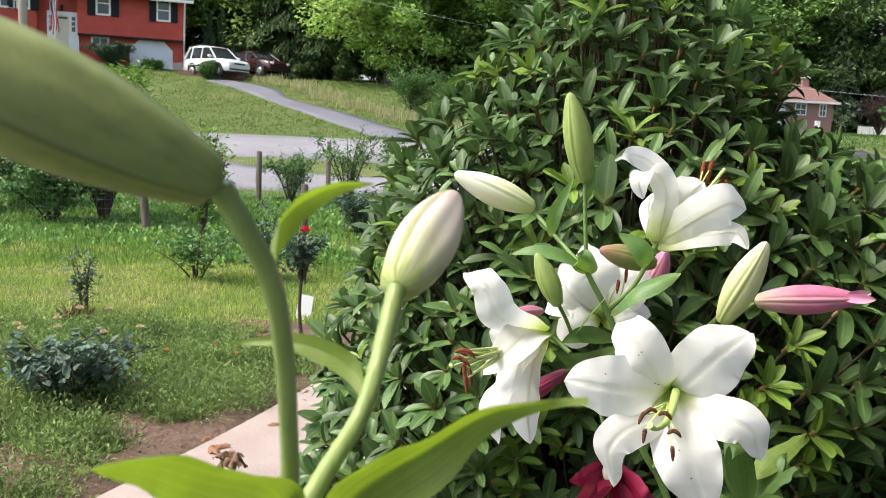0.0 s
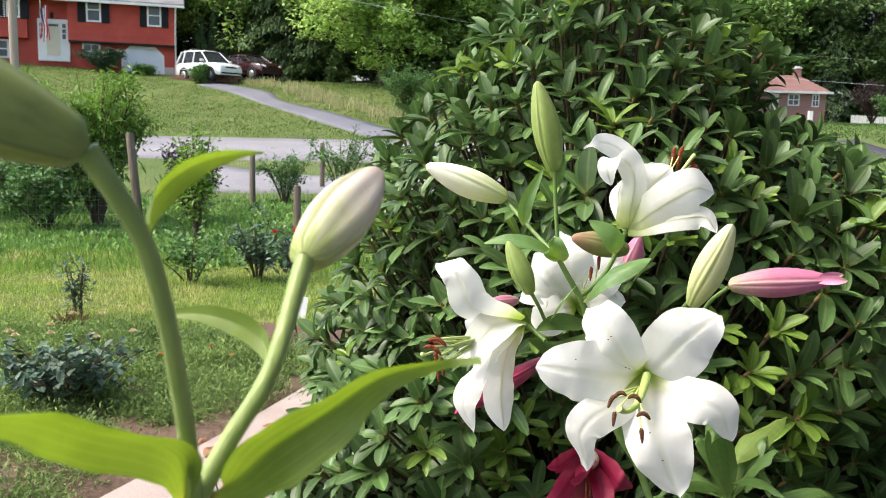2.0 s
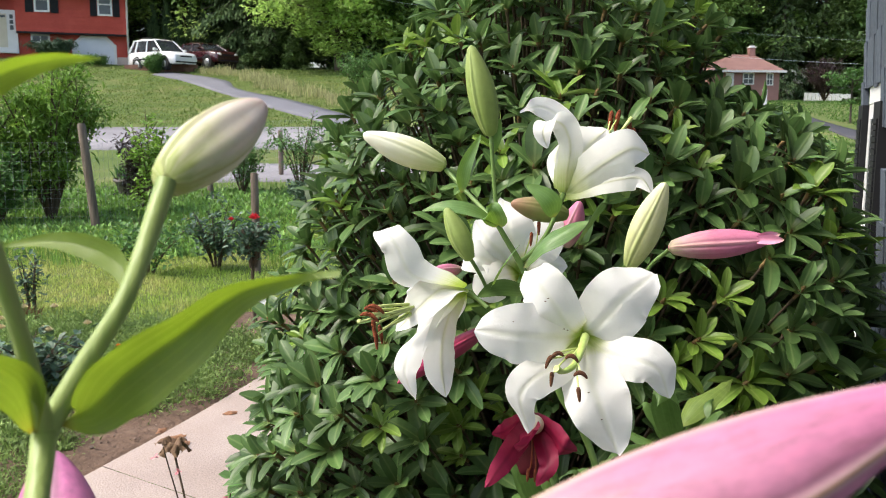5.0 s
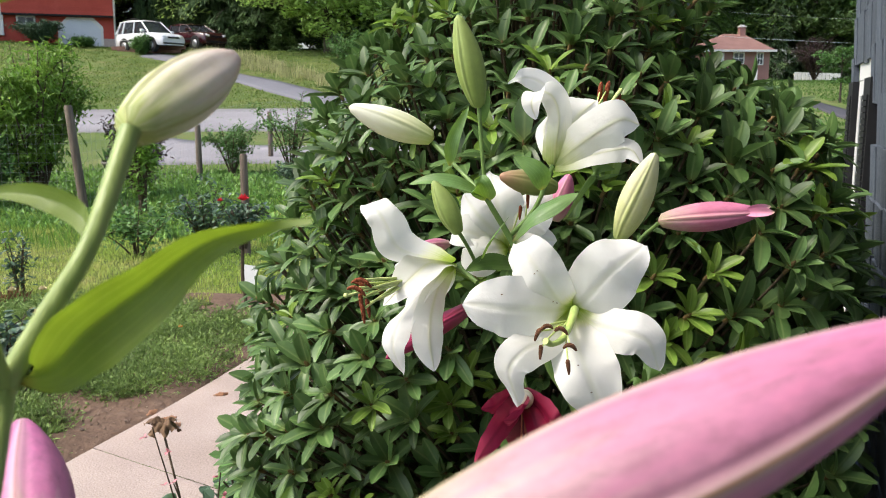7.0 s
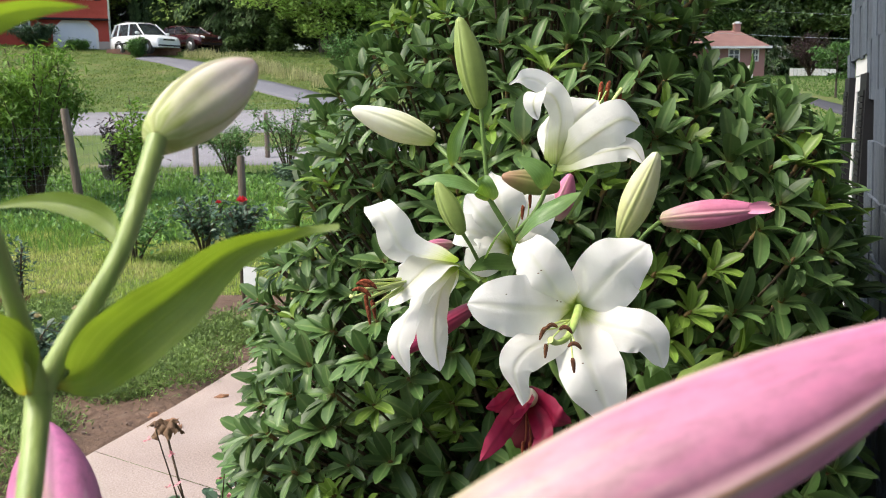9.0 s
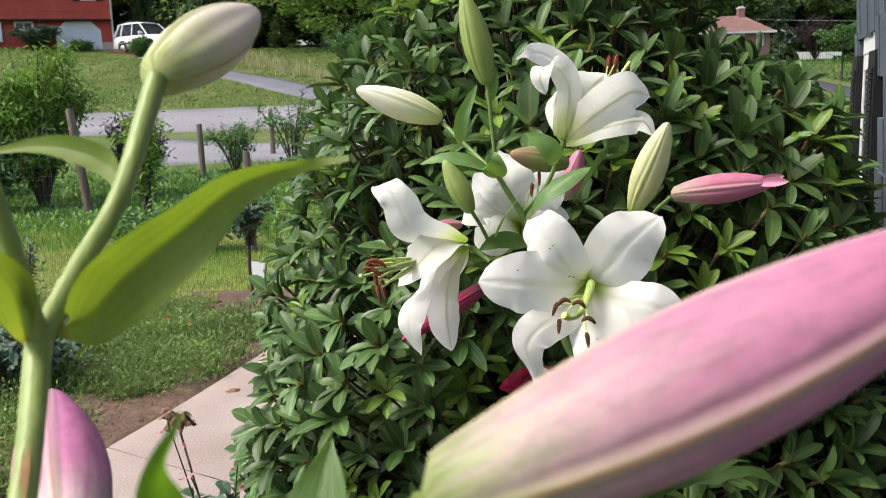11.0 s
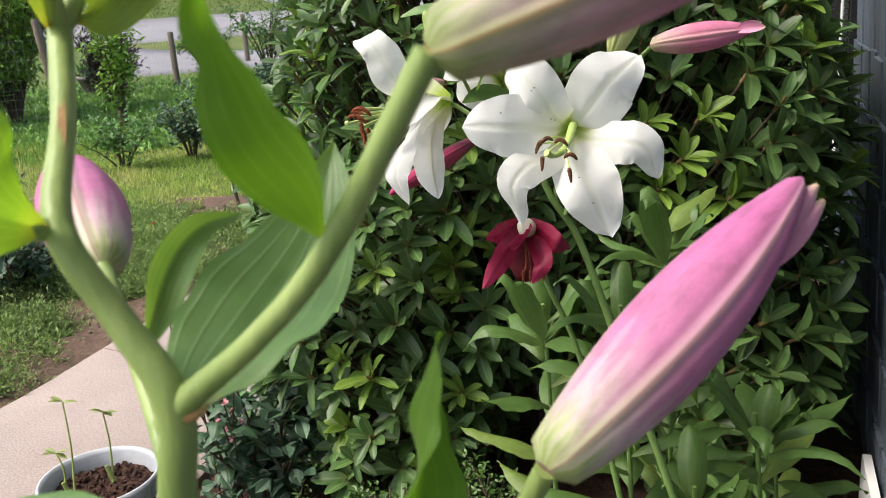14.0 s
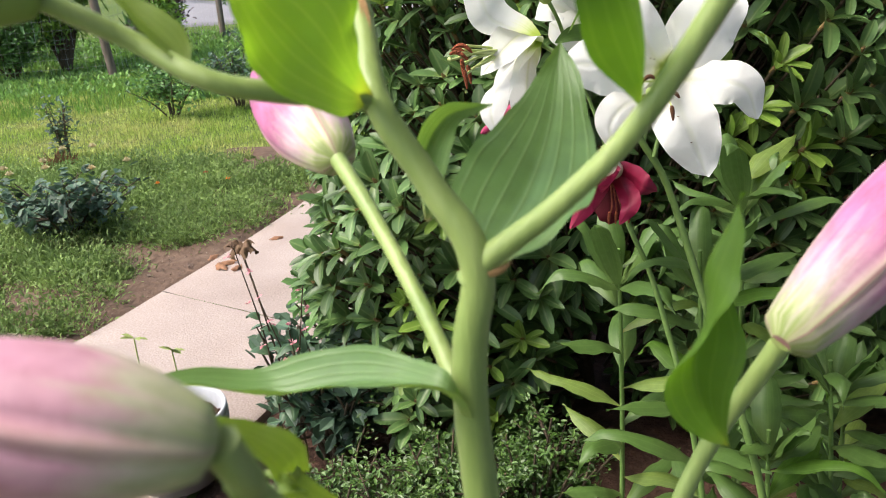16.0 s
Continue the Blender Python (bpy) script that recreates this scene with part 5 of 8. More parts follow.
HU = Vector((-1.0, -0.3, 0)).normalized()      # along the front, from its far corner
HN = Vector((-HU.y, HU.x, 0)) * 1.0            # outwards, to the garden
if HN.y > 0:
    HN = -HN
HOUSE_M = Matrix((HU, -HN, Vector((0, 0, 1)))).transposed().to_4x4()
HOUSE_M.translation = (-15.9, 52.0, 0)


def slab(parent, name, u0, u1, z0, z1, out, thick, material, m, label=""):
    """A board on a facade: from u0 to u1 along it, out metres proud of it."""
    mb = MB()
    mb.box(min(u0, u1), max(u0, u1), -out, -out + thick, min(z0, z1), max(z0, z1), m)
    return mb.link(name, material, parent, label, smooth=False)


def window(parent, name, u0, u1, z0, z1, out, m, shutters=0.0, panes=(1, 2), label=""):
    mb, f = MB(), 0.1
    u0, u1, z0, z1 = min(u0, u1), max(u0, u1), min(z0, z1), max(z0, z1)
    for a, b, c, d in ((u0, u1, z1 - f, z1), (u0, u1, z0, z0 + f), (u0, u0 + f, z0 + f, z1 - f), (u1 - f, u1, z0 + f, z1 - f)):
        mb.box(a, b, -out - 0.06, -out + 0.02, c, d, m)
    for i in range(1, panes[0]):
        x = u0 + (u1 - u0) * i / panes[0]
        mb.box(x - 0.03, x + 0.03, -out - 0.04, -out + 0.02, z0 + f, z1 - f, m)
    for i in range(1, panes[1]):
        z = z0 + (z1 - z0) * i / panes[1]
        mb.box(u0 + f, u1 - f, -out - 0.045, -out + 0.02, z - 0.035, z + 0.035, m)
    w = mb.link(name, M_trim, parent, label or "white framed sash window", smooth=False)
    slab(w, "pane", u0 + f, u1 - f, z0 + f, z1 - f, out + 0.012, 0.02, M_pane, m)
    if shutters:
        for a in (u0 - shutters - 0.03, u1 + 0.03):
            sb = MB()
            sb.box(a, a + shutters, -out - 0.05, -out + 0.01, z0 - 0.03, z1 + 0.03, m)
            k = 9
            for i in range(k):
                z = z0 + (z1 - z0) * (i + 0.2) / k
                sb.box(a + 0.06, a + shutters - 0.06, -out - 0.065, -out - 0.05, z, z + (z1 - z0) / k * 0.55, m)
            sb.link("shutter", M_shutter, parent, smooth=False)
    return w


def red_house():
    m = HOUSE_M
    root = thing("house", "red shingled split-level house with white trim and black shutters", "house")
    (uo, zo), (_, ztop) = (-0.01, 6.35), (-0.09, 8.64)
    zb = 4.2
    L = 17.0
    body = MB()
    body.box(0, L, 0.0, 9, zb, zo, m)
    body.link("wall", M_redside, root, smooth=False)
    slab(root, "foundation", 0, 2.2, zb - 0.3, (0.16, 5.09)[1], 0.03, 0.3, M_foundation, m, "pale concrete base")
    up = MB()
    up.box(0, (5.83, 6.70)[0], -0.45, 9, zo, ztop + 0.1, m)
    up.box((7.94, 6.56)[0], L, -0.45, 9, zo, ztop + 0.1, m)
    up.box((5.83, 6.70)[0], (7.94, 6.56)[0], -0.02, 9, zo, ztop + 0.1, m)
    up.link("upper_wall", M_redside, root, smooth=False)
    k = 0
    z = zo
    while z < ztop:
        slab(root, "siding_course", 0, (5.83, 6.70)[0], z, z + 0.2, 0.475 - 0.012 * (k % 2), 0.03, M_redside, m)
        slab(root, "siding_course", (7.94, 6.56)[0], L, z, z + 0.2, 0.475 - 0.012 * (k % 2), 0.03, M_redside, m)
        z += 0.215
        k += 1
    slab(root, "drip_board", 0, (5.83, 6.70)[0], zo - 0.1, zo, 0.47, 0.3, M_shutter, m)
    roof = MB()
    e = ztop + 0.1
    a, b = -0.5, L + 0.5
    pts = [m @ Vector(p) for p in ((a, -1.0, e - 0.1), (b, -1.0, e - 0.1), (b, 4.5, e + 2.6), (a, 4.5, e + 2.6), (b, 10, e - 0.1), (a, 10, e - 0.1))]
    low = [p - Vector((0, 0, 0.18)) for p in pts]
    for q in ((0, 1, 2, 3), (3, 2, 4, 5)):
        roof.poly([pts[i] for i in q])
        roof.poly([low[i] for i in reversed(q)])
    for q in ((0, 3), (3, 5), (1, 2), (2, 4), (0, 1)):
        roof.poly([pts[q[0]], pts[q[1]], low[q[1]], low[q[0]]])
    roof.link("roof", M_greyroof, root, smooth=False)
    gable = MB()
    for u in (0.01, L - 0.01):
        gable.poly([m @ Vector(p) for p in ((u, -0.45, e - 0.1), (u, 9, e - 0.1), (u, 4.5, e + 2.4))])
    gable.link("gable", M_redside, root, smooth=False)
    slab(root, "gutter", a, b, e - 0.3, e - 0.16, 1.05, 0.12, M_trim, m)
    dp = MB()
    dp.tube([m @ Vector(p) for p in ((-0.02, -0.95, e - 0.25), (0.0, -0.55, e - 0.6), (0.02, -0.52, zo), (0.02, -0.1, zo - 0.3), (0.02, -0.06, zb + 0.2))], 0.06, 6)
    dp.link("downpipe", M_trim, root, "white downpipe")
    window(root, "window", (4.85, 7.39)[0], (4.05, 7.45)[0], (4.51, 7.42)[1], (4.49, 8.78)[1], 0.49, m, 0.42)
    window(root, "window", (1.57, 7.29)[0], (0.78, 7.34)[0], (1.26, 7.34)[1], (1.24, 8.61)[1], 0.49, m, 0.36)
    window(root, "window", (9.83, 7.37)[0], (9.02, 7.42)[0], (9.54, 7.42)[1], (9.50, 8.62)[1], 0.49, m, 0)
    window(root, "window", (8.96, 7.43)[0], (8.26, 7.48)[0], (8.67, 7.42)[1], (8.64, 8.69)[1], 0.49, m, 0.42)
    window(root, "window", (5.15, 5.78)[0], (4.17, 5.84)[0], (4.66, 5.75)[1], (4.65, 6.26)[1], 0.03, m, 0.0, (2, 1))
    window(root, "window", (9.83, 5.51)[0], (8.96, 5.56)[0], (9.43, 5.22)[1], (9.40, 6.25)[1], 0.03, m, 0.4, (1, 2))
    # entrance
    d = slab(root, "door_surround", (7.46, 6.59)[0], (5.79, 6.70)[0], (6.67, 5.15)[1], (6.62, 7.50)[1], 0.16, 0.2, M_trim, m, "white entrance surround")
    slab(d, "door", (6.99, 6.62)[0], (6.31, 6.67)[0], (6.66, 5.47)[1], (6.62, 7.28)[1], 0.185, 0.05, M_cream, m, "cream front door")
    for u0, u1 in (((7.35, 6.60)[0], (7.17, 6.61)[0]), ((6.16, 6.67)[0], (5.98, 6.69)[0])):
        for z0, z1 in (((6.09, 7.03)[1], (6.08, 7.25)[1]), ((6.09, 6.74)[1], (6.09, 6.96)[1]), ((6.10, 6.42)[1], (6.10, 6.68)[1])):
            slab(d, "sidelight", u0, u1, z0, z1, 0.18, 0.04, M_pane, m)
    for z0, z1 in (((6.62, 7.09)[1], (6.62, 7.21)[1]),):
        slab(d, "fanlight", (6.87, 6.63)[0], (6.37, 6.66)[0], z0, z1, 0.2, 0.04, M_pane, m)
    slab(d, "kick_panel", (7.41, 6.59)[0], (5.83, 6.70)[0], (6.67, 5.18)[1], (6.66, 5.41)[1], 0.19, 0.05, M_trim, m)
    lamp = MB()
    lamp.box((6.63, 7.90)[0], (6.75, 7.89)[0], -0.25, -0.02, (6.70, 7.55)[1], (6.70, 7.87)[1], m)
    lamp.link("porch_lamp", M_shutter, root, smooth=False)
    # garage door with cut corners
    g, t = MB(), MB()
    u0, u1 = (0.80, 5.38)[0], (2.91, 5.26)[0]
    z0, z1 = (0.84, 4.66)[1], (1.90, 6.10)[1]
    c = 0.5

    def octo(u0, u1, z1, out, mbx, c):
        ring = [(u0, z0), (u1, z0), (u1, z1 - c), (u1 - c, z1), (u0 + c, z1), (u0, z1 - c)]
        fr = [m @ Vector((u, -out, z)) for u, z in ring]
        bk = [m @ Vector((u, 0.0, z)) for u, z in ring]
        mbx.poly(fr)
        for i in range(6):
            mbx.poly([fr[i], fr[(i + 1) % 6], bk[(i + 1) % 6], bk[i]])

    octo(u0 - 0.14, u1 + 0.14, z1 + 0.14, 0.05, t, c)
    tr = t.link("garage_trim", M_trim, root, smooth=False)
    octo(u0, u1, z1, 0.08, g, c)
    gd = g.link("garage_door", M_garage, root, "white panelled garage door", smooth=False)
    for i in range(4):
        slab(gd, "door_panel", u0 + 0.12, u1 - 0.12, z0 + 0.1 + i * (z1 - z0 - c) / 4, z0 + (i + 0.8) * (z1 - z0 - c) / 4, 0.095, 0.03, M_garage, m)
    return root


red_house()


def house_flag():
    """A striped cloth hanging from a pole beside the front door."""
    root = thing("flag", "striped flag with a blue corner hanging by the door", "flag")
    u0, u1, z0, z1 = (6.75, 6.64)[0], (7.17, 6.61)[0], (7.00, 6.24)[1], (6.96, 8.00)[1]
    pole = MB()
    pole.tube([HOUSE_M @ Vector(p) for p in ((u1 + 0.1, -0.45, z0 + 0.2), (u1 - 0.05, -1.2, z1 + 0.35))], 0.025, 6)
    pole.link("pole", M_trim, root, "white flag pole")
    n = 7
    for i in range(n):
        a, b = u0 + (u1 - u0) * i / n, u0 + (u1 - u0) * (i + 1) / n
        mb, rows = MB(), []
        for k in range(9):
            t = k / 8
            z = z1 + (z0 - z1) * t + 0.12 * math.sin(i * 1.1)
            rows.append([HOUSE_M @ Vector((u + 0.06 * math.sin(t * 5 + i * 0.4), -1.0 - 0.1 * math.sin(i * 1.7 + t * 3), z)) for u in (a, b)])
        if i >= 4:
            mb.grid(rows[3:], [0, 1], [k / 5 for k in range(6)])
            cb = MB()
            cb.grid(rows[:4], [0, 1], [0, 0.3, 0.6, 1])
            cb.link("canton", M_flagblue, root, "dark blue corner")
        else:
            mb.grid(rows, [0, 1], [k / 8 for k in range(9)])
        mb.link("stripe", M_trim if i % 2 else M_flagred, root)
    return root


M_flagred = mat("flag_red", [(0.3, (0.4, 0.03, 0.04)), (0.7, (0.5, 0.05, 0.06))], 4, 0.8, 0, 20)
M_flagblue = mat("flag_blue", [(0.3, (0.03, 0.04, 0.13)), (0.7, (0.05, 0.06, 0.18))], 4, 0.8, 0, 20)
house_flag()


def far_house():
    """Small one-storey house with a hip roof, far down the street."""
    root = thing("house", "small pink one-storey house with a brown hip roof", "house")
    D = 80.0
    cx, cy = 33.65, D
    x0, x1 = 28.6, 35.12
    zb, ze, za = 3.8, 6.3, 8.0
    mb = MB()
    mb.box(x0, x1, cy, cy + 7, zb - 0.5, ze)
    mb.link("wall", M_pinkside, root, smooth=False)
    rf = MB()
    a = [Vector(p) for p in ((x0 - 0.4, cy - 0.5, ze - 0.05), (x1 + 0.4, cy - 0.5, ze - 0.05), (x1 + 0.4, cy + 7.5, ze - 0.05), (x0 - 0.4, cy + 7.5, ze - 0.05), (31.9, cy + 3.4, za), (33.9, cy + 3.4, za))]
    for q in ((0, 1, 5, 4), (1, 2, 5), (2, 3, 4, 5), (3, 0, 4), (3, 2, 1, 0)):
        rf.poly([a[i] for i in q])
    r = rf.link("roof", M_pinkroof, root, smooth=False)
    fb = MB()
    fb.box(x0 - 0.45, x1 + 0.45, cy - 0.55, cy - 0.5, ze - 0.2, ze)
    fb.link("fascia", M_trim, root, smooth=False)
    ch = MB()
    ch.box(cx - 0.28, cx + 0.28, cy + 3, cy + 3.6, za - 0.4, za + 0.62)
    ch.link("chimney", M_pinkside, r, "pinkish brick chimney", smooth=False)
    cp = MB()
    cp.box(cx - 0.34, cx + 0.34, cy + 2.94, cy + 3.66, za + 0.62, za + 0.72)
    cp.box(cx - 0.2, cx + 0.2, cy + 3.1, cy + 3.5, za + 0.72, za + 0.84)
    cp.link("chimney_cap", M_trim, r, "pale chimney cap", smooth=False)
    I = Matrix.Translation((0, cy, 0))
    window(root, "window", 33.85, 34.52, 4.93, 6.08, 0.02, I, 0, (2, 2))
    window(root, "window", 31.62, 32.7, 5.0, 6.08, 0.02, I, 0, (2, 2))
    slab(root, "door", 30.03, 30.78, 4.05, 6.06, 0.05, 0.1, M_trim, I, "white front door")
    return root


far_house()

# ---- shingled wall of the near house ----
M_greyshingle = mat("blue_grey_shingle", [(0.3, (0.05, 0.062, 0.082)), (0.55, (0.09, 0.11, 0.138)), (0.8, (0.15, 0.175, 0.205))], 10, 0.85, 0.5, 60, per="object", spread=0.22, stretch=(1, 1, 0.15))
M_glass = mat("window_glass", [(0.3, (0.16, 0.19, 0.2)), (0.7, (0.3, 0.34, 0.35))], 2, 0.04, 0, 5, spec=0.8)
WALL_M = Matrix((WALL_D, -WALL_N, Vector((0, 0, 1)))).transposed().to_4x4()
WALL_M.translation = WALL_P


def near_wall():
    m = WALL_M
    mb = MB()
    # only the far end is seen; depth and rear length block light from the right
    mb.box(-5.0, 1.5, 0.012, 4.0, -0.2, 3.0, m)
    wall = tagged(mb.link("wall_near", M_greyshingle, smooth=False), "blue-grey weathered shingle house wall", "wall", kind="structure")
    win = tagged(new("window_1"), "white sash window between dark louvred shutters", "window", kind="structure")
    u0, u1, z0, z1 = 0.76, 1.26, 0.55, 1.5
    fr = MB()
    for a, b, c, d in ((u0, u1, z1 - 0.06, z1), (u0, u1, z0, z0 + 0.06), (u0, u0 + 0.03, z0 + 0.06, z1 - 0.06), (u1 - 0.03, u1, z0 + 0.06, z1 - 0.06), (u0 + 0.03, u1 - 0.03, 1.0, 1.04), (u0 + 0.28, u0 + 0.305, z0 + 0.06, z1 - 0.06)):
        fr.box(a, b, -0.012, 0.0, c, d, m)
    fr.link("window_frame", M_trim, win, smooth=False)
    sl = MB()
    sl.box(u0 - 0.01, u1 + 0.01, -0.03, 0.0, z0 - 0.04, z0 - 0.003, m)
    sl.link("window_sill", M_trim, win, smooth=False)
    gl = MB()
    gl.box(u0 + 0.03, u1 - 0.03, -0.008, -0.004, z0 + 0.06, z1 - 0.06, m)
    gl.link("pane", M_glass, win, smooth=False)
    hd = MB()
    hd.box(0.755, 1.265, -0.014, 0.0, 1.504, 1.6, m)
    hd.link("head_board", M_trim, win, "white board above the window", smooth=False)
    for a in (0.49, 1.28):
        sb = MB()
        for p0, p1, q0, q1 in ((a, a + 0.035, z0, z1), (a + 0.215, a + 0.25, z0, z1), (a + 0.035, a + 0.215, z0, z0 + 0.06), (a + 0.035, a + 0.215, z1 - 0.06, z1), (a + 0.035, a + 0.215, 1.0, 1.04)):
            sb.box(p0, p1, -0.036, -0.002, q0, q1, m)
        sh = sb.link("shutter", M_shutter, win, "dark louvred shutter", smooth=False)
        for i in range(38):
            z = z0 + 0.066 + i * 0.0218
            if 0.985 < z < 1.04:
                continue
            lv = MB()
            lv.box(a + 0.036, a + 0.214, -0.042, -0.028, -0.001, 0.017, m @ Matrix.Translation((0, 0, z)))
            lv.link("slat", M_shutter, sh, smooth=False)
    base = MB()
    base.box(-1.3, -0.85, -0.06, -0.04, 0.06, 0.225, m)
    tagged(base.link("trim", M_trim, smooth=False), "short white board low on the wall", "trim", kind="structure")
    # overhang out of view, added to keep sky light off the wall
    ev = MB()
    ev.box(-5.3, 1.9, -0.42, 4.3, 3.0, 3.12, m)
    ev.link("shade_eave", M_trim, wall, "unseen white overhang added to shade the wall", smooth=False)
    r = random.Random(3)
    meshes = []
    for i in range(5):
        sm = MB()
        sm.box(0, 1, -0.018, 0.004, 0, 1)
        meshes.append(sm.mesh("shingle", M_greyshingle, smooth=False))
    z, n = 0.09, 0
    while z < 2.6:
        u = -1.35 + r.uniform(0, 0.1)
        while u < 1.5:
            w = r.uniform(0.1, 0.2)
            if not (0.4 < u + w and u < 1.56 and z0 - 0.2 < z < 1.35) and not (0.75 < u + w and u < 1.27 and 1.35 < z < 1.5):
                ob = new("shingle", r.choice(meshes))
                ob.parent = wall
                ob.matrix_basis = m @ pose(u, -0.003 - 0.004 * (n % 2), z + r.uniform(-0.012, 0.004), 3.0) @ Matrix.Diagonal((w - 0.005, 1, 0.2, 1))
                n += 1
            u += w
        z += 0.165
    return wall


near_wall()

# ---- cars, poles, fence ----
M_carwhite = mat("white_car_paint", [(0.3, (0.7, 0.71, 0.72)), (0.7, (0.78, 0.79, 0.8))], 1, 0.25, 0, 5, coat=0.5)
M_carred = mat("maroon_car_paint", [(0.3, (0.028, 0.006, 0.009)), (0.7, (0.05, 0.01, 0.014))], 1, 0.25, 0, 5, coat=0.5)
M_carglass = mat("tinted_car_glass", [(0.3, (0.02, 0.024, 0.028)), (0.7, (0.05, 0.056, 0.062))], 1, 0.06, 0, 3, spec=0.8)
M_tyre = mat("black_tyre", [(0.3, (0.012, 0.012, 0.012)), (0.7, (0.025, 0.025, 0.025))], 10, 0.85, 0.2, 60)
M_rim = mat("grey_wheel_rim", [(0.3, (0.4, 0.41, 0.42)), (0.7, (0.52, 0.53, 0.54))], 5, 0.35, 0, 30, metal=0.7)
M_lamp = mat("clear_headlamp", [(0.3, (0.6, 0.62, 0.62)), (0.7, (0.75, 0.77, 0.77))], 5, 0.15, 0, 30)


def car(x, y, turn, paint, label, tall=1.72, long=4.4, back=0.3, rails=False):
    """A parked car: a rounded lower body, a glazed cabin with pillars, a roof, wheels and lamps."""
    root = thing("car", label, "car", "parked cars", at=(x, y, ground_z(x, y) + 0.03))
    root.rotation_euler = (0, 0, radians(turn))
    h, w = long / 2, 0.87
    nose = h - 1.15
    body, rows = MB(), []
    for px, zt, k in ((-h, 0.78, 0.86), (-h + 0.05, 0.98, 0.95), (-h + 0.35, 1.02, 1.0), (-0.4, 1.02, 1.0), (nose, 1.0, 1.0), (nose + 0.5, 0.97, 0.98), (h - 0.25, 0.9, 0.94), (h - 0.06, 0.8, 0.87), (h, 0.66, 0.82)):
        b = w * k
        rows.append([(px, -b * 0.9, 0.3), (px, -b, 0.42), (px, -b * 1.01, 0.62), (px, -b * 0.985, zt - 0.13), (px, -b * 0.92, zt - 0.03), (px, -b * 0.7, zt), (px, 0, zt + 0.025),
                     (px, b * 0.7, zt), (px, b * 0.92, zt - 0.03), (px, b * 0.985, zt - 0.13), (px, b * 1.01, 0.62), (px, b, 0.42), (px, b * 0.9, 0.3)])
    body.grid(rows, [0.5] * 13, [0.5] * len(rows))
    body.poly(list(reversed(rows[0])))
    body.poly(rows[-1])
    body.link("body", paint, root)
    r0, r1, f0, f1 = -h + 0.1, -h + 0.1 + back, nose + 0.05, nose - 0.72
    bw, tw, zr, zb = 0.78, 0.62, tall - 0.08, 1.0
    cab = {"window": [[(r0, s * bw, zb), (f0, s * bw, zb), (f1, s * tw, zr), (r1, s * tw, zr)][:: s] for s in (-1, 1)], "windscreen": [[(f0, -bw, zb), (f0, bw, zb), (f1, tw, zr), (f1, -tw, zr)]], "rear_window": [[(r0, bw, zb), (r0, -bw, zb), (r1, -tw, zr), (r1, tw, zr)]]}
    for kind, panels in cab.items():
        for q in panels:
            g = MB()
            g.poly(q)
            g.link(kind, M_carglass, root, smooth=False)
    roof, rows = MB(), []
    for px, dz, k in ((r1 - 0.1, -0.03, 0.98), (r1 + 0.1, 0.03, 1.02), ((r1 + f1) / 2, 0.075, 1.03), (f1 - 0.1, 0.03, 1.02), (f1 + 0.07, -0.03, 0.98)):
        rows.append([(px, -tw * k - 0.03, zr - 0.03), (px, -tw * k, zr + dz), (px, -tw * 0.5, zr + dz + 0.03), (px, tw * 0.5, zr + dz + 0.03), (px, tw * k, zr + dz), (px, tw * k + 0.03, zr - 0.03)])
    roof.grid(rows, [0.5] * 6, [0.5] * 5)
    roof.poly([rows[0][0], rows[0][-1], rows[-1][-1], rows[-1][0]])
    roof.link("roof", paint, root)
    for s in (-1, 1):
        mid = (r0 + f0) / 2
        for a, b, rad in (((r0, s * bw, zb), (r1, s * tw, zr), 0.065), ((f0, s * bw, zb), (f1, s * tw, zr), 0.04), ((mid + 0.1, s * bw, zb), (mid + 0.05, s * tw, zr), 0.045), ((mid - 0.85, s * bw, zb), (mid - 0.8, s * tw, zr), 0.06)):
            pl = MB()
            pl.tube([a, b], rad, 6)
            pl.link("pillar", paint, root)
        if rails:
            rl = MB()
            rl.tube([(r1 + 0.2, s * 0.56, zr + 0.1), ((r1 + f1) / 2, s * 0.57, zr + 0.15), (f1 - 0.25, s * 0.56, zr + 0.1)], 0.02, 5)
            rl.link("roof_rail", M_shutter, root)
        mould = MB()
        mould.box(-h + 0.5, h - 0.6, s * (w + 0.012) - 0.012, s * (w + 0.012) + 0.012, 0.56, 0.63)
        mould.link("side_moulding", M_shutter, root, smooth=False)
        hl = MB()
        hl.tube([(h - 0.3, s * 0.7, 0.76), (h - 0.1, s * 0.62, 0.75), (h - 0.035, s * 0.45, 0.73)], [0.05, 0.085, 0.06], 8)
        hl.link("headlight", M_lamp, root)
        mr = MB()
        mr.tube([(nose - 0.2, s * (w - 0.05), 1.08), (nose - 0.22, s * (w + 0.08), 1.1), (nose - 0.22, s * (w + 0.2), 1.1)], [0.03, 0.08, 0.07], 8)
        mr.link("mirror", paint, root)
    for sx in (-h + 0.85, h - 0.8):
        for s in (-1, 1):
            ar = MB()
            ar.tube([(sx, s * (w - 0.25), 0.36), (sx, s * (w + 0.006), 0.36)], 0.4, 20)
            ar.link("wheel_arch", M_tyre, root)
            t = MB()
            t.tube([(sx, s * (w - 0.2), 0.32), (sx, s * (w - 0.01), 0.32), (sx, s * (w + 0.02), 0.32)], [0.33, 0.33, 0.29], 20)
            wh = t.link("wheel", M_tyre, root)
            rm = MB()
            rm.tube([(sx, s * (w - 0.05), 0.32), (sx, s * (w + 0.026), 0.32), (sx, s * (w + 0.03), 0.32)], [0.21, 0.21, 0.08], 12)
            rm.link("rim", M_rim, wh)
    gr = MB()
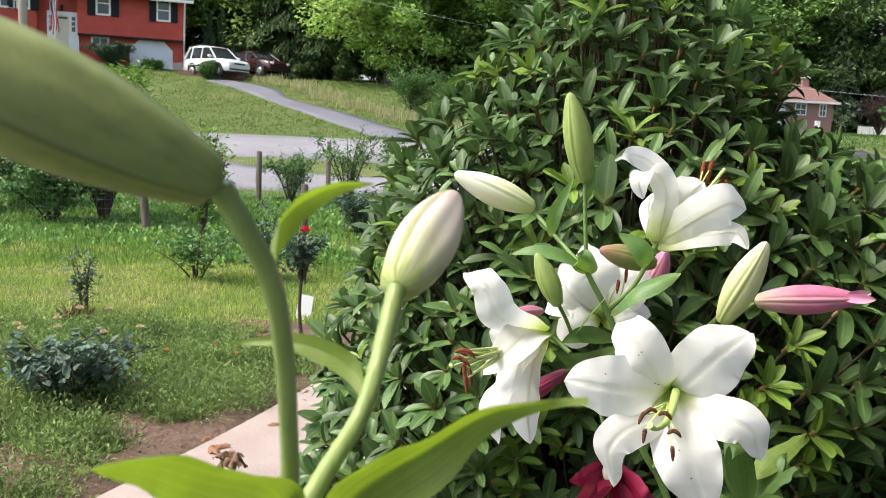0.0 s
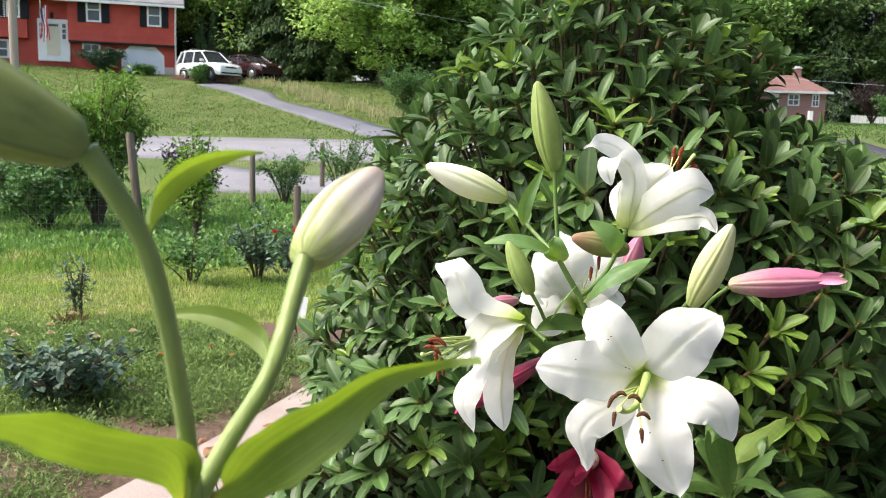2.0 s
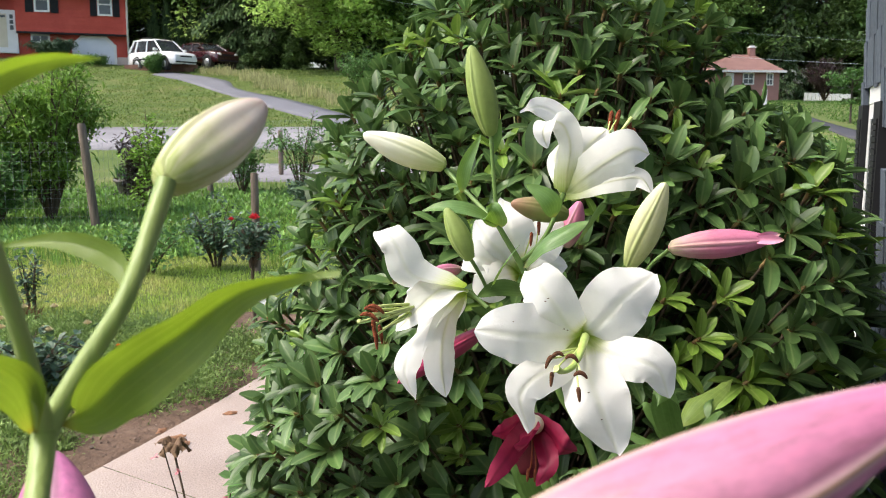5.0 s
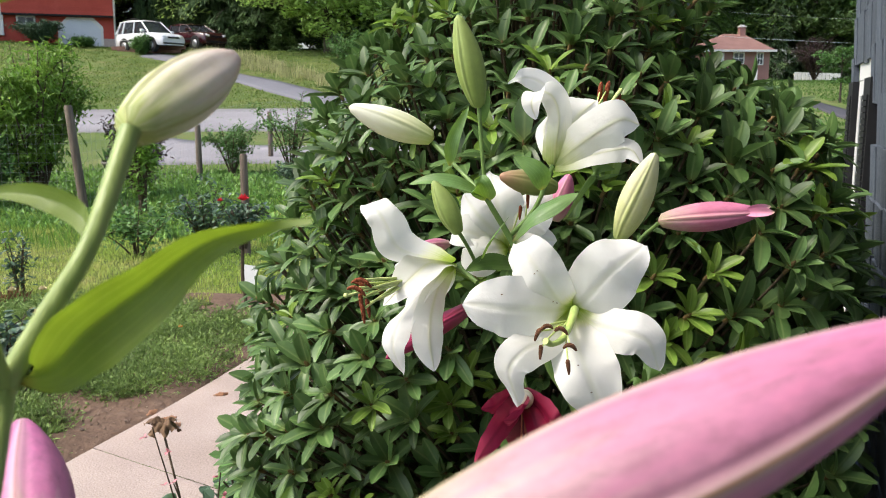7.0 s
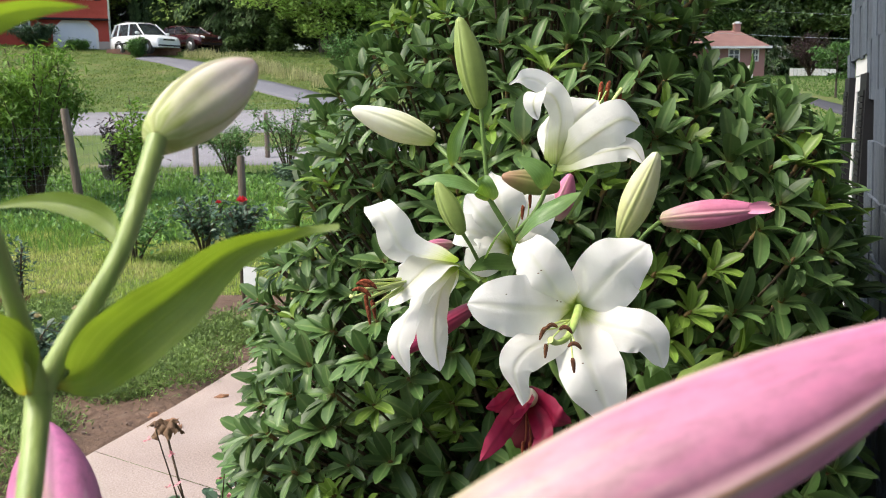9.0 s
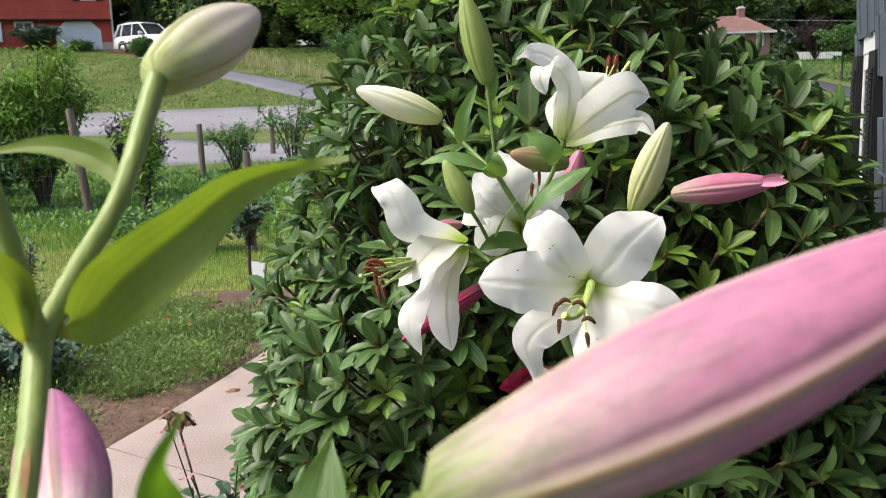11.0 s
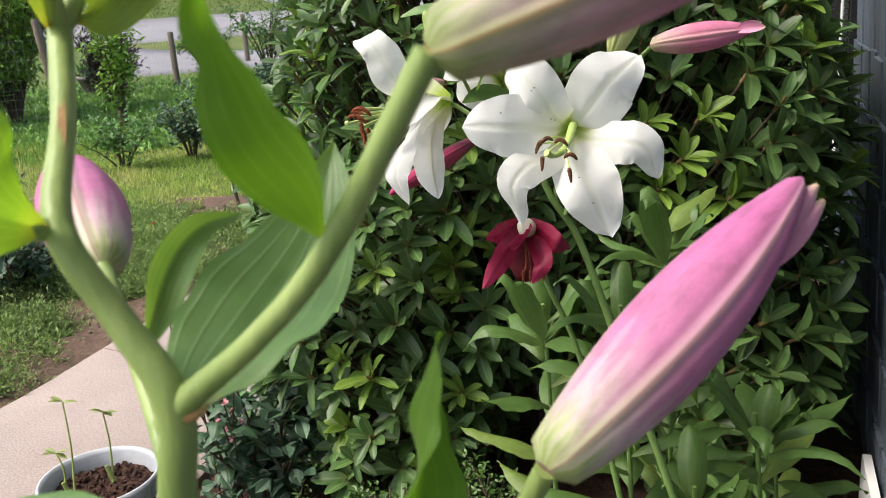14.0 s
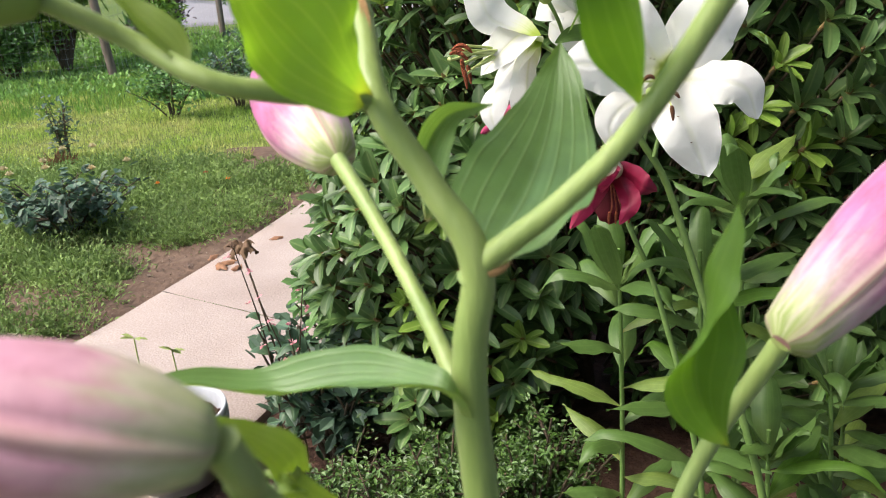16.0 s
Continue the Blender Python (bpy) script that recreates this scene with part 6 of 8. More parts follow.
    gr.box(h - 0.1, h + 0.012, -0.38, 0.38, 0.66, 0.75)
    gr.box(h - 0.1, h + 0.02, -0.7, 0.7, 0.36, 0.44)
    gr.link("grille", M_shutter, root, smooth=False)
    return root


car(-13.25, 49.4, -38, M_carwhite, "white sport utility car parked on the driveway", long=4.0, rails=True)
car(-11.2, 51.2, -42, M_carred, "dark maroon estate car parked under the trees", tall=1.5, long=3.9, back=0.5)


def low_wall():
    mb = MB()
    r = random.Random(9)
    for k in range(2):
        for i in range(9):
            p = Vector((-15.6 + i * 0.46 + 0.2 * (k % 2), 49.6 - i * 0.08, ground_z(-13, 49.5) - 0.05 + k * 0.2))
            mb.box(p.x, p.x + 0.43, p.y - 0.16 + r.uniform(-0.03, 0.03), p.y + 0.2, p.z, p.z + 0.185)
    return tagged(mb.link("retaining_wall", M_brick, smooth=False), "low reddish stone wall beside the driveway", "wall")


low_wall()


def utility_pole():
    x, y = -0.49 * 34, 34
    root = thing("utility_pole", "pale round wooden utility pole", "pole", at=(x, y, ground_z(x, y)))
    mb = MB()
    mb.tube([(0, 0, -0.2), (0, 0, 4), (0.02, 0, 9)], [0.17, 0.16, 0.13], 12)
    mb.link("pole", M_pole, root)
    g = MB()
    g.tube([(-0.75, 0, 0.0), (-0.62, 0, 2.1)], 0.05, 6)
    g.link("guy_guard", mat("yellow_plastic", [(0.3, (0.6, 0.36, 0.03)), (0.7, (0.68, 0.42, 0.05))], 5, 0.5), root, "yellow guy wire guard")
    return root


utility_pole()


def power_lines():
    mb = MB()
    for a, b, sag, thick in (((18, 56, 5.9), (50, 72, 6.2), 0.4, 0.01), ((18, 57, 7.6), (50, 73, 8.2), 0.4, 0.005), ((-16.6, 34, 8.6), (-6, 42, 8.0), 0.5, 0.01), ((-6, 42, 8.0), (10, 55, 7.5), 0.3, 0.01)):
        mb.tube(bez([a, ((a[0] + b[0]) / 2, (a[1] + b[1]) / 2, (a[2] + b[2]) / 2 - sag), b], 12), thick, 5)
    return tagged(mb.link("power_line", M_garage), "thin pale overhead wires along the street", "wire")


power_lines()


def post(x, y, h, r, lean=0.0, label="weathered wooden fence post", base=None):
    z = ground_z(x, y) if base is None else base
    mb = MB()
    n = 9
    rows = []
    for k, (t, s) in enumerate(((0, 1.05), (0.3, 1.0), (0.7, 0.97), (0.98, 0.95), (1.0, 0.8))):
        rows.append([(x + lean * h * t + math.cos(6.283 * j / n) * r * s * (1 + 0.08 * math.sin(j * 5 + k)), y + math.sin(6.283 * j / n) * r * s, z - 0.05 + (h + 0.05) * t) for j in range(n)])
    mb.grid(rows, [j / n for j in range(n + 1)], [0, 0.3, 0.7, 0.98, 1], close=True)
    mb.poly(rows[-1])
    return tagged(mb.link("fence_post", M_wood), label, "post", "garden fence posts")


FENCE = [(-13.0, 10.0), (-4.03, 11.62), (-3.27, 15.0), (-2.47, 18.0), (0.8, 18.5), (5.0, 19.2)]
post(-4.02, 11.55, 1.39, 0.055, -0.09)
post(-3.27, 15.0, 0.9, 0.05)
post(-2.47, 18.0, 0.95, 0.05)
post(-1.33, 8.1, 0.95, 0.036, 0.0, "short grey wooden stake behind the red rose")
post(-8.5, 10.8, 1.3, 0.06)
post(0.8, 18.5, 1.1, 0.05)
M_wire = mat("galvanised_wire", [(0.3, (0.3, 0.31, 0.32)), (0.7, (0.42, 0.43, 0.44))], 5, 0.5, 0, 30, metal=0.6)


def wire_fence():
    mb = MB()
    for (xa, ya), (xb, yb) in zip(FENCE, FENCE[1:]):
        n = max(2, int(math.hypot(xb - xa, yb - ya) / 0.11))
        for i in range(n):
            t = i / n
            x, y = xa + (xb - xa) * t, ya + (yb - ya) * t
            z = ground_z(x, y)
            mb.tube([(x, y, z + 0.02), (x, y, z + 1.15)], 0.0014, 3, caps=False)
        for k in range(10):
            mb.tube([(xa, ya, ground_z(xa, ya) + 0.04 + k * 0.122), (xb, yb, ground_z(xb, yb) + 0.04 + k * 0.122)], 0.0014, 3, caps=False)
    return tagged(mb.link("wire_fence", M_wire, kind="stuff"), "galvanised wire mesh garden fence", "fence")


wire_fence()


def white_board_fence():
    x0, y0, x1, y1 = 0.47 * 70, 70, 0.52 * 70, 69
    n = 12
    root = thing("white_fence", "white board fence across the far lawn", "fence", at=(x0, y0, 1.45 + 0.019 * 70))
    mb = MB()
    mb.box(0.0, (x1 - x0) / n * 0.96, -0.03, 0.03, 0.0, 1.15)
    me = mb.mesh("board", M_trim, smooth=False)
    for i in range(n):
        ob = new("board", me)
        ob.parent = root
        ob.location = ((x1 - x0) * i / n, (y1 - y0) * i / n, -0.15 * i / n)
    return root


white_board_fence()
wp = MB()
wp.box(0.424 * 45 - 0.1, 0.424 * 45 + 0.1, 45, 45.2, 1.6, 3.2)
tagged(wp.link("post", M_trim, smooth=False), "white square post on the far lawn", "post")

# ---- walk, beds, lawn ----


def walkway():
    """Concrete slabs curving away from the house step."""
    left = spline([(-3.1, 0.2, 0), (-2.0, 1.75, 0), (-1.42, 2.78, 0), (-1.17, 3.36, 0), (-0.86, 4.2, 0), (-0.55, 5.2, 0)], 8)
    right = spline([(-1.9, -0.4, 0), (-1.05, 1.2, 0), (-0.62, 2.12, 0), (-0.38, 2.8, 0), (-0.1, 3.7, 0), (0.2, 4.8, 0)], 8)
    walk_ob = tagged(new("pavement"), "pale pinkish concrete garden walk", "path", kind="structure")
    r = random.Random(2)
    for i, j in ((0, 8), (8, 24), (24, 40)):
        a, b = left[i:j + 1], right[i:j + 1]
        if len(a) < 2:
            continue
        mb = MB()
        gap = 0.0035
        top, low = [], []
        for k, (p, q) in enumerate(zip(a, b)):
            p, q = p.copy(), q.copy()
            if k == 0:
                p, q = p.lerp(a[1], gap * 8), q.lerp(b[1], gap * 8)
            row = [p.lerp(q, t) for t in (0, 0.02, 0.25, 0.5, 0.75, 0.98, 1)]
            top.append([(v.x, v.y, 0.045 - (0.012 if j in (0, 6) else 0) + 0.002 * r.random()) for j, v in enumerate(row)])
        mb.grid(top, [0.5] * 7, [0.5] * len(top))
        edge = [t[0] for t in top] + list(reversed([t[-1] for t in top]))
        for u, v in zip(edge, edge[1:] + edge[:1]):
            mb.poly([u, v, (v[0], v[1], -0.1), (u[0], u[1], -0.1)])
        mb.link("slab", M_concrete, walk_ob)
    return walk_ob


walkway()


def patch(name, centre_line, widths, material, label, z=0.012, seed=0):
    """A ragged bed of earth along a line."""
    r = random.Random(seed)
    line = spline(centre_line, 8)
    mb, rows = MB(), []
    for i, p in enumerate(line):
        d = (line[min(i + 1, len(line) - 1)] - line[max(i - 1, 0)]).normalized()
        s = Vector((d.y, -d.x, 0))
        w = float(np.interp(i / (len(line) - 1), np.linspace(0, 1, len(widths)), widths))
        row = []
        for k in range(9):
            t = k / 4 - 1
            q = p + s * (t * w / 2 * (1 + (0.12 * r.uniform(-1, 1) if abs(t) == 1 else 0)))
            row.append((q.x, q.y, z + (0.0 if abs(t) == 1 else 0.02 + 0.018 * r.random())))
        rows.append(row)
    mb.grid(rows, [0.5] * 9, [0.5] * len(rows))
    return tagged(mb.link(name, material), label, "soil", kind="structure")


patch("garden_bed", [(-3.6, 0.6, 0), (-2.35, 2.2, 0), (-1.75, 3.2, 0), (-1.4, 4.0, 0), (-1.05, 4.9, 0), (-0.75, 6.0, 0)], [1.0, 1.0, 0.95, 0.9, 0.9, 0.7], M_soil, "bare reddish brown garden soil beside the walk", 0.008, 1)
patch("garden_bed", [(-3.2, 3.7, 0), (-2.1, 4.1, 0), (-1.4, 4.3, 0)], [1.0, 1.1, 0.8], M_soil, "bare brown soil under the rose bush", 0.006, 2)
patch("garden_bed", [(-1.5, 5.9, 0), (-0.4, 5.8, 0)], [1.0, 0.9], M_soil, "bare brown soil round the rose tree", 0.006, 3)
patch("garden_bed", [(-0.1, -0.4, 0), (0.3, 1.4, 0), (0.75, 2.5, 0), (1.3, 4.0, 0)], [2.2, 2.3, 2.2, 2.0], M_mulch, "dark bark mulch under the shrubs", 0.01, 4)


def scatter_blades(name, label, material, region, count, size, wide, seed, stand=0.7, category="grass", clump=None, lift=0.0, mound=0.0):
    """Short blades or leaflets rising from the ground inside a region test."""
    r, mb = random.Random(seed), MB()
    n = 0
    while n < count:
        x, y = r.uniform(region[0], region[1]), region[2] + (region[3] - region[2]) * r.random() ** 1.3
        if clump and not clump(x, y):
            continue
        n += 1
        z = ground_z(x, y) + lift + mound * r.random() * max(0.0, 0.5 + 0.5 * math.sin(x * 9 + 2 * math.sin(y * 7)) * math.sin(y * 8 + x * 3))
        an = r.uniform(0, 6.283)
        L = size * r.uniform(0.5, 1.4)
        lean = Vector((math.cos(an), math.sin(an), 0)) * L * r.uniform(0.1, 1.0) * (1.2 - stand)
        s = Vector((-math.sin(an), math.cos(an), 0)) * wide * r.uniform(0.6, 1.2) / 2
        p, q = Vector((x, y, z)), Vector((x, y, z + L * stand)) + lean
        m = p.lerp(q, 0.55) + Vector((0, 0, L * 0.1))
        mb.poly([p - s * 0.6, p + s * 0.6, m + s, q, m - s])
    return tagged(mb.link(name, material, smooth=False, kind="stuff"), label, category)


def on_lawn(x, y):
    return math.hypot(x + 0.88, (y - 5.85) * 0.8) > 0.42 + 0.08 * math.sin(9 * x + 7 * y) and not (x > -1.0 + 0.0 * y and y < 6.2) and not (y < 5.4 and x > -2.6) and not (x > 0.4)


def lawn(name, label, material, spots, length, width, seed, lean=0.6, category="grass"):
    """Upright blades on the land at the given spots, thicker and longer in tufts."""
    g = np.random.default_rng(seed)
    n = len(spots)
    an = g.uniform(0, 6.283, n)
    tuft = 0.5 + 0.5 * np.sin(spots[:, 0] * 5.1 + 2.0 * np.sin(spots[:, 1] * 3.3)) * np.sin(spots[:, 1] * 4.3 + 1.7 * np.sin(spots[:, 0] * 2.9))
    L = length * g.uniform(0.5, 1.3, n) * (0.6 + 0.9 * tuft ** 2)
    tilt = g.uniform(0.05, 1.0, n) * lean
    d = np.stack([np.cos(an) * tilt, np.sin(an) * tilt, np.ones(n)], 1)
    p = np.stack([spots[:, 0], spots[:, 1], np.array([ground_z(a, b) for a, b in spots])], 1) + unit(d) * (L * 0.48)[:, None]
    up = np.stack([np.sin(an), -np.cos(an), g.normal(0, 0.4, n)], 1)
    return tagged(link_quads(name, leaf_quads(p, d, np.cross(up, d) + g.normal(0, 0.3, (n, 3)), L, width * g.uniform(0.6, 1.4, n)), material, kind="stuff"), label, category)


def spots_in(region, count, test, seed, pull=1.3):
    """Random places inside a region that pass a test, more of them at its near side."""
    g, out = np.random.default_rng(seed), []
    while len(out) < count:
        x, y = g.uniform(region[0], region[1]), region[2] + (region[3] - region[2]) * g.uniform() ** pull
        if test(x, y):
            out.append((x, y))
    return np.array(out)


def beside_drive(x, y):
    """Distance to the right of the driveway's far edge."""
    return x - float(np.interp(y, [29.8, 32.4, 36.7, 40.9, 44.5, 49.0], [-0.88, -2.1, -4.6, -7.6, -8.95, -13.0]))


def on_hill(x, y):
    left = float(np.interp(y, [29.4, 31.25, 35.2, 39.9, 44.3, 47.0], [-2.4, -3.36, -5.59, -8.39, -11.0, -13.21]))
    return x < left - 0.1 or beside_drive(x, y) > 0.1


M_hillgrass = mat("hill_grass", [(0.3, (0.1, 0.165, 0.035)), (0.5, (0.16, 0.225, 0.055)), (0.75, (0.27, 0.29, 0.1))], 0.5, 0.7, 0, 6, through_light=0.3, per="island", spread=0.35, spec=0.2)
M_palegrass = mat("pale_seeding_grass", [(0.3, (0.3, 0.33, 0.13)), (0.6, (0.44, 0.42, 0.22)), (0.8, (0.56, 0.5, 0.3))], 0.8, 0.7, 0, 6, through_light=0.3, per="island", spread=0.35, spec=0.2)
lawn("grass", "short uneven lawn grass with dry patches", M_blade, spots_in((-7.5, 0.8, 4.6, 12.8), 150000, on_lawn, 31), 0.055, 0.0075, 31)
lawn("grass", "mown grass on the hill", M_hillgrass, spots_in((-26, 4, 28.9, 52), 70000, on_hill, 32, 1.0), 0.075, 0.035, 32)
M_farlawn = mat("far_lawn_grass", [(0.3, (0.075, 0.15, 0.032)), (0.5, (0.105, 0.195, 0.045)), (0.75, (0.16, 0.245, 0.07))], 0.5, 0.7, 0, 6, through_light=0.25, per="island", spread=0.3, spec=0.2)


def on_far_lawn(x, y):
    """The lawn beyond the street, but for the lane."""
    lane = float(np.interp(y, [21, 25.9, 29.6, 34.2, 36.0], [13.2, 13.8, 14.6, 15.6, 16.2]))
    return x > 0.3 * y and not (y < 36 and lane - 0.1 < x < lane + 1.6)


lawn("grass", "mown grass of the far lawn", M_farlawn, spots_in((9, 46, 22, 82), 60000, on_far_lawn, 37, 1.2), 0.09, 0.06, 37)
lawn("grass", "tall pale weeds beside the driveway", M_palegrass, spots_in((-12, 2, 33, 49), 3600, lambda x, y: 1.1 < beside_drive(x, y) - 0.4 * math.sin(y * 2.1) < 2.8, 36, 1.0), 0.42, 0.03, 36, 0.35)
M_tallgrass = mat("tall_grass", [(0.3, (0.12, 0.24, 0.04)), (0.55, (0.2, 0.34, 0.06)), (0.8, (0.32, 0.42, 0.11))], 1.2, 0.6, 0, 20, through_light=0.35, per="island", spread=0.35)
M_weed = mat("vegetable_leaves", [(0.3, (0.11, 0.22, 0.045)), (0.55, (0.185, 0.335, 0.075)), (0.8, (0.31, 0.46, 0.13))], 1.5, 0.6, 0, 20, through_light=0.3, per="island", spread=0.5)
M_cover = mat("ground_cover_leaves", [(0.25, (0.13, 0.135, 0.05)), (0.4, (0.14, 0.215, 0.055)), (0.58, (0.21, 0.31, 0.08)), (0.8, (0.33, 0.41, 0.14))], 2.5, 0.7, 0, 20, through_light=0.3, per="island", spread=0.35)
scatter_blades("vegetable_patch", "leafy vegetables and weeds behind the lawn", M_weed, (-9, 0.4, 8.6, 15.5), 17000, 0.13, 0.05, 33, stand=0.6, category="vegetables", clump=lambda x, y: math.sin(x * 2.1 + 0.6 * math.sin(y * 3)) + math.sin(y * 2.3 + x) + (y - 9.3) * 0.9 > 0)

scatter_blades("grass", "tall grass among the vegetables", M_tallgrass, (-9, 0.6, 8.4, 16.5), 9000, 0.16, 0.014, 35, stand=0.75, clump=lambda x, y: math.sin(x * 1.7 + y) + math.sin(y * 1.9 - x * 0.6) > -0.9)

COVER_RNG = random.Random(9)


def cover_ok(x, y):
    """Low herb clumps with bare soil left along the walk."""
    edge = float(np.interp(y, [0.2, 1.75, 2.78, 3.36, 4.2, 5.2], [-3.1, -2.0, -1.42, -1.17, -0.86, -0.55]))
    k = math.sin(x * 5.3 + 1.0) + math.sin(y * 6.1 + x * 2) + 0.8 * math.sin(x * 11 + y * 9)
    bare = float(np.interp(y + 0.08 * math.sin(x * 9), [2.2, 2.95, 3.35, 3.66, 3.74, 3.98, 4.06, 4.2, 5.5], [0.06, 0.08, 0.16, 0.22, 0.55, 0.5, 0.16, 0.08, 0.08]))
    if math.hypot(x + 0.88, (y - 5.85) * 0.8) < 0.4 + 0.08 * math.sin(9 * x + 7 * y):
        return False
    return x > -3.6 + 0.4 * COVER_RNG.random() and x < edge - bare + 0.04 * math.sin(y * 17) - 0.12 * COVER_RNG.random() ** 2 and k > -2.4 + 1.2 * COVER_RNG.random()


def ground_cover():
    """Creeping herbs: low cushions of fine leaflets with bare earth between them."""
    g = np.random.default_rng(34)
    spots = spots_in((-3.6, -0.55, 2.2, 5.9), 2300, cover_ok, 34, 1.1)
    k = 130
    n = len(spots) * k
    rad = np.repeat(g.uniform(0.2, 1.0, len(spots)) ** 1.6 * 0.21, k)
    v = unit(g.normal(size=(n, 3)))
    v[:, 2] = np.abs(v[:, 2])
    q = g.uniform(0.35, 1.05, n)
    base = np.repeat(np.column_stack([spots, np.full(len(spots), 0.012)]), k, 0)
    p = base + v * (rad * q)[:, None] * np.array((1.0, 1.0, 0.95))
    d = v * np.array((1.0, 1.0, 0.8)) + g.normal(0, 0.55, (n, 3)) + np.array((0, 0, 0.25))
    quads = leaf_quads(p, d, g.normal(0, 0.5, (n, 3)) + np.array((0, 0, 1.0)), g.uniform(0.016, 0.04, n), g.uniform(0.006, 0.0115, n))
    return tagged(link_quads("ground_cover", quads, M_cover, kind="stuff"), "low creeping green herbs in the garden bed", "ground cover")


ground_cover()


M_crumb = mat("pale_soil_crumbs", [(0.3, (0.11, 0.075, 0.055)), (0.6, (0.2, 0.145, 0.11)), (0.8, (0.36, 0.3, 0.25))], 3, 0.95, 0.3, 60, per="island", spread=0.4)


def soil_clods():
    """Crumbs of earth and small stones lying on the bare soil along the walk."""
    r, mb = random.Random(61), MB()
    for _ in range(1500):
        y = r.uniform(2.0, 5.6)
        edge = float(np.interp(y, [0.2, 1.75, 2.78, 3.36, 4.2, 5.2], [-3.1, -2.0, -1.42, -1.17, -0.86, -0.55]))
        x = edge - 0.02 - 0.75 * r.random()
        s = r.uniform(0.0015, 0.004) * (2.2 if r.random() < 0.04 else 1.0)
        mb.box(-s, s, -s * 0.8, s * 0.8, -s * 0.6, s * 0.6, pose(x, y, 0.036 + s * 0.2, r.uniform(-40, 40), r.uniform(-40, 40), r.uniform(0, 360)))
    return tagged(mb.link("soil_crumb", M_crumb, kind="stuff"), "crumbs of brown earth on the bed", "soil")


soil_clods()

# ---- shrubs and flowers of the garden ----
M_roseleaf = mat("dark_rose_leaves", [(0.3, (0.036, 0.075, 0.042)), (0.55, (0.075, 0.135, 0.075)), (0.8, (0.15, 0.225, 0.14))], 6, 0.5, 0, 30, through_light=0.15, per="island", spread=0.5)
M_shrub = mat("mid_green_leaves", [(0.3, (0.060, 0.135, 0.038)), (0.55, (0.105, 0.225, 0.053)), (0.8, (0.180, 0.330, 0.090))], 4, 0.55, 0, 30, through_light=0.25, per="island", spread=0.4)
M_peach = mat("peach_tree_leaves", [(0.3, (0.108, 0.216, 0.030)), (0.55, (0.192, 0.336, 0.048)), (0.8, (0.360, 0.432, 0.084))], 3, 0.5, 0, 30, through_light=0.35, per="island", spread=0.35)
M_purple = mat("purple_plum_leaves", [(0.3, (0.035, 0.02, 0.022)), (0.55, (0.07, 0.04, 0.04)), (0.8, (0.12, 0.08, 0.06))], 4, 0.5, 0, 30, through_light=0.2, per="island", spread=0.4)
M_box = mat("boxwood_leaves", [(0.3, (0.042, 0.09, 0.018)), (0.55, (0.08, 0.155, 0.03)), (0.8, (0.15, 0.24, 0.045))], 8, 0.4, 0, 40, through_light=0.2, per="island", spread=0.45)
M_redrose = mat("red_rose_petals", [(0.3, (0.5, 0.012, 0.025)), (0.7, (0.68, 0.03, 0.05))], 30, 0.6, 0.1, 90, through_light=0.15)


M_spent = mat("spent_rose_blooms", [(0.3, (0.5, 0.42, 0.24)), (0.7, (0.68, 0.58, 0.36))], 40, 0.8, 0.2, 90)


def leaf_card(mb, p, d, up, length, width):
    """A small folded oval leaf."""
    d = Vector(d).normalized()
    s = d.cross(Vector(up)).normalized()
    n = s.cross(d)
    b = p + d * length - n * length * 0.08
    rim = [(0.16, 0.3), (0.42, 0.5), (0.7, 0.42)]
    side = [[p + d * length * t + n * width * 0.12 + s * (g * width * k) for t, k in rim] for g in (1, -1)]
    mb.poly([p, *side[0], b])
    mb.poly([p, b, *reversed(side[1])])


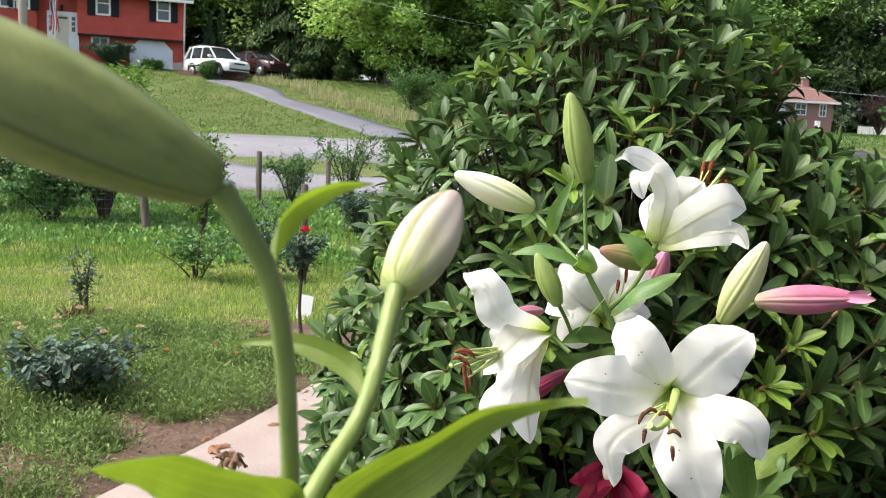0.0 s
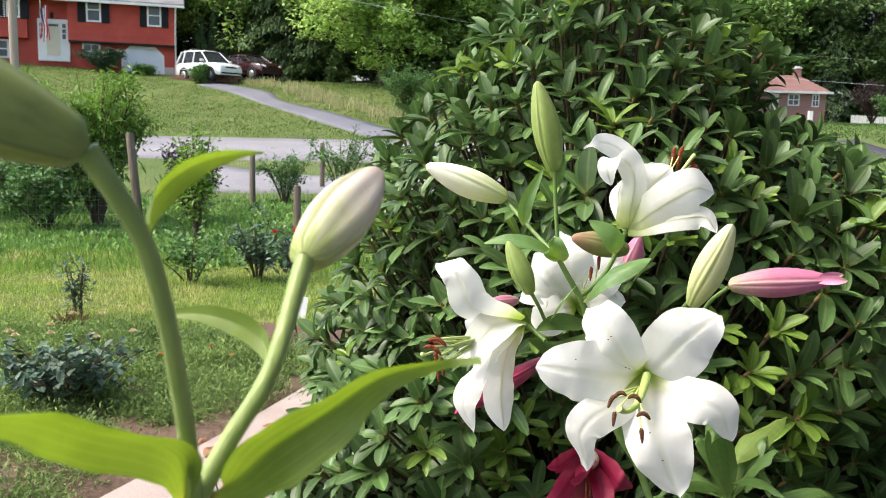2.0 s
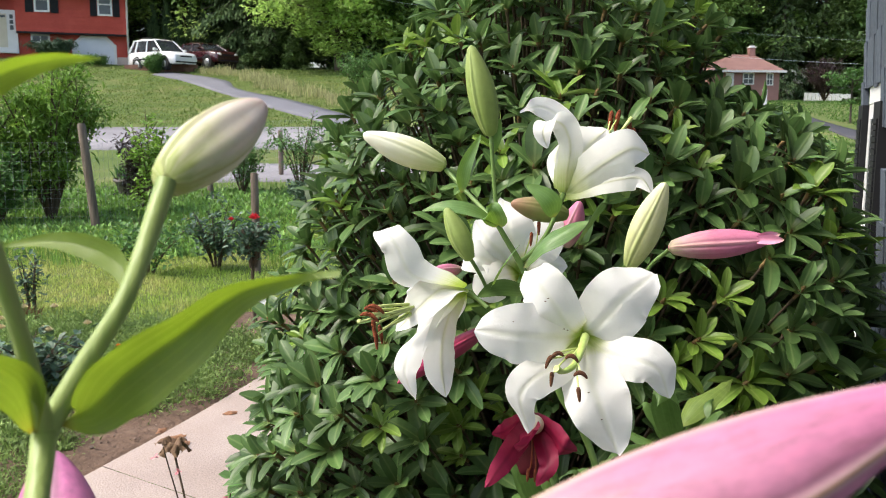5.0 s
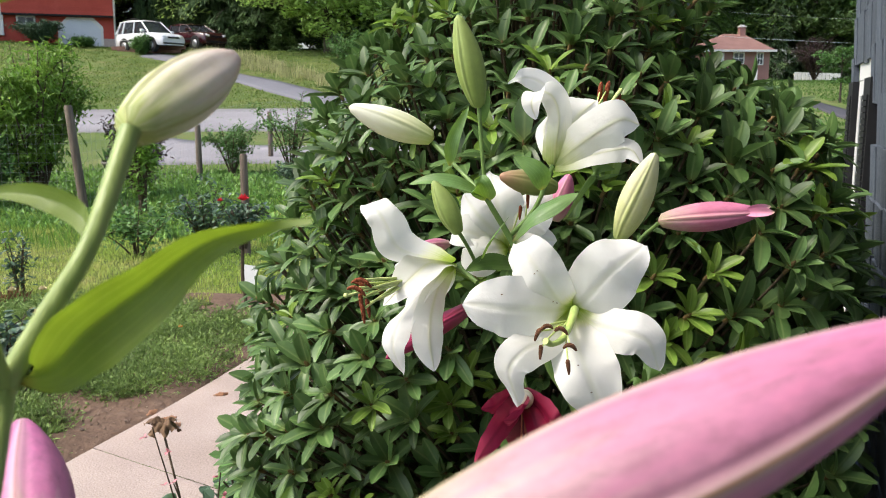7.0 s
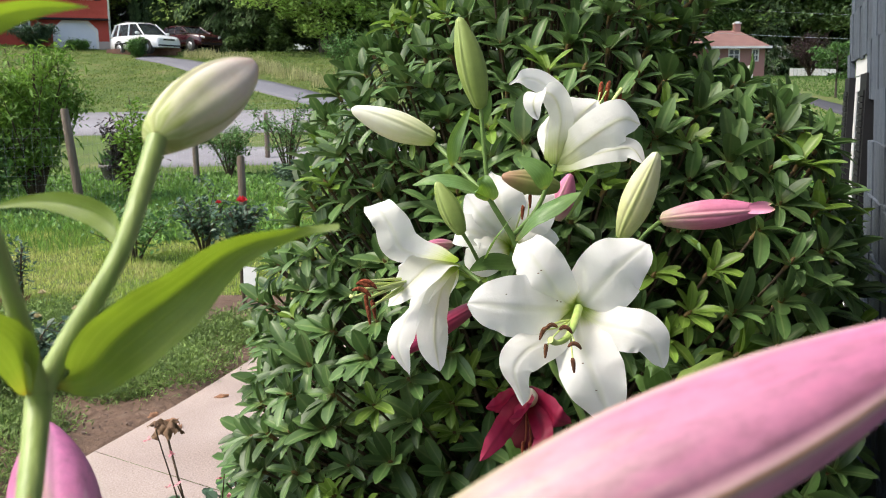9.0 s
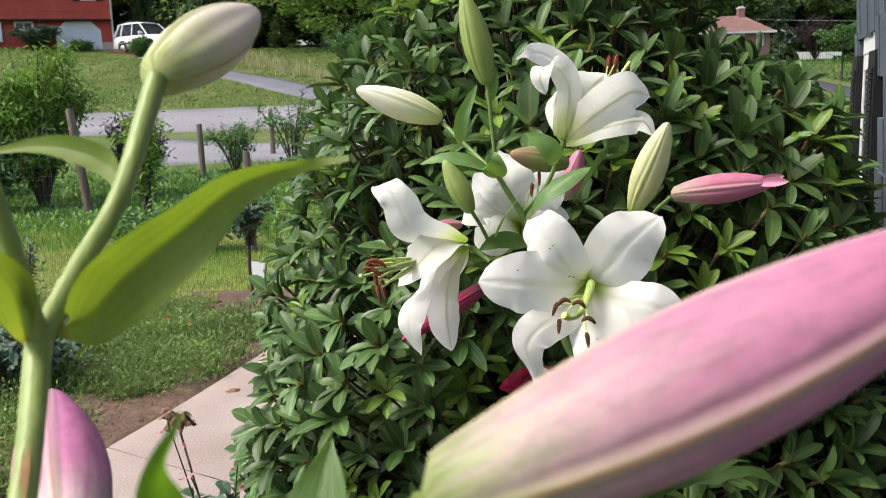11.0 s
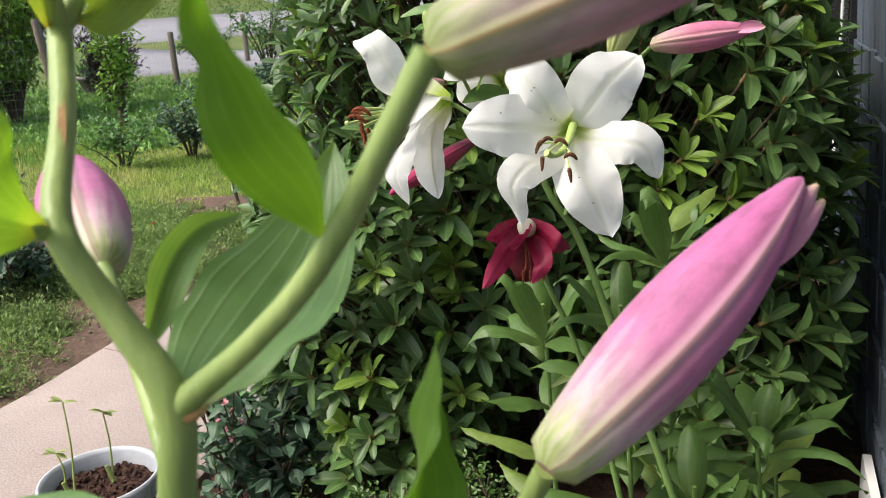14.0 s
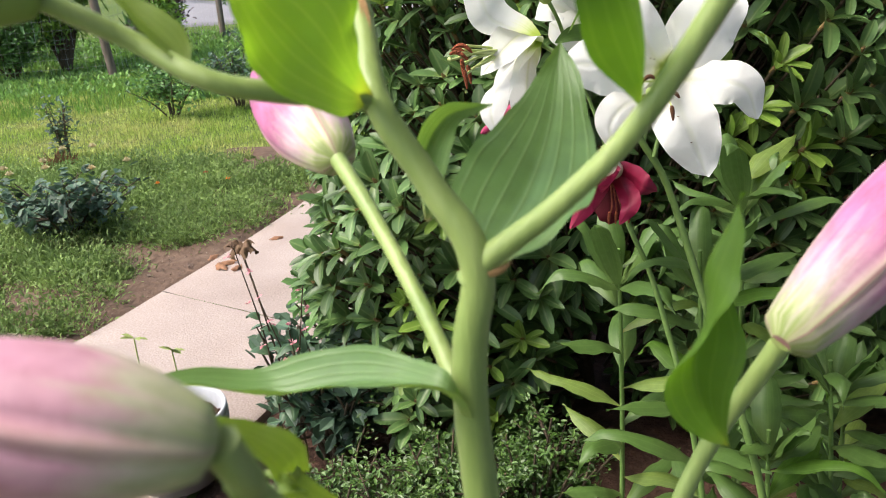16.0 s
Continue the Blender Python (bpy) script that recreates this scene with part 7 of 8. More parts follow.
def bush(x, y, height, spread, material, seed, label, leaves=900, size=0.05, ratio=0.5, stems=8, name="shrub", category="shrub", low=0.2, droop=0.0, base=None, wood=None, squash=1.0, group="", fluff=0.9):
    """Branching stems from one foot, leaves along them."""
    r = random.Random(seed)
    z = ground_z(x, y) if base is None else base
    root = thing(name, label, category, group, at=(x, y, z))
    st, lv = MB(), MB()
    tips = []
    for i in range(stems):
        an = 6.283 * i / stems + r.uniform(-0.4, 0.4)
        reach = spread * r.uniform(0.3, 1.0)
        h = height * r.uniform(0.7, 1.0) * (1 - 0.3 * reach / spread)
        q = Vector((math.cos(an) * reach, math.sin(an) * reach * squash, h))
        c = Vector((math.cos(an) * reach * 0.35, math.sin(an) * reach * 0.35 * squash, h * 0.6))
        line = bez([(math.cos(an) * 0.02, math.sin(an) * 0.02, -0.03), c, q], 7)
        rad = 0.006 + height * 0.006
        st.tube(line, [rad * (1.1 - k / 7 * 0.85) for k in range(8)], 5)
        tips.append(line)
        for _ in range(3):
            t = r.uniform(0.35, 0.9)
            p = line[int(t * 7)]
            o = p + Vector((r.uniform(-1, 1) * spread * 0.45, r.uniform(-1, 1) * spread * 0.45 * squash, height * r.uniform(0.0, 0.22)))
            tw = bez([p, p.lerp(o, 0.5) + Vector((0, 0, height * 0.03)), o], 4)
            st.tube(tw, [rad * 0.45, rad * 0.4, rad * 0.32, rad * 0.24, rad * 0.12], 4)
            tips.append(tw)
    for _ in range(leaves):
        line = r.choice(tips)
        t = low + (1 - low) * r.random() ** 0.8
        k = t * (len(line) - 1)
        p = line[int(k)].lerp(line[min(int(k) + 1, len(line) - 1)], k % 1)
        p = p + Vector((r.gauss(0, 1), r.gauss(0, 1) * squash, r.gauss(0, 0.8))) * size * fluff
        if p.z < 0.02:
            continue
        d = Vector((r.uniform(-1, 1), r.uniform(-1, 1), r.uniform(-0.6, 0.7) - droop))
        leaf_card(lv, p, d, (r.uniform(-0.4, 0.4), r.uniform(-0.4, 0.4), 1), size * r.uniform(0.6, 1.3), size * ratio * r.uniform(0.8, 1.2))
    st.link("framework", wood or M_twig, root, "thin woody branching framework")
    lv.link("foliage", material, root, smooth=False)
    return root


def rose_bloom(parent, p, size, material=None, seed=0):
    r, mb = random.Random(seed), MB()
    for ring, (n, rr, h) in enumerate(((5, 1.0, 0.25), (5, 0.7, 0.45), (4, 0.4, 0.6))):
        for i in range(n):
            an = 6.283 * i / n + ring * 0.5
            o = Vector((math.cos(an), math.sin(an), 0))
            line = bez([Vector(p), Vector(p) + o * size * rr * 0.5 + Vector((0, 0, size * 0.1)), Vector(p) + o * size * rr * 0.55 + Vector((0, 0, size * h))], 4)
            blade(mb, line, size * 0.7 * rr, Vector((-o.y, o.x, 0)), fold=-0.2, across=3, wide=0.6, base=0.4, tipw=0.5)
    return mb.link("bloom", material or M_redrose, parent)


rl = bush(-1.85, 4.22, 0.46, 0.4, M_roseleaf, 41, "low rose bush with dark bluish green leaves and spent blooms", 720, 0.052, 0.8, 18, "rose_bush", group="rose bushes", low=0.1, fluff=0.6)
for k in range(9):
    rose_bloom(rl, (0.34 * math.cos(k * 2.4) * (0.4 + 0.07 * k), 0.34 * math.sin(k * 2.4) * (0.4 + 0.07 * k), 0.4 + 0.025 * (k % 4)), 0.04, M_spent, seed=20 + k)
bush(-2.66, 6.3, 0.6, 0.15, M_roseleaf, 42, "thin young rose bush on the lawn", 230, 0.042, 0.6, 5, "rose_bush", group="rose bushes")
bush(-2.3, 7.95, 0.62, 0.42, M_shrub, 43, "open vase-shaped rose bush with pale green leaves", 620, 0.055, 0.55, 9, "rose_bush", low=0.4, group="rose bushes")
bush(-1.75, 8.3, 0.75, 0.4, M_roseleaf, 44, "rose bush with dark leaves beside the stake", 700, 0.055, 0.6, 9, "rose_bush", group="rose bushes")
rt = bush(-0.93, 5.64, 0.36, 0.17, M_roseleaf, 45, "slim standard rose tree with a red bloom", 420, 0.048, 0.6, 8, "rose_tree", "rose", low=0.2, base=0.5)
stalk(rt, [(0.02, 0.0, -0.52), (-0.01, 0.0, -0.25), (0.0, 0.0, 0.04)], [0.014, 0.012, 0.011], M_twig, "trunk", n=7)
rose_bloom(rt, (0.035, -0.12, 0.3), 0.07, seed=3)
rose_bloom(rt, (-0.12, -0.08, 0.29), 0.04, seed=4)
bush(-3.5, 5.4, 0.5, 0.35, M_shrub, 46, "small leafy shrub at the edge of the lawn", 420, 0.05, 0.55, 7, "shrub")
bush(-4.9, 12.3, 2.75, 0.95, M_peach, 47, "young peach tree with drooping yellow-green leaves", 7500, 0.105, 0.3, 22, "peach_tree", "tree", low=0.3, droop=0.35)
bush(-5.4, 11.8, 1.25, 0.9, M_shrub, 48, "dark leafy shrub under the peach tree", 3600, 0.08, 0.5, 10)
bush(-3.75, 12.9, 1.35, 0.65, M_purple, 49, "purple-leaved shrub by the fence", 1900, 0.075, 0.45, 10)
bush(-3.1, 11.0, 1.8, 0.36, M_peach, 50, "tall narrow shrub with yellow tips by the fence", 900, 0.085, 0.5, 6, low=0.1)
bush(-2.75, 15.2, 1.2, 0.55, M_shrub, 51, "leafy shrub against the wire fence", 2000, 0.06, 0.5, 9)
bush(-1.75, 15.4, 1.75, 0.75, M_shrub, 52, "tall airy shrub with pale shoots against the fence", 1900, 0.06, 0.45, 9)
bush(-0.9, 16.5, 1.5, 0.7, M_shrub, 53, "shrub behind the rhododendron", 2000, 0.07, 0.45, 9)
bush(-1.2, 12.0, 0.8, 0.6, M_roseleaf, 54, "low dark rose bush by the fence", 1400, 0.06, 0.6, 9, "rose_bush", group="rose bushes")
for i, (x, y, h, s) in enumerate(((-7.4, 12.4, 1.5, 1.1), (-9.2, 12.9, 1.6, 1.2), (-6.3, 13.4, 1.3, 0.9))):
    bush(x, y, h, s, M_purple if i != 2 else M_shrub, 60 + i, "tangled shrub along the garden fence", 3200, 0.11, 0.45, 10, group="fence shrubs")
# near the red house, the wood's edge and the far lawn
for i, (x, y, h, s, mt, lab) in enumerate(((-19.2, 49.6, 1.5, 1.45, M_roseleaf, "clipped dark green shrub by the house"), (-17.2, 50.3, 0.55, 0.62, M_shrub, "small rounded shrub by the garage"), (-13.3, 48.0, 1.15, 0.6, M_shrub, "shrub beside the parked car"),
                                           (-1.6, 37, 2.4, 1.6, M_shrub, "grey-green bush at the edge of the wood"), (0.6, 38, 2.6, 1.8, M_shrub, "grey-green bush at the edge of the wood"), (-25.5, 46.8, 1.6, 1.4, M_roseleaf, "clipped dark green shrub by the house"),
                                           (32.6, 66, 4.0, 2.0, M_purple, "dark red-leaved small tree"))):
    bush(x, y, h, s, mt, 80 + i, lab, 11000 if mt is M_roseleaf else 5200, 0.12 if y > 40 else 0.1, 0.5, 18, low=0.05)
tree(16.9, 32.0, 2.35, 1.05, M_shrub, 131, "small green tree with a spreading crown beside the lane", 0.13, 2600, 0.3)
for i, (x, y, h, s) in enumerate(((3.2, 5.9, 1.2, 0.6), (3.7, 7.0, 1.6, 0.9), (4.6, 8.6, 1.5, 1.1), (3.2, 9.8, 1.2, 1.0), (5.6, 11.5, 1.4, 1.2))):
    bush(x, y, h, s, M_peach if i % 2 else M_shrub, 95 + i, "leafy green shrub beside the house", 2400, 0.075, 0.45, 12, group="shrubs beside the house")


def sign_board():
    mb = MB()
    c = Vector((-1.06, 6.5, 0.0))
    m = Matrix.Translation(c) @ Matrix.Rotation(radians(-12), 4, "X") @ Matrix.Rotation(radians(4), 4, "Y")
    pts = [(-0.055, 0, 0.0), (0.06, 0, 0.0), (0.065, 0, 0.19), (-0.05, 0, 0.2)]
    a, b = [m @ Vector(p) for p in pts], [m @ (Vector(p) + Vector((0, 0.008, 0))) for p in pts]
    mb.poly(a)
    mb.poly(list(reversed(b)))
    for i in range(4):
        mb.poly([a[i], a[(i + 1) % 4], b[(i + 1) % 4], b[i]])
    return tagged(mb.link("garden_marker", M_trim, smooth=False), "blank white plastic plant marker leaning in the lawn", "marker")


sign_board()

# ---- flower pot ----
M_pot = mat("grey_plastic_pot", [(0.3, (0.42, 0.43, 0.45)), (0.7, (0.56, 0.57, 0.58))], 8, 0.5, 0.1, 60)
M_potbody = mat("brown_grey_pot", [(0.3, (0.11, 0.095, 0.085)), (0.7, (0.17, 0.15, 0.135))], 8, 0.6, 0.1, 60)
M_sprout = mat("pale_sprout", [(0.3, (0.2, 0.26, 0.06)), (0.7, (0.34, 0.4, 0.12))], 30, 0.5, 0, 80, through_light=0.2)


def flower_pot(x, y, rad, h):
    root = thing("flower_pot", "grey plastic flower pot with soil and two thin sprouts", "pot", at=(x, y, 0.045))
    mb, n = MB(), 40
    prof = [(0.68, 0.0), (0.72, 0.02), (0.86, h - 0.07), (0.88, h - 0.055)]
    mb.grid([[(math.cos(6.2832 * j / n) * rad * k, math.sin(6.2832 * j / n) * rad * k, z) for j in range(n)] for k, z in prof], [j / n for j in range(n + 1)], [0, 0.1, 0.9, 1], close=True)
    mb.poly([(math.cos(-6.2832 * j / n) * rad * 0.68, math.sin(-6.2832 * j / n) * rad * 0.68, 0.0) for j in range(n)])
    mb.link("body", M_potbody, root)
    rm = MB()
    prof = [(0.88, h - 0.06), (0.97, h - 0.055), (1.0, h - 0.012), (0.985, h), (0.95, h), (0.92, h - 0.012), (0.88, h - 0.06)]
    rm.grid([[(math.cos(6.2832 * j / n) * rad * k, math.sin(6.2832 * j / n) * rad * k, z) for j in range(n)] for k, z in prof], [j / n for j in range(n + 1)], [0, 0.1, 0.3, 0.5, 0.7, 0.9, 1], close=True)
    rim = rm.link("rim", M_pot, root, "pale ribbed rim")
    rb = MB()
    for j in range(64):
        an = 6.2832 * j / 64
        m = Matrix.Rotation(an, 4, "Z")
        rb.box(rad * 0.972, rad * 1.003, -0.0045, 0.0045, h - 0.05, h - 0.018, m)
    rb.link("ribbing", M_pot, rim, smooth=False)
    so = MB()
    r = random.Random(4)
    rows = [[(math.cos(6.2832 * j / n) * rad * k, math.sin(6.2832 * j / n) * rad * k, h - 0.055 + 0.012 * r.random()) for j in range(n)] for k in (0.9, 0.7, 0.45, 0.2, 0.03)]
    so.grid(rows, [j / n for j in range(n + 1)], [0, 0.3, 0.5, 0.7, 1], close=True)
    so.poly(rows[-1])
    so.link("soil", M_mulch, root)
    ch = MB()
    for _ in range(240):
        an, k, s = r.uniform(0, 6.28), rad * 0.86 * math.sqrt(r.random()), r.uniform(0.004, 0.011)
        ch.box(-s, s, -s * 0.6, s * 0.6, -s * 0.3, s * 0.5, pose(math.cos(an) * k, math.sin(an) * k, h - 0.046, r.uniform(-40, 40), r.uniform(-40, 40), r.uniform(0, 360)))
    ch.link("bark_mulch", M_mulch, root, smooth=False, kind="stuff")
    return root


POT = flower_pot(-0.725, 1.95, 0.148, 0.2)


def sprout(parent, foot, top, seed):
    r = random.Random(seed)
    foot, top = Vector(foot), Vector(top)
    s = stalk(parent, [foot, foot.lerp(top, 0.5) + Vector((0.006, 0, 0.01)), top], [0.0034, 0.0026, 0.002], M_sprout, "sprout", n=6)
    mb = MB()
    for k in range(5):
        d = Vector((r.uniform(-1, 1), r.uniform(-0.6, 0.2), r.uniform(-0.1, 0.5)))
        leaf_card(mb, top, d, (0, 0, 1), 0.036, 0.015)
    mb.link("leaflets", M_sprout, s, smooth=False)


def in_pot(p):
    return Vector(p) - POT.location


for k, (a, b) in enumerate((((-0.7770, 1.9110, 0.2050), (-0.7972, 2.0013, 0.4297)), ((-0.7040, 1.9780, 0.2050), (-0.7169, 2.0317, 0.3745)), ((-0.8130, 1.9570, 0.2050), (-0.8342, 1.9903, 0.2949)))):
    sprout(POT, in_pot(a), in_pot(b), k + 1)
for a in ((-0.7900, 1.9210, 0.2050), (-0.7040, 1.9840, 0.2050)):
    stalk(POT, [in_pot(a), in_pot(a) + Vector((-0.012, 0, 0.045))], [0.007, 0.0055], M_sprout, "cut_stalk", n=7)

# ---- crimson lily, lower lilies and border plants ----
RED = thing("crimson_lily_plant", "crimson lily with one open nodding flower and pink buds", "lily")
stalk(RED, [(0.42, 1.03, 0.0), (0.3517, 1.0178, 0.5749), (0.2954, 1.0598, 0.8477), (0.2540, 1.0667, 0.9569), (0.2258, 1.0898, 1.0575), (0.2282, 1.0570, 1.0452)], [0.005, 0.0045, 0.004, 0.0035, 0.003, 0.003], M_stem_dark)
RF = new("flower")
RF.parent = RED
tagged(RF, "crimson flower nodding downwards")
R0 = (0.2260, 1.0572, 1.0452)
for pts, w in (
    ([R0, (0.2021, 1.0284, 1.0469), (0.1820, 0.9990, 1.0463), (0.1668, 0.9995, 1.0437)], 0.026),
    ([R0, (0.2039, 1.0061, 1.0357), (0.1797, 0.9648, 1.0236), (0.1556, 0.9608, 0.9915)], 0.03),
    ([R0, (0.2135, 0.9867, 1.0447), (0.2034, 0.9570, 1.0455), (0.1882, 0.9529, 1.0462)], 0.034),
    ([R0, (0.2389, 1.0054, 1.0443), (0.2489, 0.9730, 1.0365), (0.2712, 0.9898, 1.0236)], 0.03),
    ([R0, (0.2300, 0.9941, 1.0342), (0.2299, 0.9609, 1.0185), (0.2160, 0.9576, 0.9941)], 0.026),
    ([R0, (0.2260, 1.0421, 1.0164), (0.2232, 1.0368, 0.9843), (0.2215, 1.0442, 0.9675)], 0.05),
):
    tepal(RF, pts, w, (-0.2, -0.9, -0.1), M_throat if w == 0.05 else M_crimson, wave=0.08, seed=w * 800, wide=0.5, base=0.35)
for a in (-14, -5, 4, 12):
    stamen(RF, R0, (R0[0] + a * 0.0006, R0[1] - 0.05, R0[2] - 0.04), (R0[0] + a * 0.001, R0[1] - 0.06, R0[2] - 0.05), (0.1, 0, 1), M_anther, 0.0011, 0.016)
bud(RED, (0.1716, 1.1089, 1.1505), (0.0523, 0.9877, 1.1130), 0.0125, M_buddark, label="long crimson bud")
stalk(RED, [(0.2573, 1.0641, 0.9494), (0.2140, 1.1421, 1.1218), (0.1716, 1.1089, 1.1505)], [0.0028, 0.0025, 0.003], M_stem_dark, "pedicel")
bud(RED, (0.4088, 1.1028, 1.2581), (0.5442, 1.0867, 1.2711), 0.0195, M_budrose, label="long rose-pink bud parting at its point", groove=0.1, blunt=0.1, twist=0.15, toward=(0.06, 0, 1.4))
for dz, dd in ((12, 1.12), (0, 1.1), (-9, 1.125)):
    tip = MB()
    p0, p1 = Vector((0.5142, 1.0834, 1.2706)), Vector((0.5509, 1.0816, 1.2731))
    blade(tip, bez([p0, p0.lerp(p1, 0.6) + Vector((0, dd - 1.115, dz * 0.0003)), p1 + Vector((-0.004 + dz * 0.0003, dd - 1.115, dz * 0.0004))], 7), 0.0125, (0.1, 0.3, 1), fold=-0.3, across=4, wide=0.35, base=0.6, tipw=0.12)
    tip.link("petal_tip", M_pinktip, RED)
stalk(RED, [(0.3722, 1.1767, 1.1421), (0.3886, 1.1285, 1.2227), (0.4087, 1.1023, 1.2552)], [0.003, 0.0026, 0.003], M_stem_dark, "pedicel")
bud(RED, (0.2658, 1.0586, 1.3064), (0.1919, 1.0455, 1.3227), 0.0155, M_budolive, label="olive bud flushed with red", groove=0.08)
bud(RED, (0.2768, 1.1306, 1.2553), (0.2907, 1.1101, 1.3188), 0.015, M_budrose, label="rose-pink bud behind the leaves", groove=0.08)
bud(RED, (0.1358, 1.1241, 1.2271), (0.0910, 1.0863, 1.2283), 0.0095, M_budrose, label="small pinkish bud", groove=0.08)
bud(RED, (0.2268, 1.0253, 1.0375), (0.2156, 1.0098, 1.0617), 0.012, M_budwhite, name="petal_remnant", label="withered white petal tip", groove=0.08)


def lily_stem(foot, top, seed, label, rows=(0.25, 1.0), n=16, length=0.165, width=0.042):
    """A leafy lily stalk: narrow leaves spiral up it."""
    r = random.Random(seed)
    root = thing("lily_stalk", label, "lily", "leafy lily stalks", at=(foot[0], foot[1], 0))
    foot, top = Vector((0, 0, 0)), Vector(top) - Vector((foot[0], foot[1], 0))
    line = bez([foot, foot.lerp(top, 0.5) + Vector((0.02, 0.02, 0)), top], 12)
    mb = MB()
    mb.tube(line, [0.006 - 0.0028 * i / 12 for i in range(13)], 8)
    mb.link("stem", M_stem_dark, root)
    for i in range(n + 5):
        t = min(1.0, rows[0] + (rows[1] - rows[0]) * i / (n - 1))
        p = line[min(11, int(t * 12))].lerp(line[min(12, int(t * 12) + 1)], (t * 12) % 1)
        an = i * 2.4 + r.uniform(-0.4, 0.4)
        o = Vector((math.cos(an), math.sin(an), 0))
        L = length * r.uniform(0.75, 1.2)
        if i >= n:
            o = o * 0.55 + Vector((0, 0, 0.5))
        pts = [p, p + o * L * 0.35 + Vector((0, 0, L * 0.22)), p + o * L * 0.75 + Vector((0, 0, L * 0.3)), p + o * L + Vector((0, 0, L * r.uniform(0.0, 0.4)))]
        leaf(root, pts, width * r.uniform(0.8, 1.25), Vector((-o.y, o.x, 0)), M_lilyleaf_dark if i >= n or r.random() < 0.75 else M_lilyleaf_deep if r.random() < 0.6 else M_lilyleaf_warm, fold=0.26, across=4, wave=0.06, power=1.35, wide=0.36, seed=i)
    return root


lily_stem((0.41, 1.17), (0.365, 1.1, 0.9), 1, "leafy stalk of the white lily", n=22)
lily_stem((0.52, 1.32), (0.48, 1.25, 0.98), 2, "leafy lily stalk without flowers", n=26)
lily_stem((0.3, 1.3), (0.28, 1.24, 0.86), 3, "leafy stalk of the crimson lily", n=18)
lily_stem((0.62, 1.1), (0.56, 1.08, 0.72), 4, "short leafy lily stalk", n=22, length=0.13)
lily_stem((0.45, 1.0), (0.44, 1.0, 0.66), 5, "short leafy lily stalk", n=22, length=0.13)
lily_stem((0.72, 1.3), (0.68, 1.26, 0.6), 6, "short leafy lily stalk", n=22, length=0.14)
lily_stem((0.58, 0.98), (0.56, 0.96, 0.5), 7, "short leafy lily stalk", n=22, length=0.13)

for i, (x, y, h, w) in enumerate(((-0.02, 1.55, 0.38, 0.2), (0.16, 1.52, 0.42, 0.2), (-0.06, 1.95, 0.42, 0.14), (-0.28, 1.6, 0.3, 0.2))):
    bush(x, y, h, w, M_box, 201 + i, "low boxwood shrub with tiny bright green leaves", (9000, 9000, 2600, 5000)[i], 0.0145, 0.6, 54, "boxwood", group="boxwoods", low=0.3)
bush(-0.3, 1.98, 0.55, 0.2, M_roseleaf, 205, "low plant with broad dark green leaves beside the walk", 420, 0.055, 0.62, 14, "border_plant", "plant", low=0.2, fluff=0.4)
bush(-0.46, 2.25, 0.42, 0.14, M_roseleaf, 206, "low plant with broad dark green leaves beside the walk", 200, 0.05, 0.62, 8, "border_plant", "plant", low=0.2, fluff=0.4)
bush(-0.22, 2.25, 0.62, 0.24, M_shrub, 204, "rose with broad green leaves beside the walk", 480, 0.05, 0.6, 12, "rose_bush", group="rose bushes", low=0.15, fluff=0.4)
M_pinkflower = mat("small_pink_flowers", [(0.3, (0.55, 0.2, 0.24)), (0.7, (0.68, 0.32, 0.34))], 40, 0.6, 0, 90, through_light=0.2)
M_dry = mat("withered_brown_petals", [(0.3, (0.09, 0.05, 0.03)), (0.6, (0.18, 0.11, 0.06)), (0.8, (0.28, 0.18, 0.1))], 40, 0.9, 0.4, 120)


M_roseleaf_broad = along("broad_border_leaf", [(0.0, (0.07, 0.12, 0.05)), (0.5, (0.05, 0.105, 0.05)), (1.0, (0.06, 0.12, 0.055))], rough=0.45, through_light=0.2, veins=1.0, vein_mix=0.5, vein_col=(0.13, 0.2, 0.09), sharp=40)


def coral_bells(foot, tops):
    root = thing("coral_bells", "coral bells with thin dark stalks, broad leaves and tiny pink flowers", "flower", at=foot)
    r, foot = random.Random(21), Vector(foot)
    for b in tops:
        b = Vector(b) - foot
        a = Vector((r.uniform(-0.05, 0.05), r.uniform(-0.05, 0.05), -0.01))
        line = [a, a.lerp(b, 0.5) + Vector((0.02, 0, 0.03)), b]
        way = spline(line, 12)
        s = stalk(root, line, [0.003, 0.0022, 0.0014], M_twig, "stalk", n=6)
        mb = MB()
        for k in range(5):
            p = way[int((0.55 + 0.45 * k / 4) * (len(way) - 1))] + Vector((r.gauss(0, 0.012), r.gauss(0, 0.012), r.gauss(0, 0.008)))
            for _ in range(4):
                leaf_card(mb, p, (r.uniform(-1, 1), r.uniform(-1, 1), r.uniform(-0.5, 1)), (0, 0, 1), 0.011, 0.009)
        mb.link("blossoms", M_pinkflower, s, smooth=False, kind="stuff")
        for k in range(9):
            p = way[int((0.25 + 0.5 * k / 9) * (len(way) - 1))]
            an = r.uniform(0, 6.283)
            o = Vector((math.cos(an), math.sin(an), 0))
            L = r.uniform(0.05, 0.075)
            leaf(root, [p, p + o * L * 0.5 + Vector((0, 0, 0.012)), p + o * L + Vector((0, 0, -0.012))], L * 0.55, Vector((-o.y, o.x, 0)), M_roseleaf_broad, fold=0.15, across=4, wave=0.03)
    return root


coral_bells((-0.43, 2.05, 0.01), [(-0.4604, 1.7967, 0.7241), (-0.4107, 1.7569, 0.6111), (-0.3403, 1.6863, 0.5679), (-0.3051, 1.7260, 0.6477)])


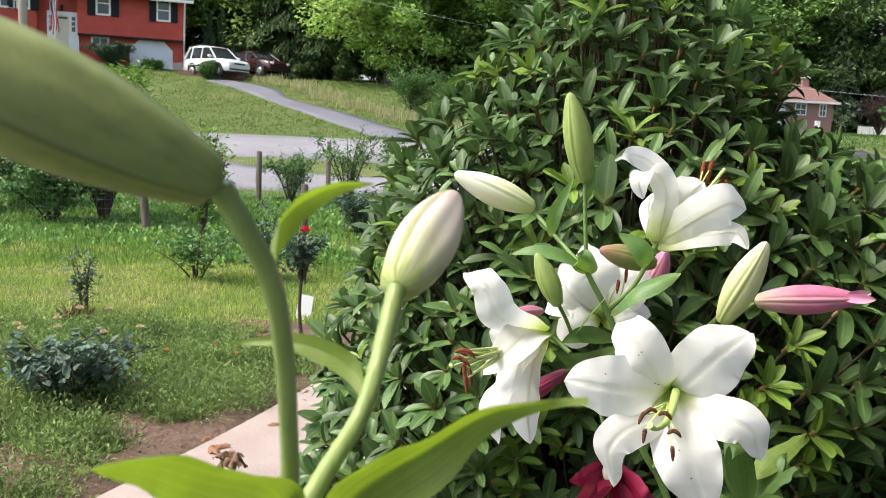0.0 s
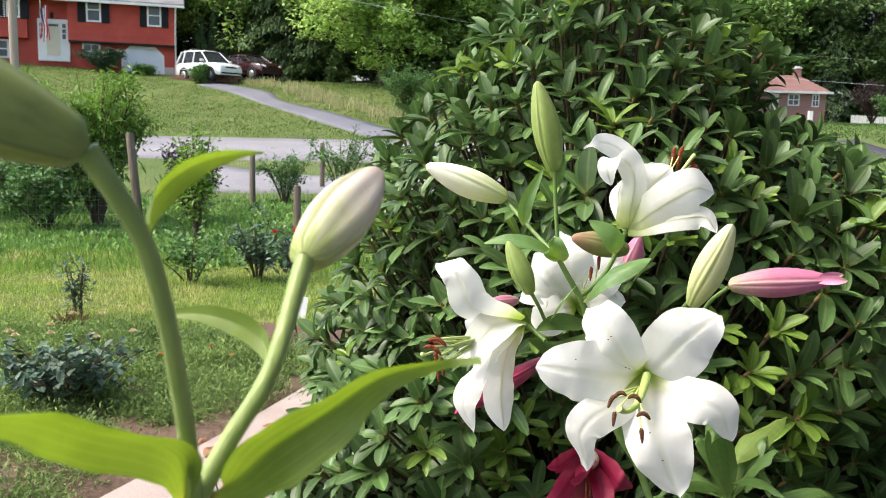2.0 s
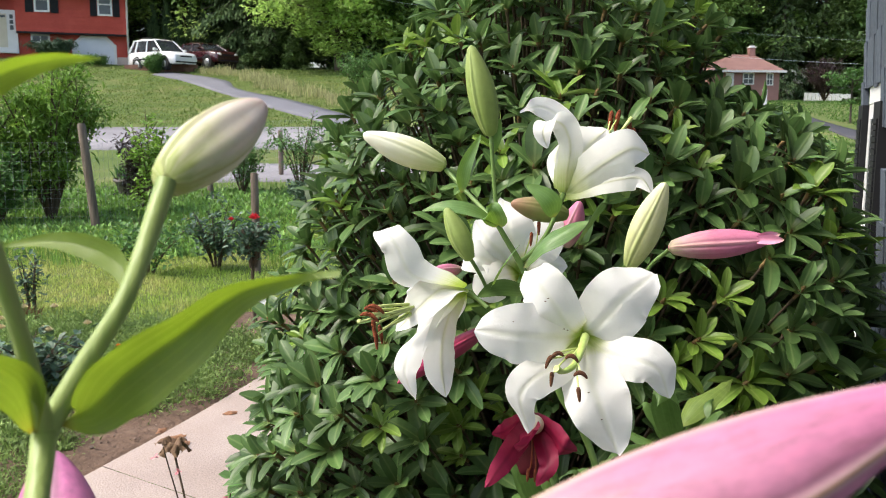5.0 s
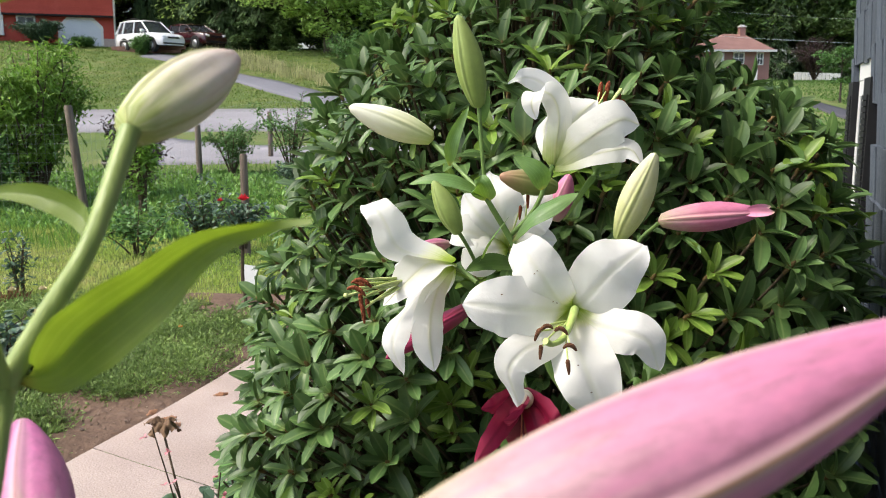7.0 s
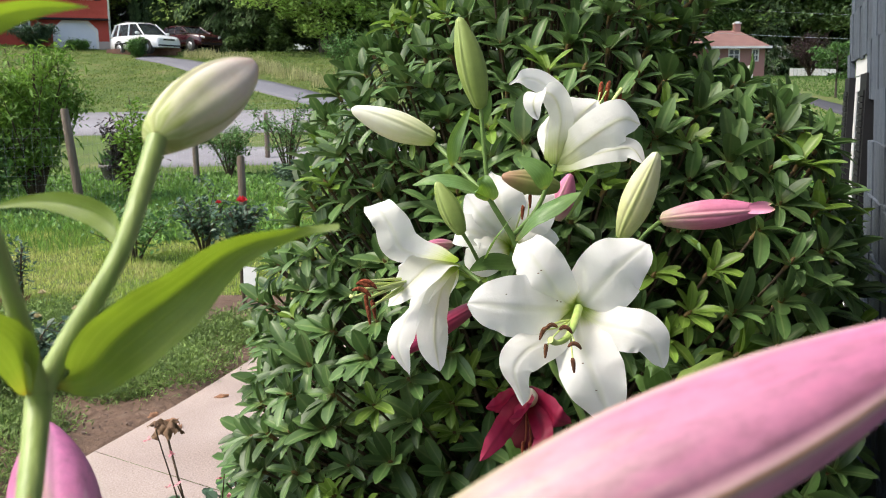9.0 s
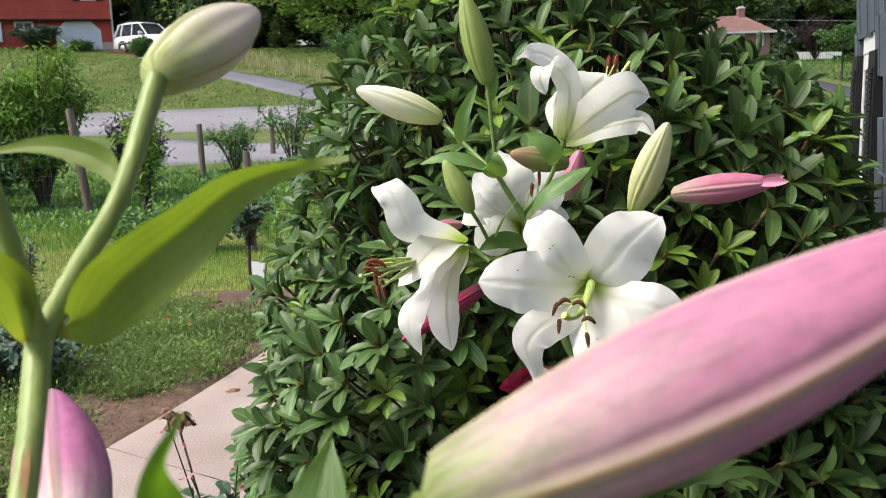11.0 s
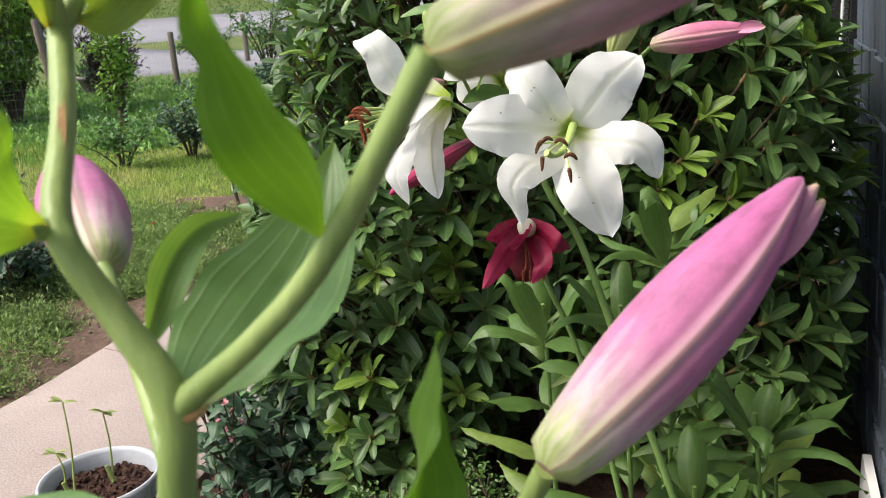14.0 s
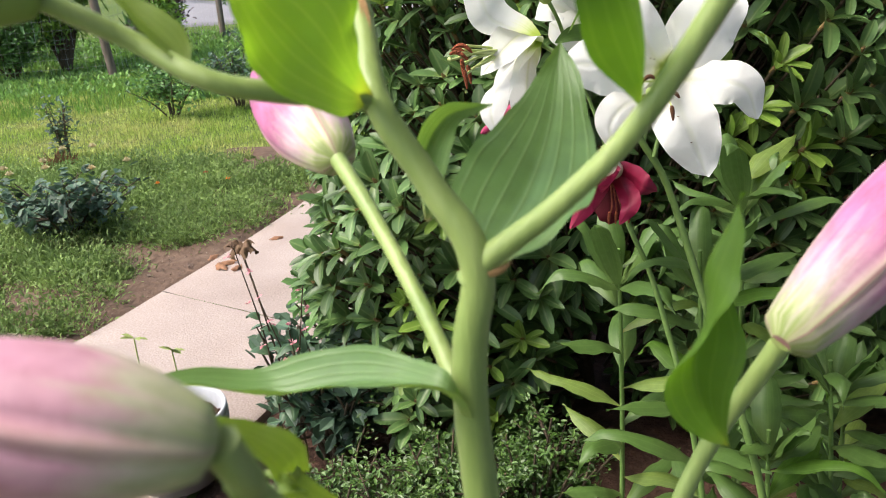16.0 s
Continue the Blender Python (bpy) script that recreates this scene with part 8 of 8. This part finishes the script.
def dried_flower():
    root = thing("dried_flower", "withered brown flower head on a thin stalk", "flower")
    r = random.Random(8)
    p = Vector((-0.4668, 1.8918, 0.6903))
    stalk(root, [(-0.4, 2.08, 0.0), (-0.4219, 1.8584, 0.5102), p], [0.003, 0.0026, 0.0028], M_twig, "stalk", n=6)
    for i in range(11):
        an = i * 0.57
        o = Vector((math.cos(an), math.sin(an), 0))
        L = r.uniform(0.03, 0.05)
        tip = p + o * L + Vector((0, 0, r.uniform(-0.025, 0.012)))
        leaf(root, [p, p.lerp(tip, 0.5) + Vector((0, 0, 0.016)), tip], r.uniform(0.02, 0.032), Vector((-o.y, o.x, 0.3)), M_dry, "dry_petal", fold=0.5, wave=0.2, across=4, base=0.3, tipw=0.3, seed=i)
    return root


dried_flower()


# ---- small things of the garden ----


def planter():
    """A round brown tub of greenery behind the fence."""
    x, y = -4.55, 14.85
    root = thing("planter", "round brown planter tub with green sprouts", "planter", at=(x, y, ground_z(x, y)))
    mb, n = MB(), 24
    prof = [(0.2, 0.0), (0.27, 0.24), (0.3, 0.25), (0.3, 0.3), (0.27, 0.3), (0.26, 0.24), (0.02, 0.23)]
    mb.grid([[(math.cos(6.2832 * j / n) * q, math.sin(6.2832 * j / n) * q, z) for j in range(n)] for q, z in prof], [j / n for j in range(n + 1)], [i / 6 for i in range(7)], close=True)
    mb.link("tub", M_potbody, root)
    r, lv = random.Random(71), MB()
    for _ in range(160):
        p = Vector((r.uniform(-0.22, 0.22), r.uniform(-0.22, 0.22), 0.24))
        leaf_card(lv, p, (r.uniform(-0.5, 0.5), r.uniform(-0.5, 0.5), 1), (1, 0.2, 0), r.uniform(0.12, 0.34), 0.025)
    lv.link("foliage", M_shrub, root, smooth=False)
    return root


planter()


def dead_clump():
    """A withered brown tuft at the foot of the thin rose."""
    r, mb = random.Random(72), MB()
    for _ in range(110):
        an = r.uniform(0, 6.283)
        o = Vector((math.cos(an), math.sin(an), 0))
        p = Vector((-2.59, 5.95, 0.0)) + o * r.uniform(0, 0.05)
        leaf_card(mb, p, o * r.uniform(0.1, 1.1) + Vector((r.uniform(-0.4, 0.4), r.uniform(-0.4, 0.4), 1)), (o.y, -o.x, 0.1), r.uniform(0.05, 0.19), r.uniform(0.008, 0.028))
    return tagged(mb.link("withered_tuft", M_deadleaf, smooth=False, kind="stuff"), "withered reddish brown tuft on the lawn", "dead plant")


M_deadleaf = mat("dead_brown_leaf", [(0.3, (0.16, 0.07, 0.035)), (0.6, (0.28, 0.14, 0.07)), (0.8, (0.42, 0.26, 0.15))], 30, 0.85, 0.2, 90, per="island", spread=0.35)
dead_clump()


def fallen_leaf(x, y, turn, size, seed):
    mb = MB()
    d = Vector((math.cos(radians(turn)), math.sin(radians(turn)), 0))
    p = Vector((x, y, 0.05))
    blade(mb, bez([p, p + d * size * 0.5 + Vector((0, 0, size * 0.3)), p + d * size + Vector((0, 0, size * 0.08))], 8), size * 0.5, Vector((-d.y, d.x, 0.2)), fold=0.4, across=4, wide=0.5, wave=0.2, base=0.2, tipw=0.1, seed=seed)
    return tagged(mb.link("fallen_leaf", M_deadleaf), "curled dry brown leaf on the concrete walk", "leaf", "fallen leaves")


for k, (x, y, a, q) in enumerate(((-0.98, 3.62, 20, 0.09), (-0.92, 3.55, 130, 0.1), (-0.87, 3.6, 250, 0.08), (-1.04, 3.7, 60, 0.07), (-0.8, 3.95, 10, 0.07))):
    fallen_leaf(x, y, a, q, k)


def portulaca(x, y, material, label, seed):
    """One small cupped flower among the creeping herbs."""
    root = thing("small_flower", label, "flower", "small flowers in the bed", at=(x, y, 0.0))
    stalk(root, [(0, 0, 0.0), (0.004, 0, 0.06), (0.0, 0, 0.115)], [0.002, 0.0016, 0.0014], M_shrubstem, "stem", n=5)
    rose_bloom(root, (0, 0, 0.11), 0.028, material, seed=seed)
    return root


M_shrubstem = mat("thin_green_stem", [(0.3, (0.12, 0.2, 0.05)), (0.7, (0.2, 0.3, 0.08))], 40, 0.6, 0, 90)
M_orangeflower = mat("orange_petals", [(0.3, (0.75, 0.2, 0.03)), (0.7, (0.85, 0.32, 0.06))], 40, 0.6, 0, 90, through_light=0.2)
M_magentaflower = mat("pink_petals", [(0.3, (0.7, 0.16, 0.35)), (0.7, (0.8, 0.3, 0.48))], 40, 0.6, 0, 90, through_light=0.2)
for k, (x, y, mt, lab) in enumerate(((-1.62, 5.0, M_orangeflower, "small orange flower in the ground cover"), (-1.38, 5.2, M_redrose, "small red flower in the ground cover"), (-1.2, 5.0, M_orangeflower, "small orange flower in the ground cover"), (-2.0, 2.95, M_magentaflower, "small pink flower in the ground cover"))):
    portulaca(x, y, mt, lab, 90 + k)
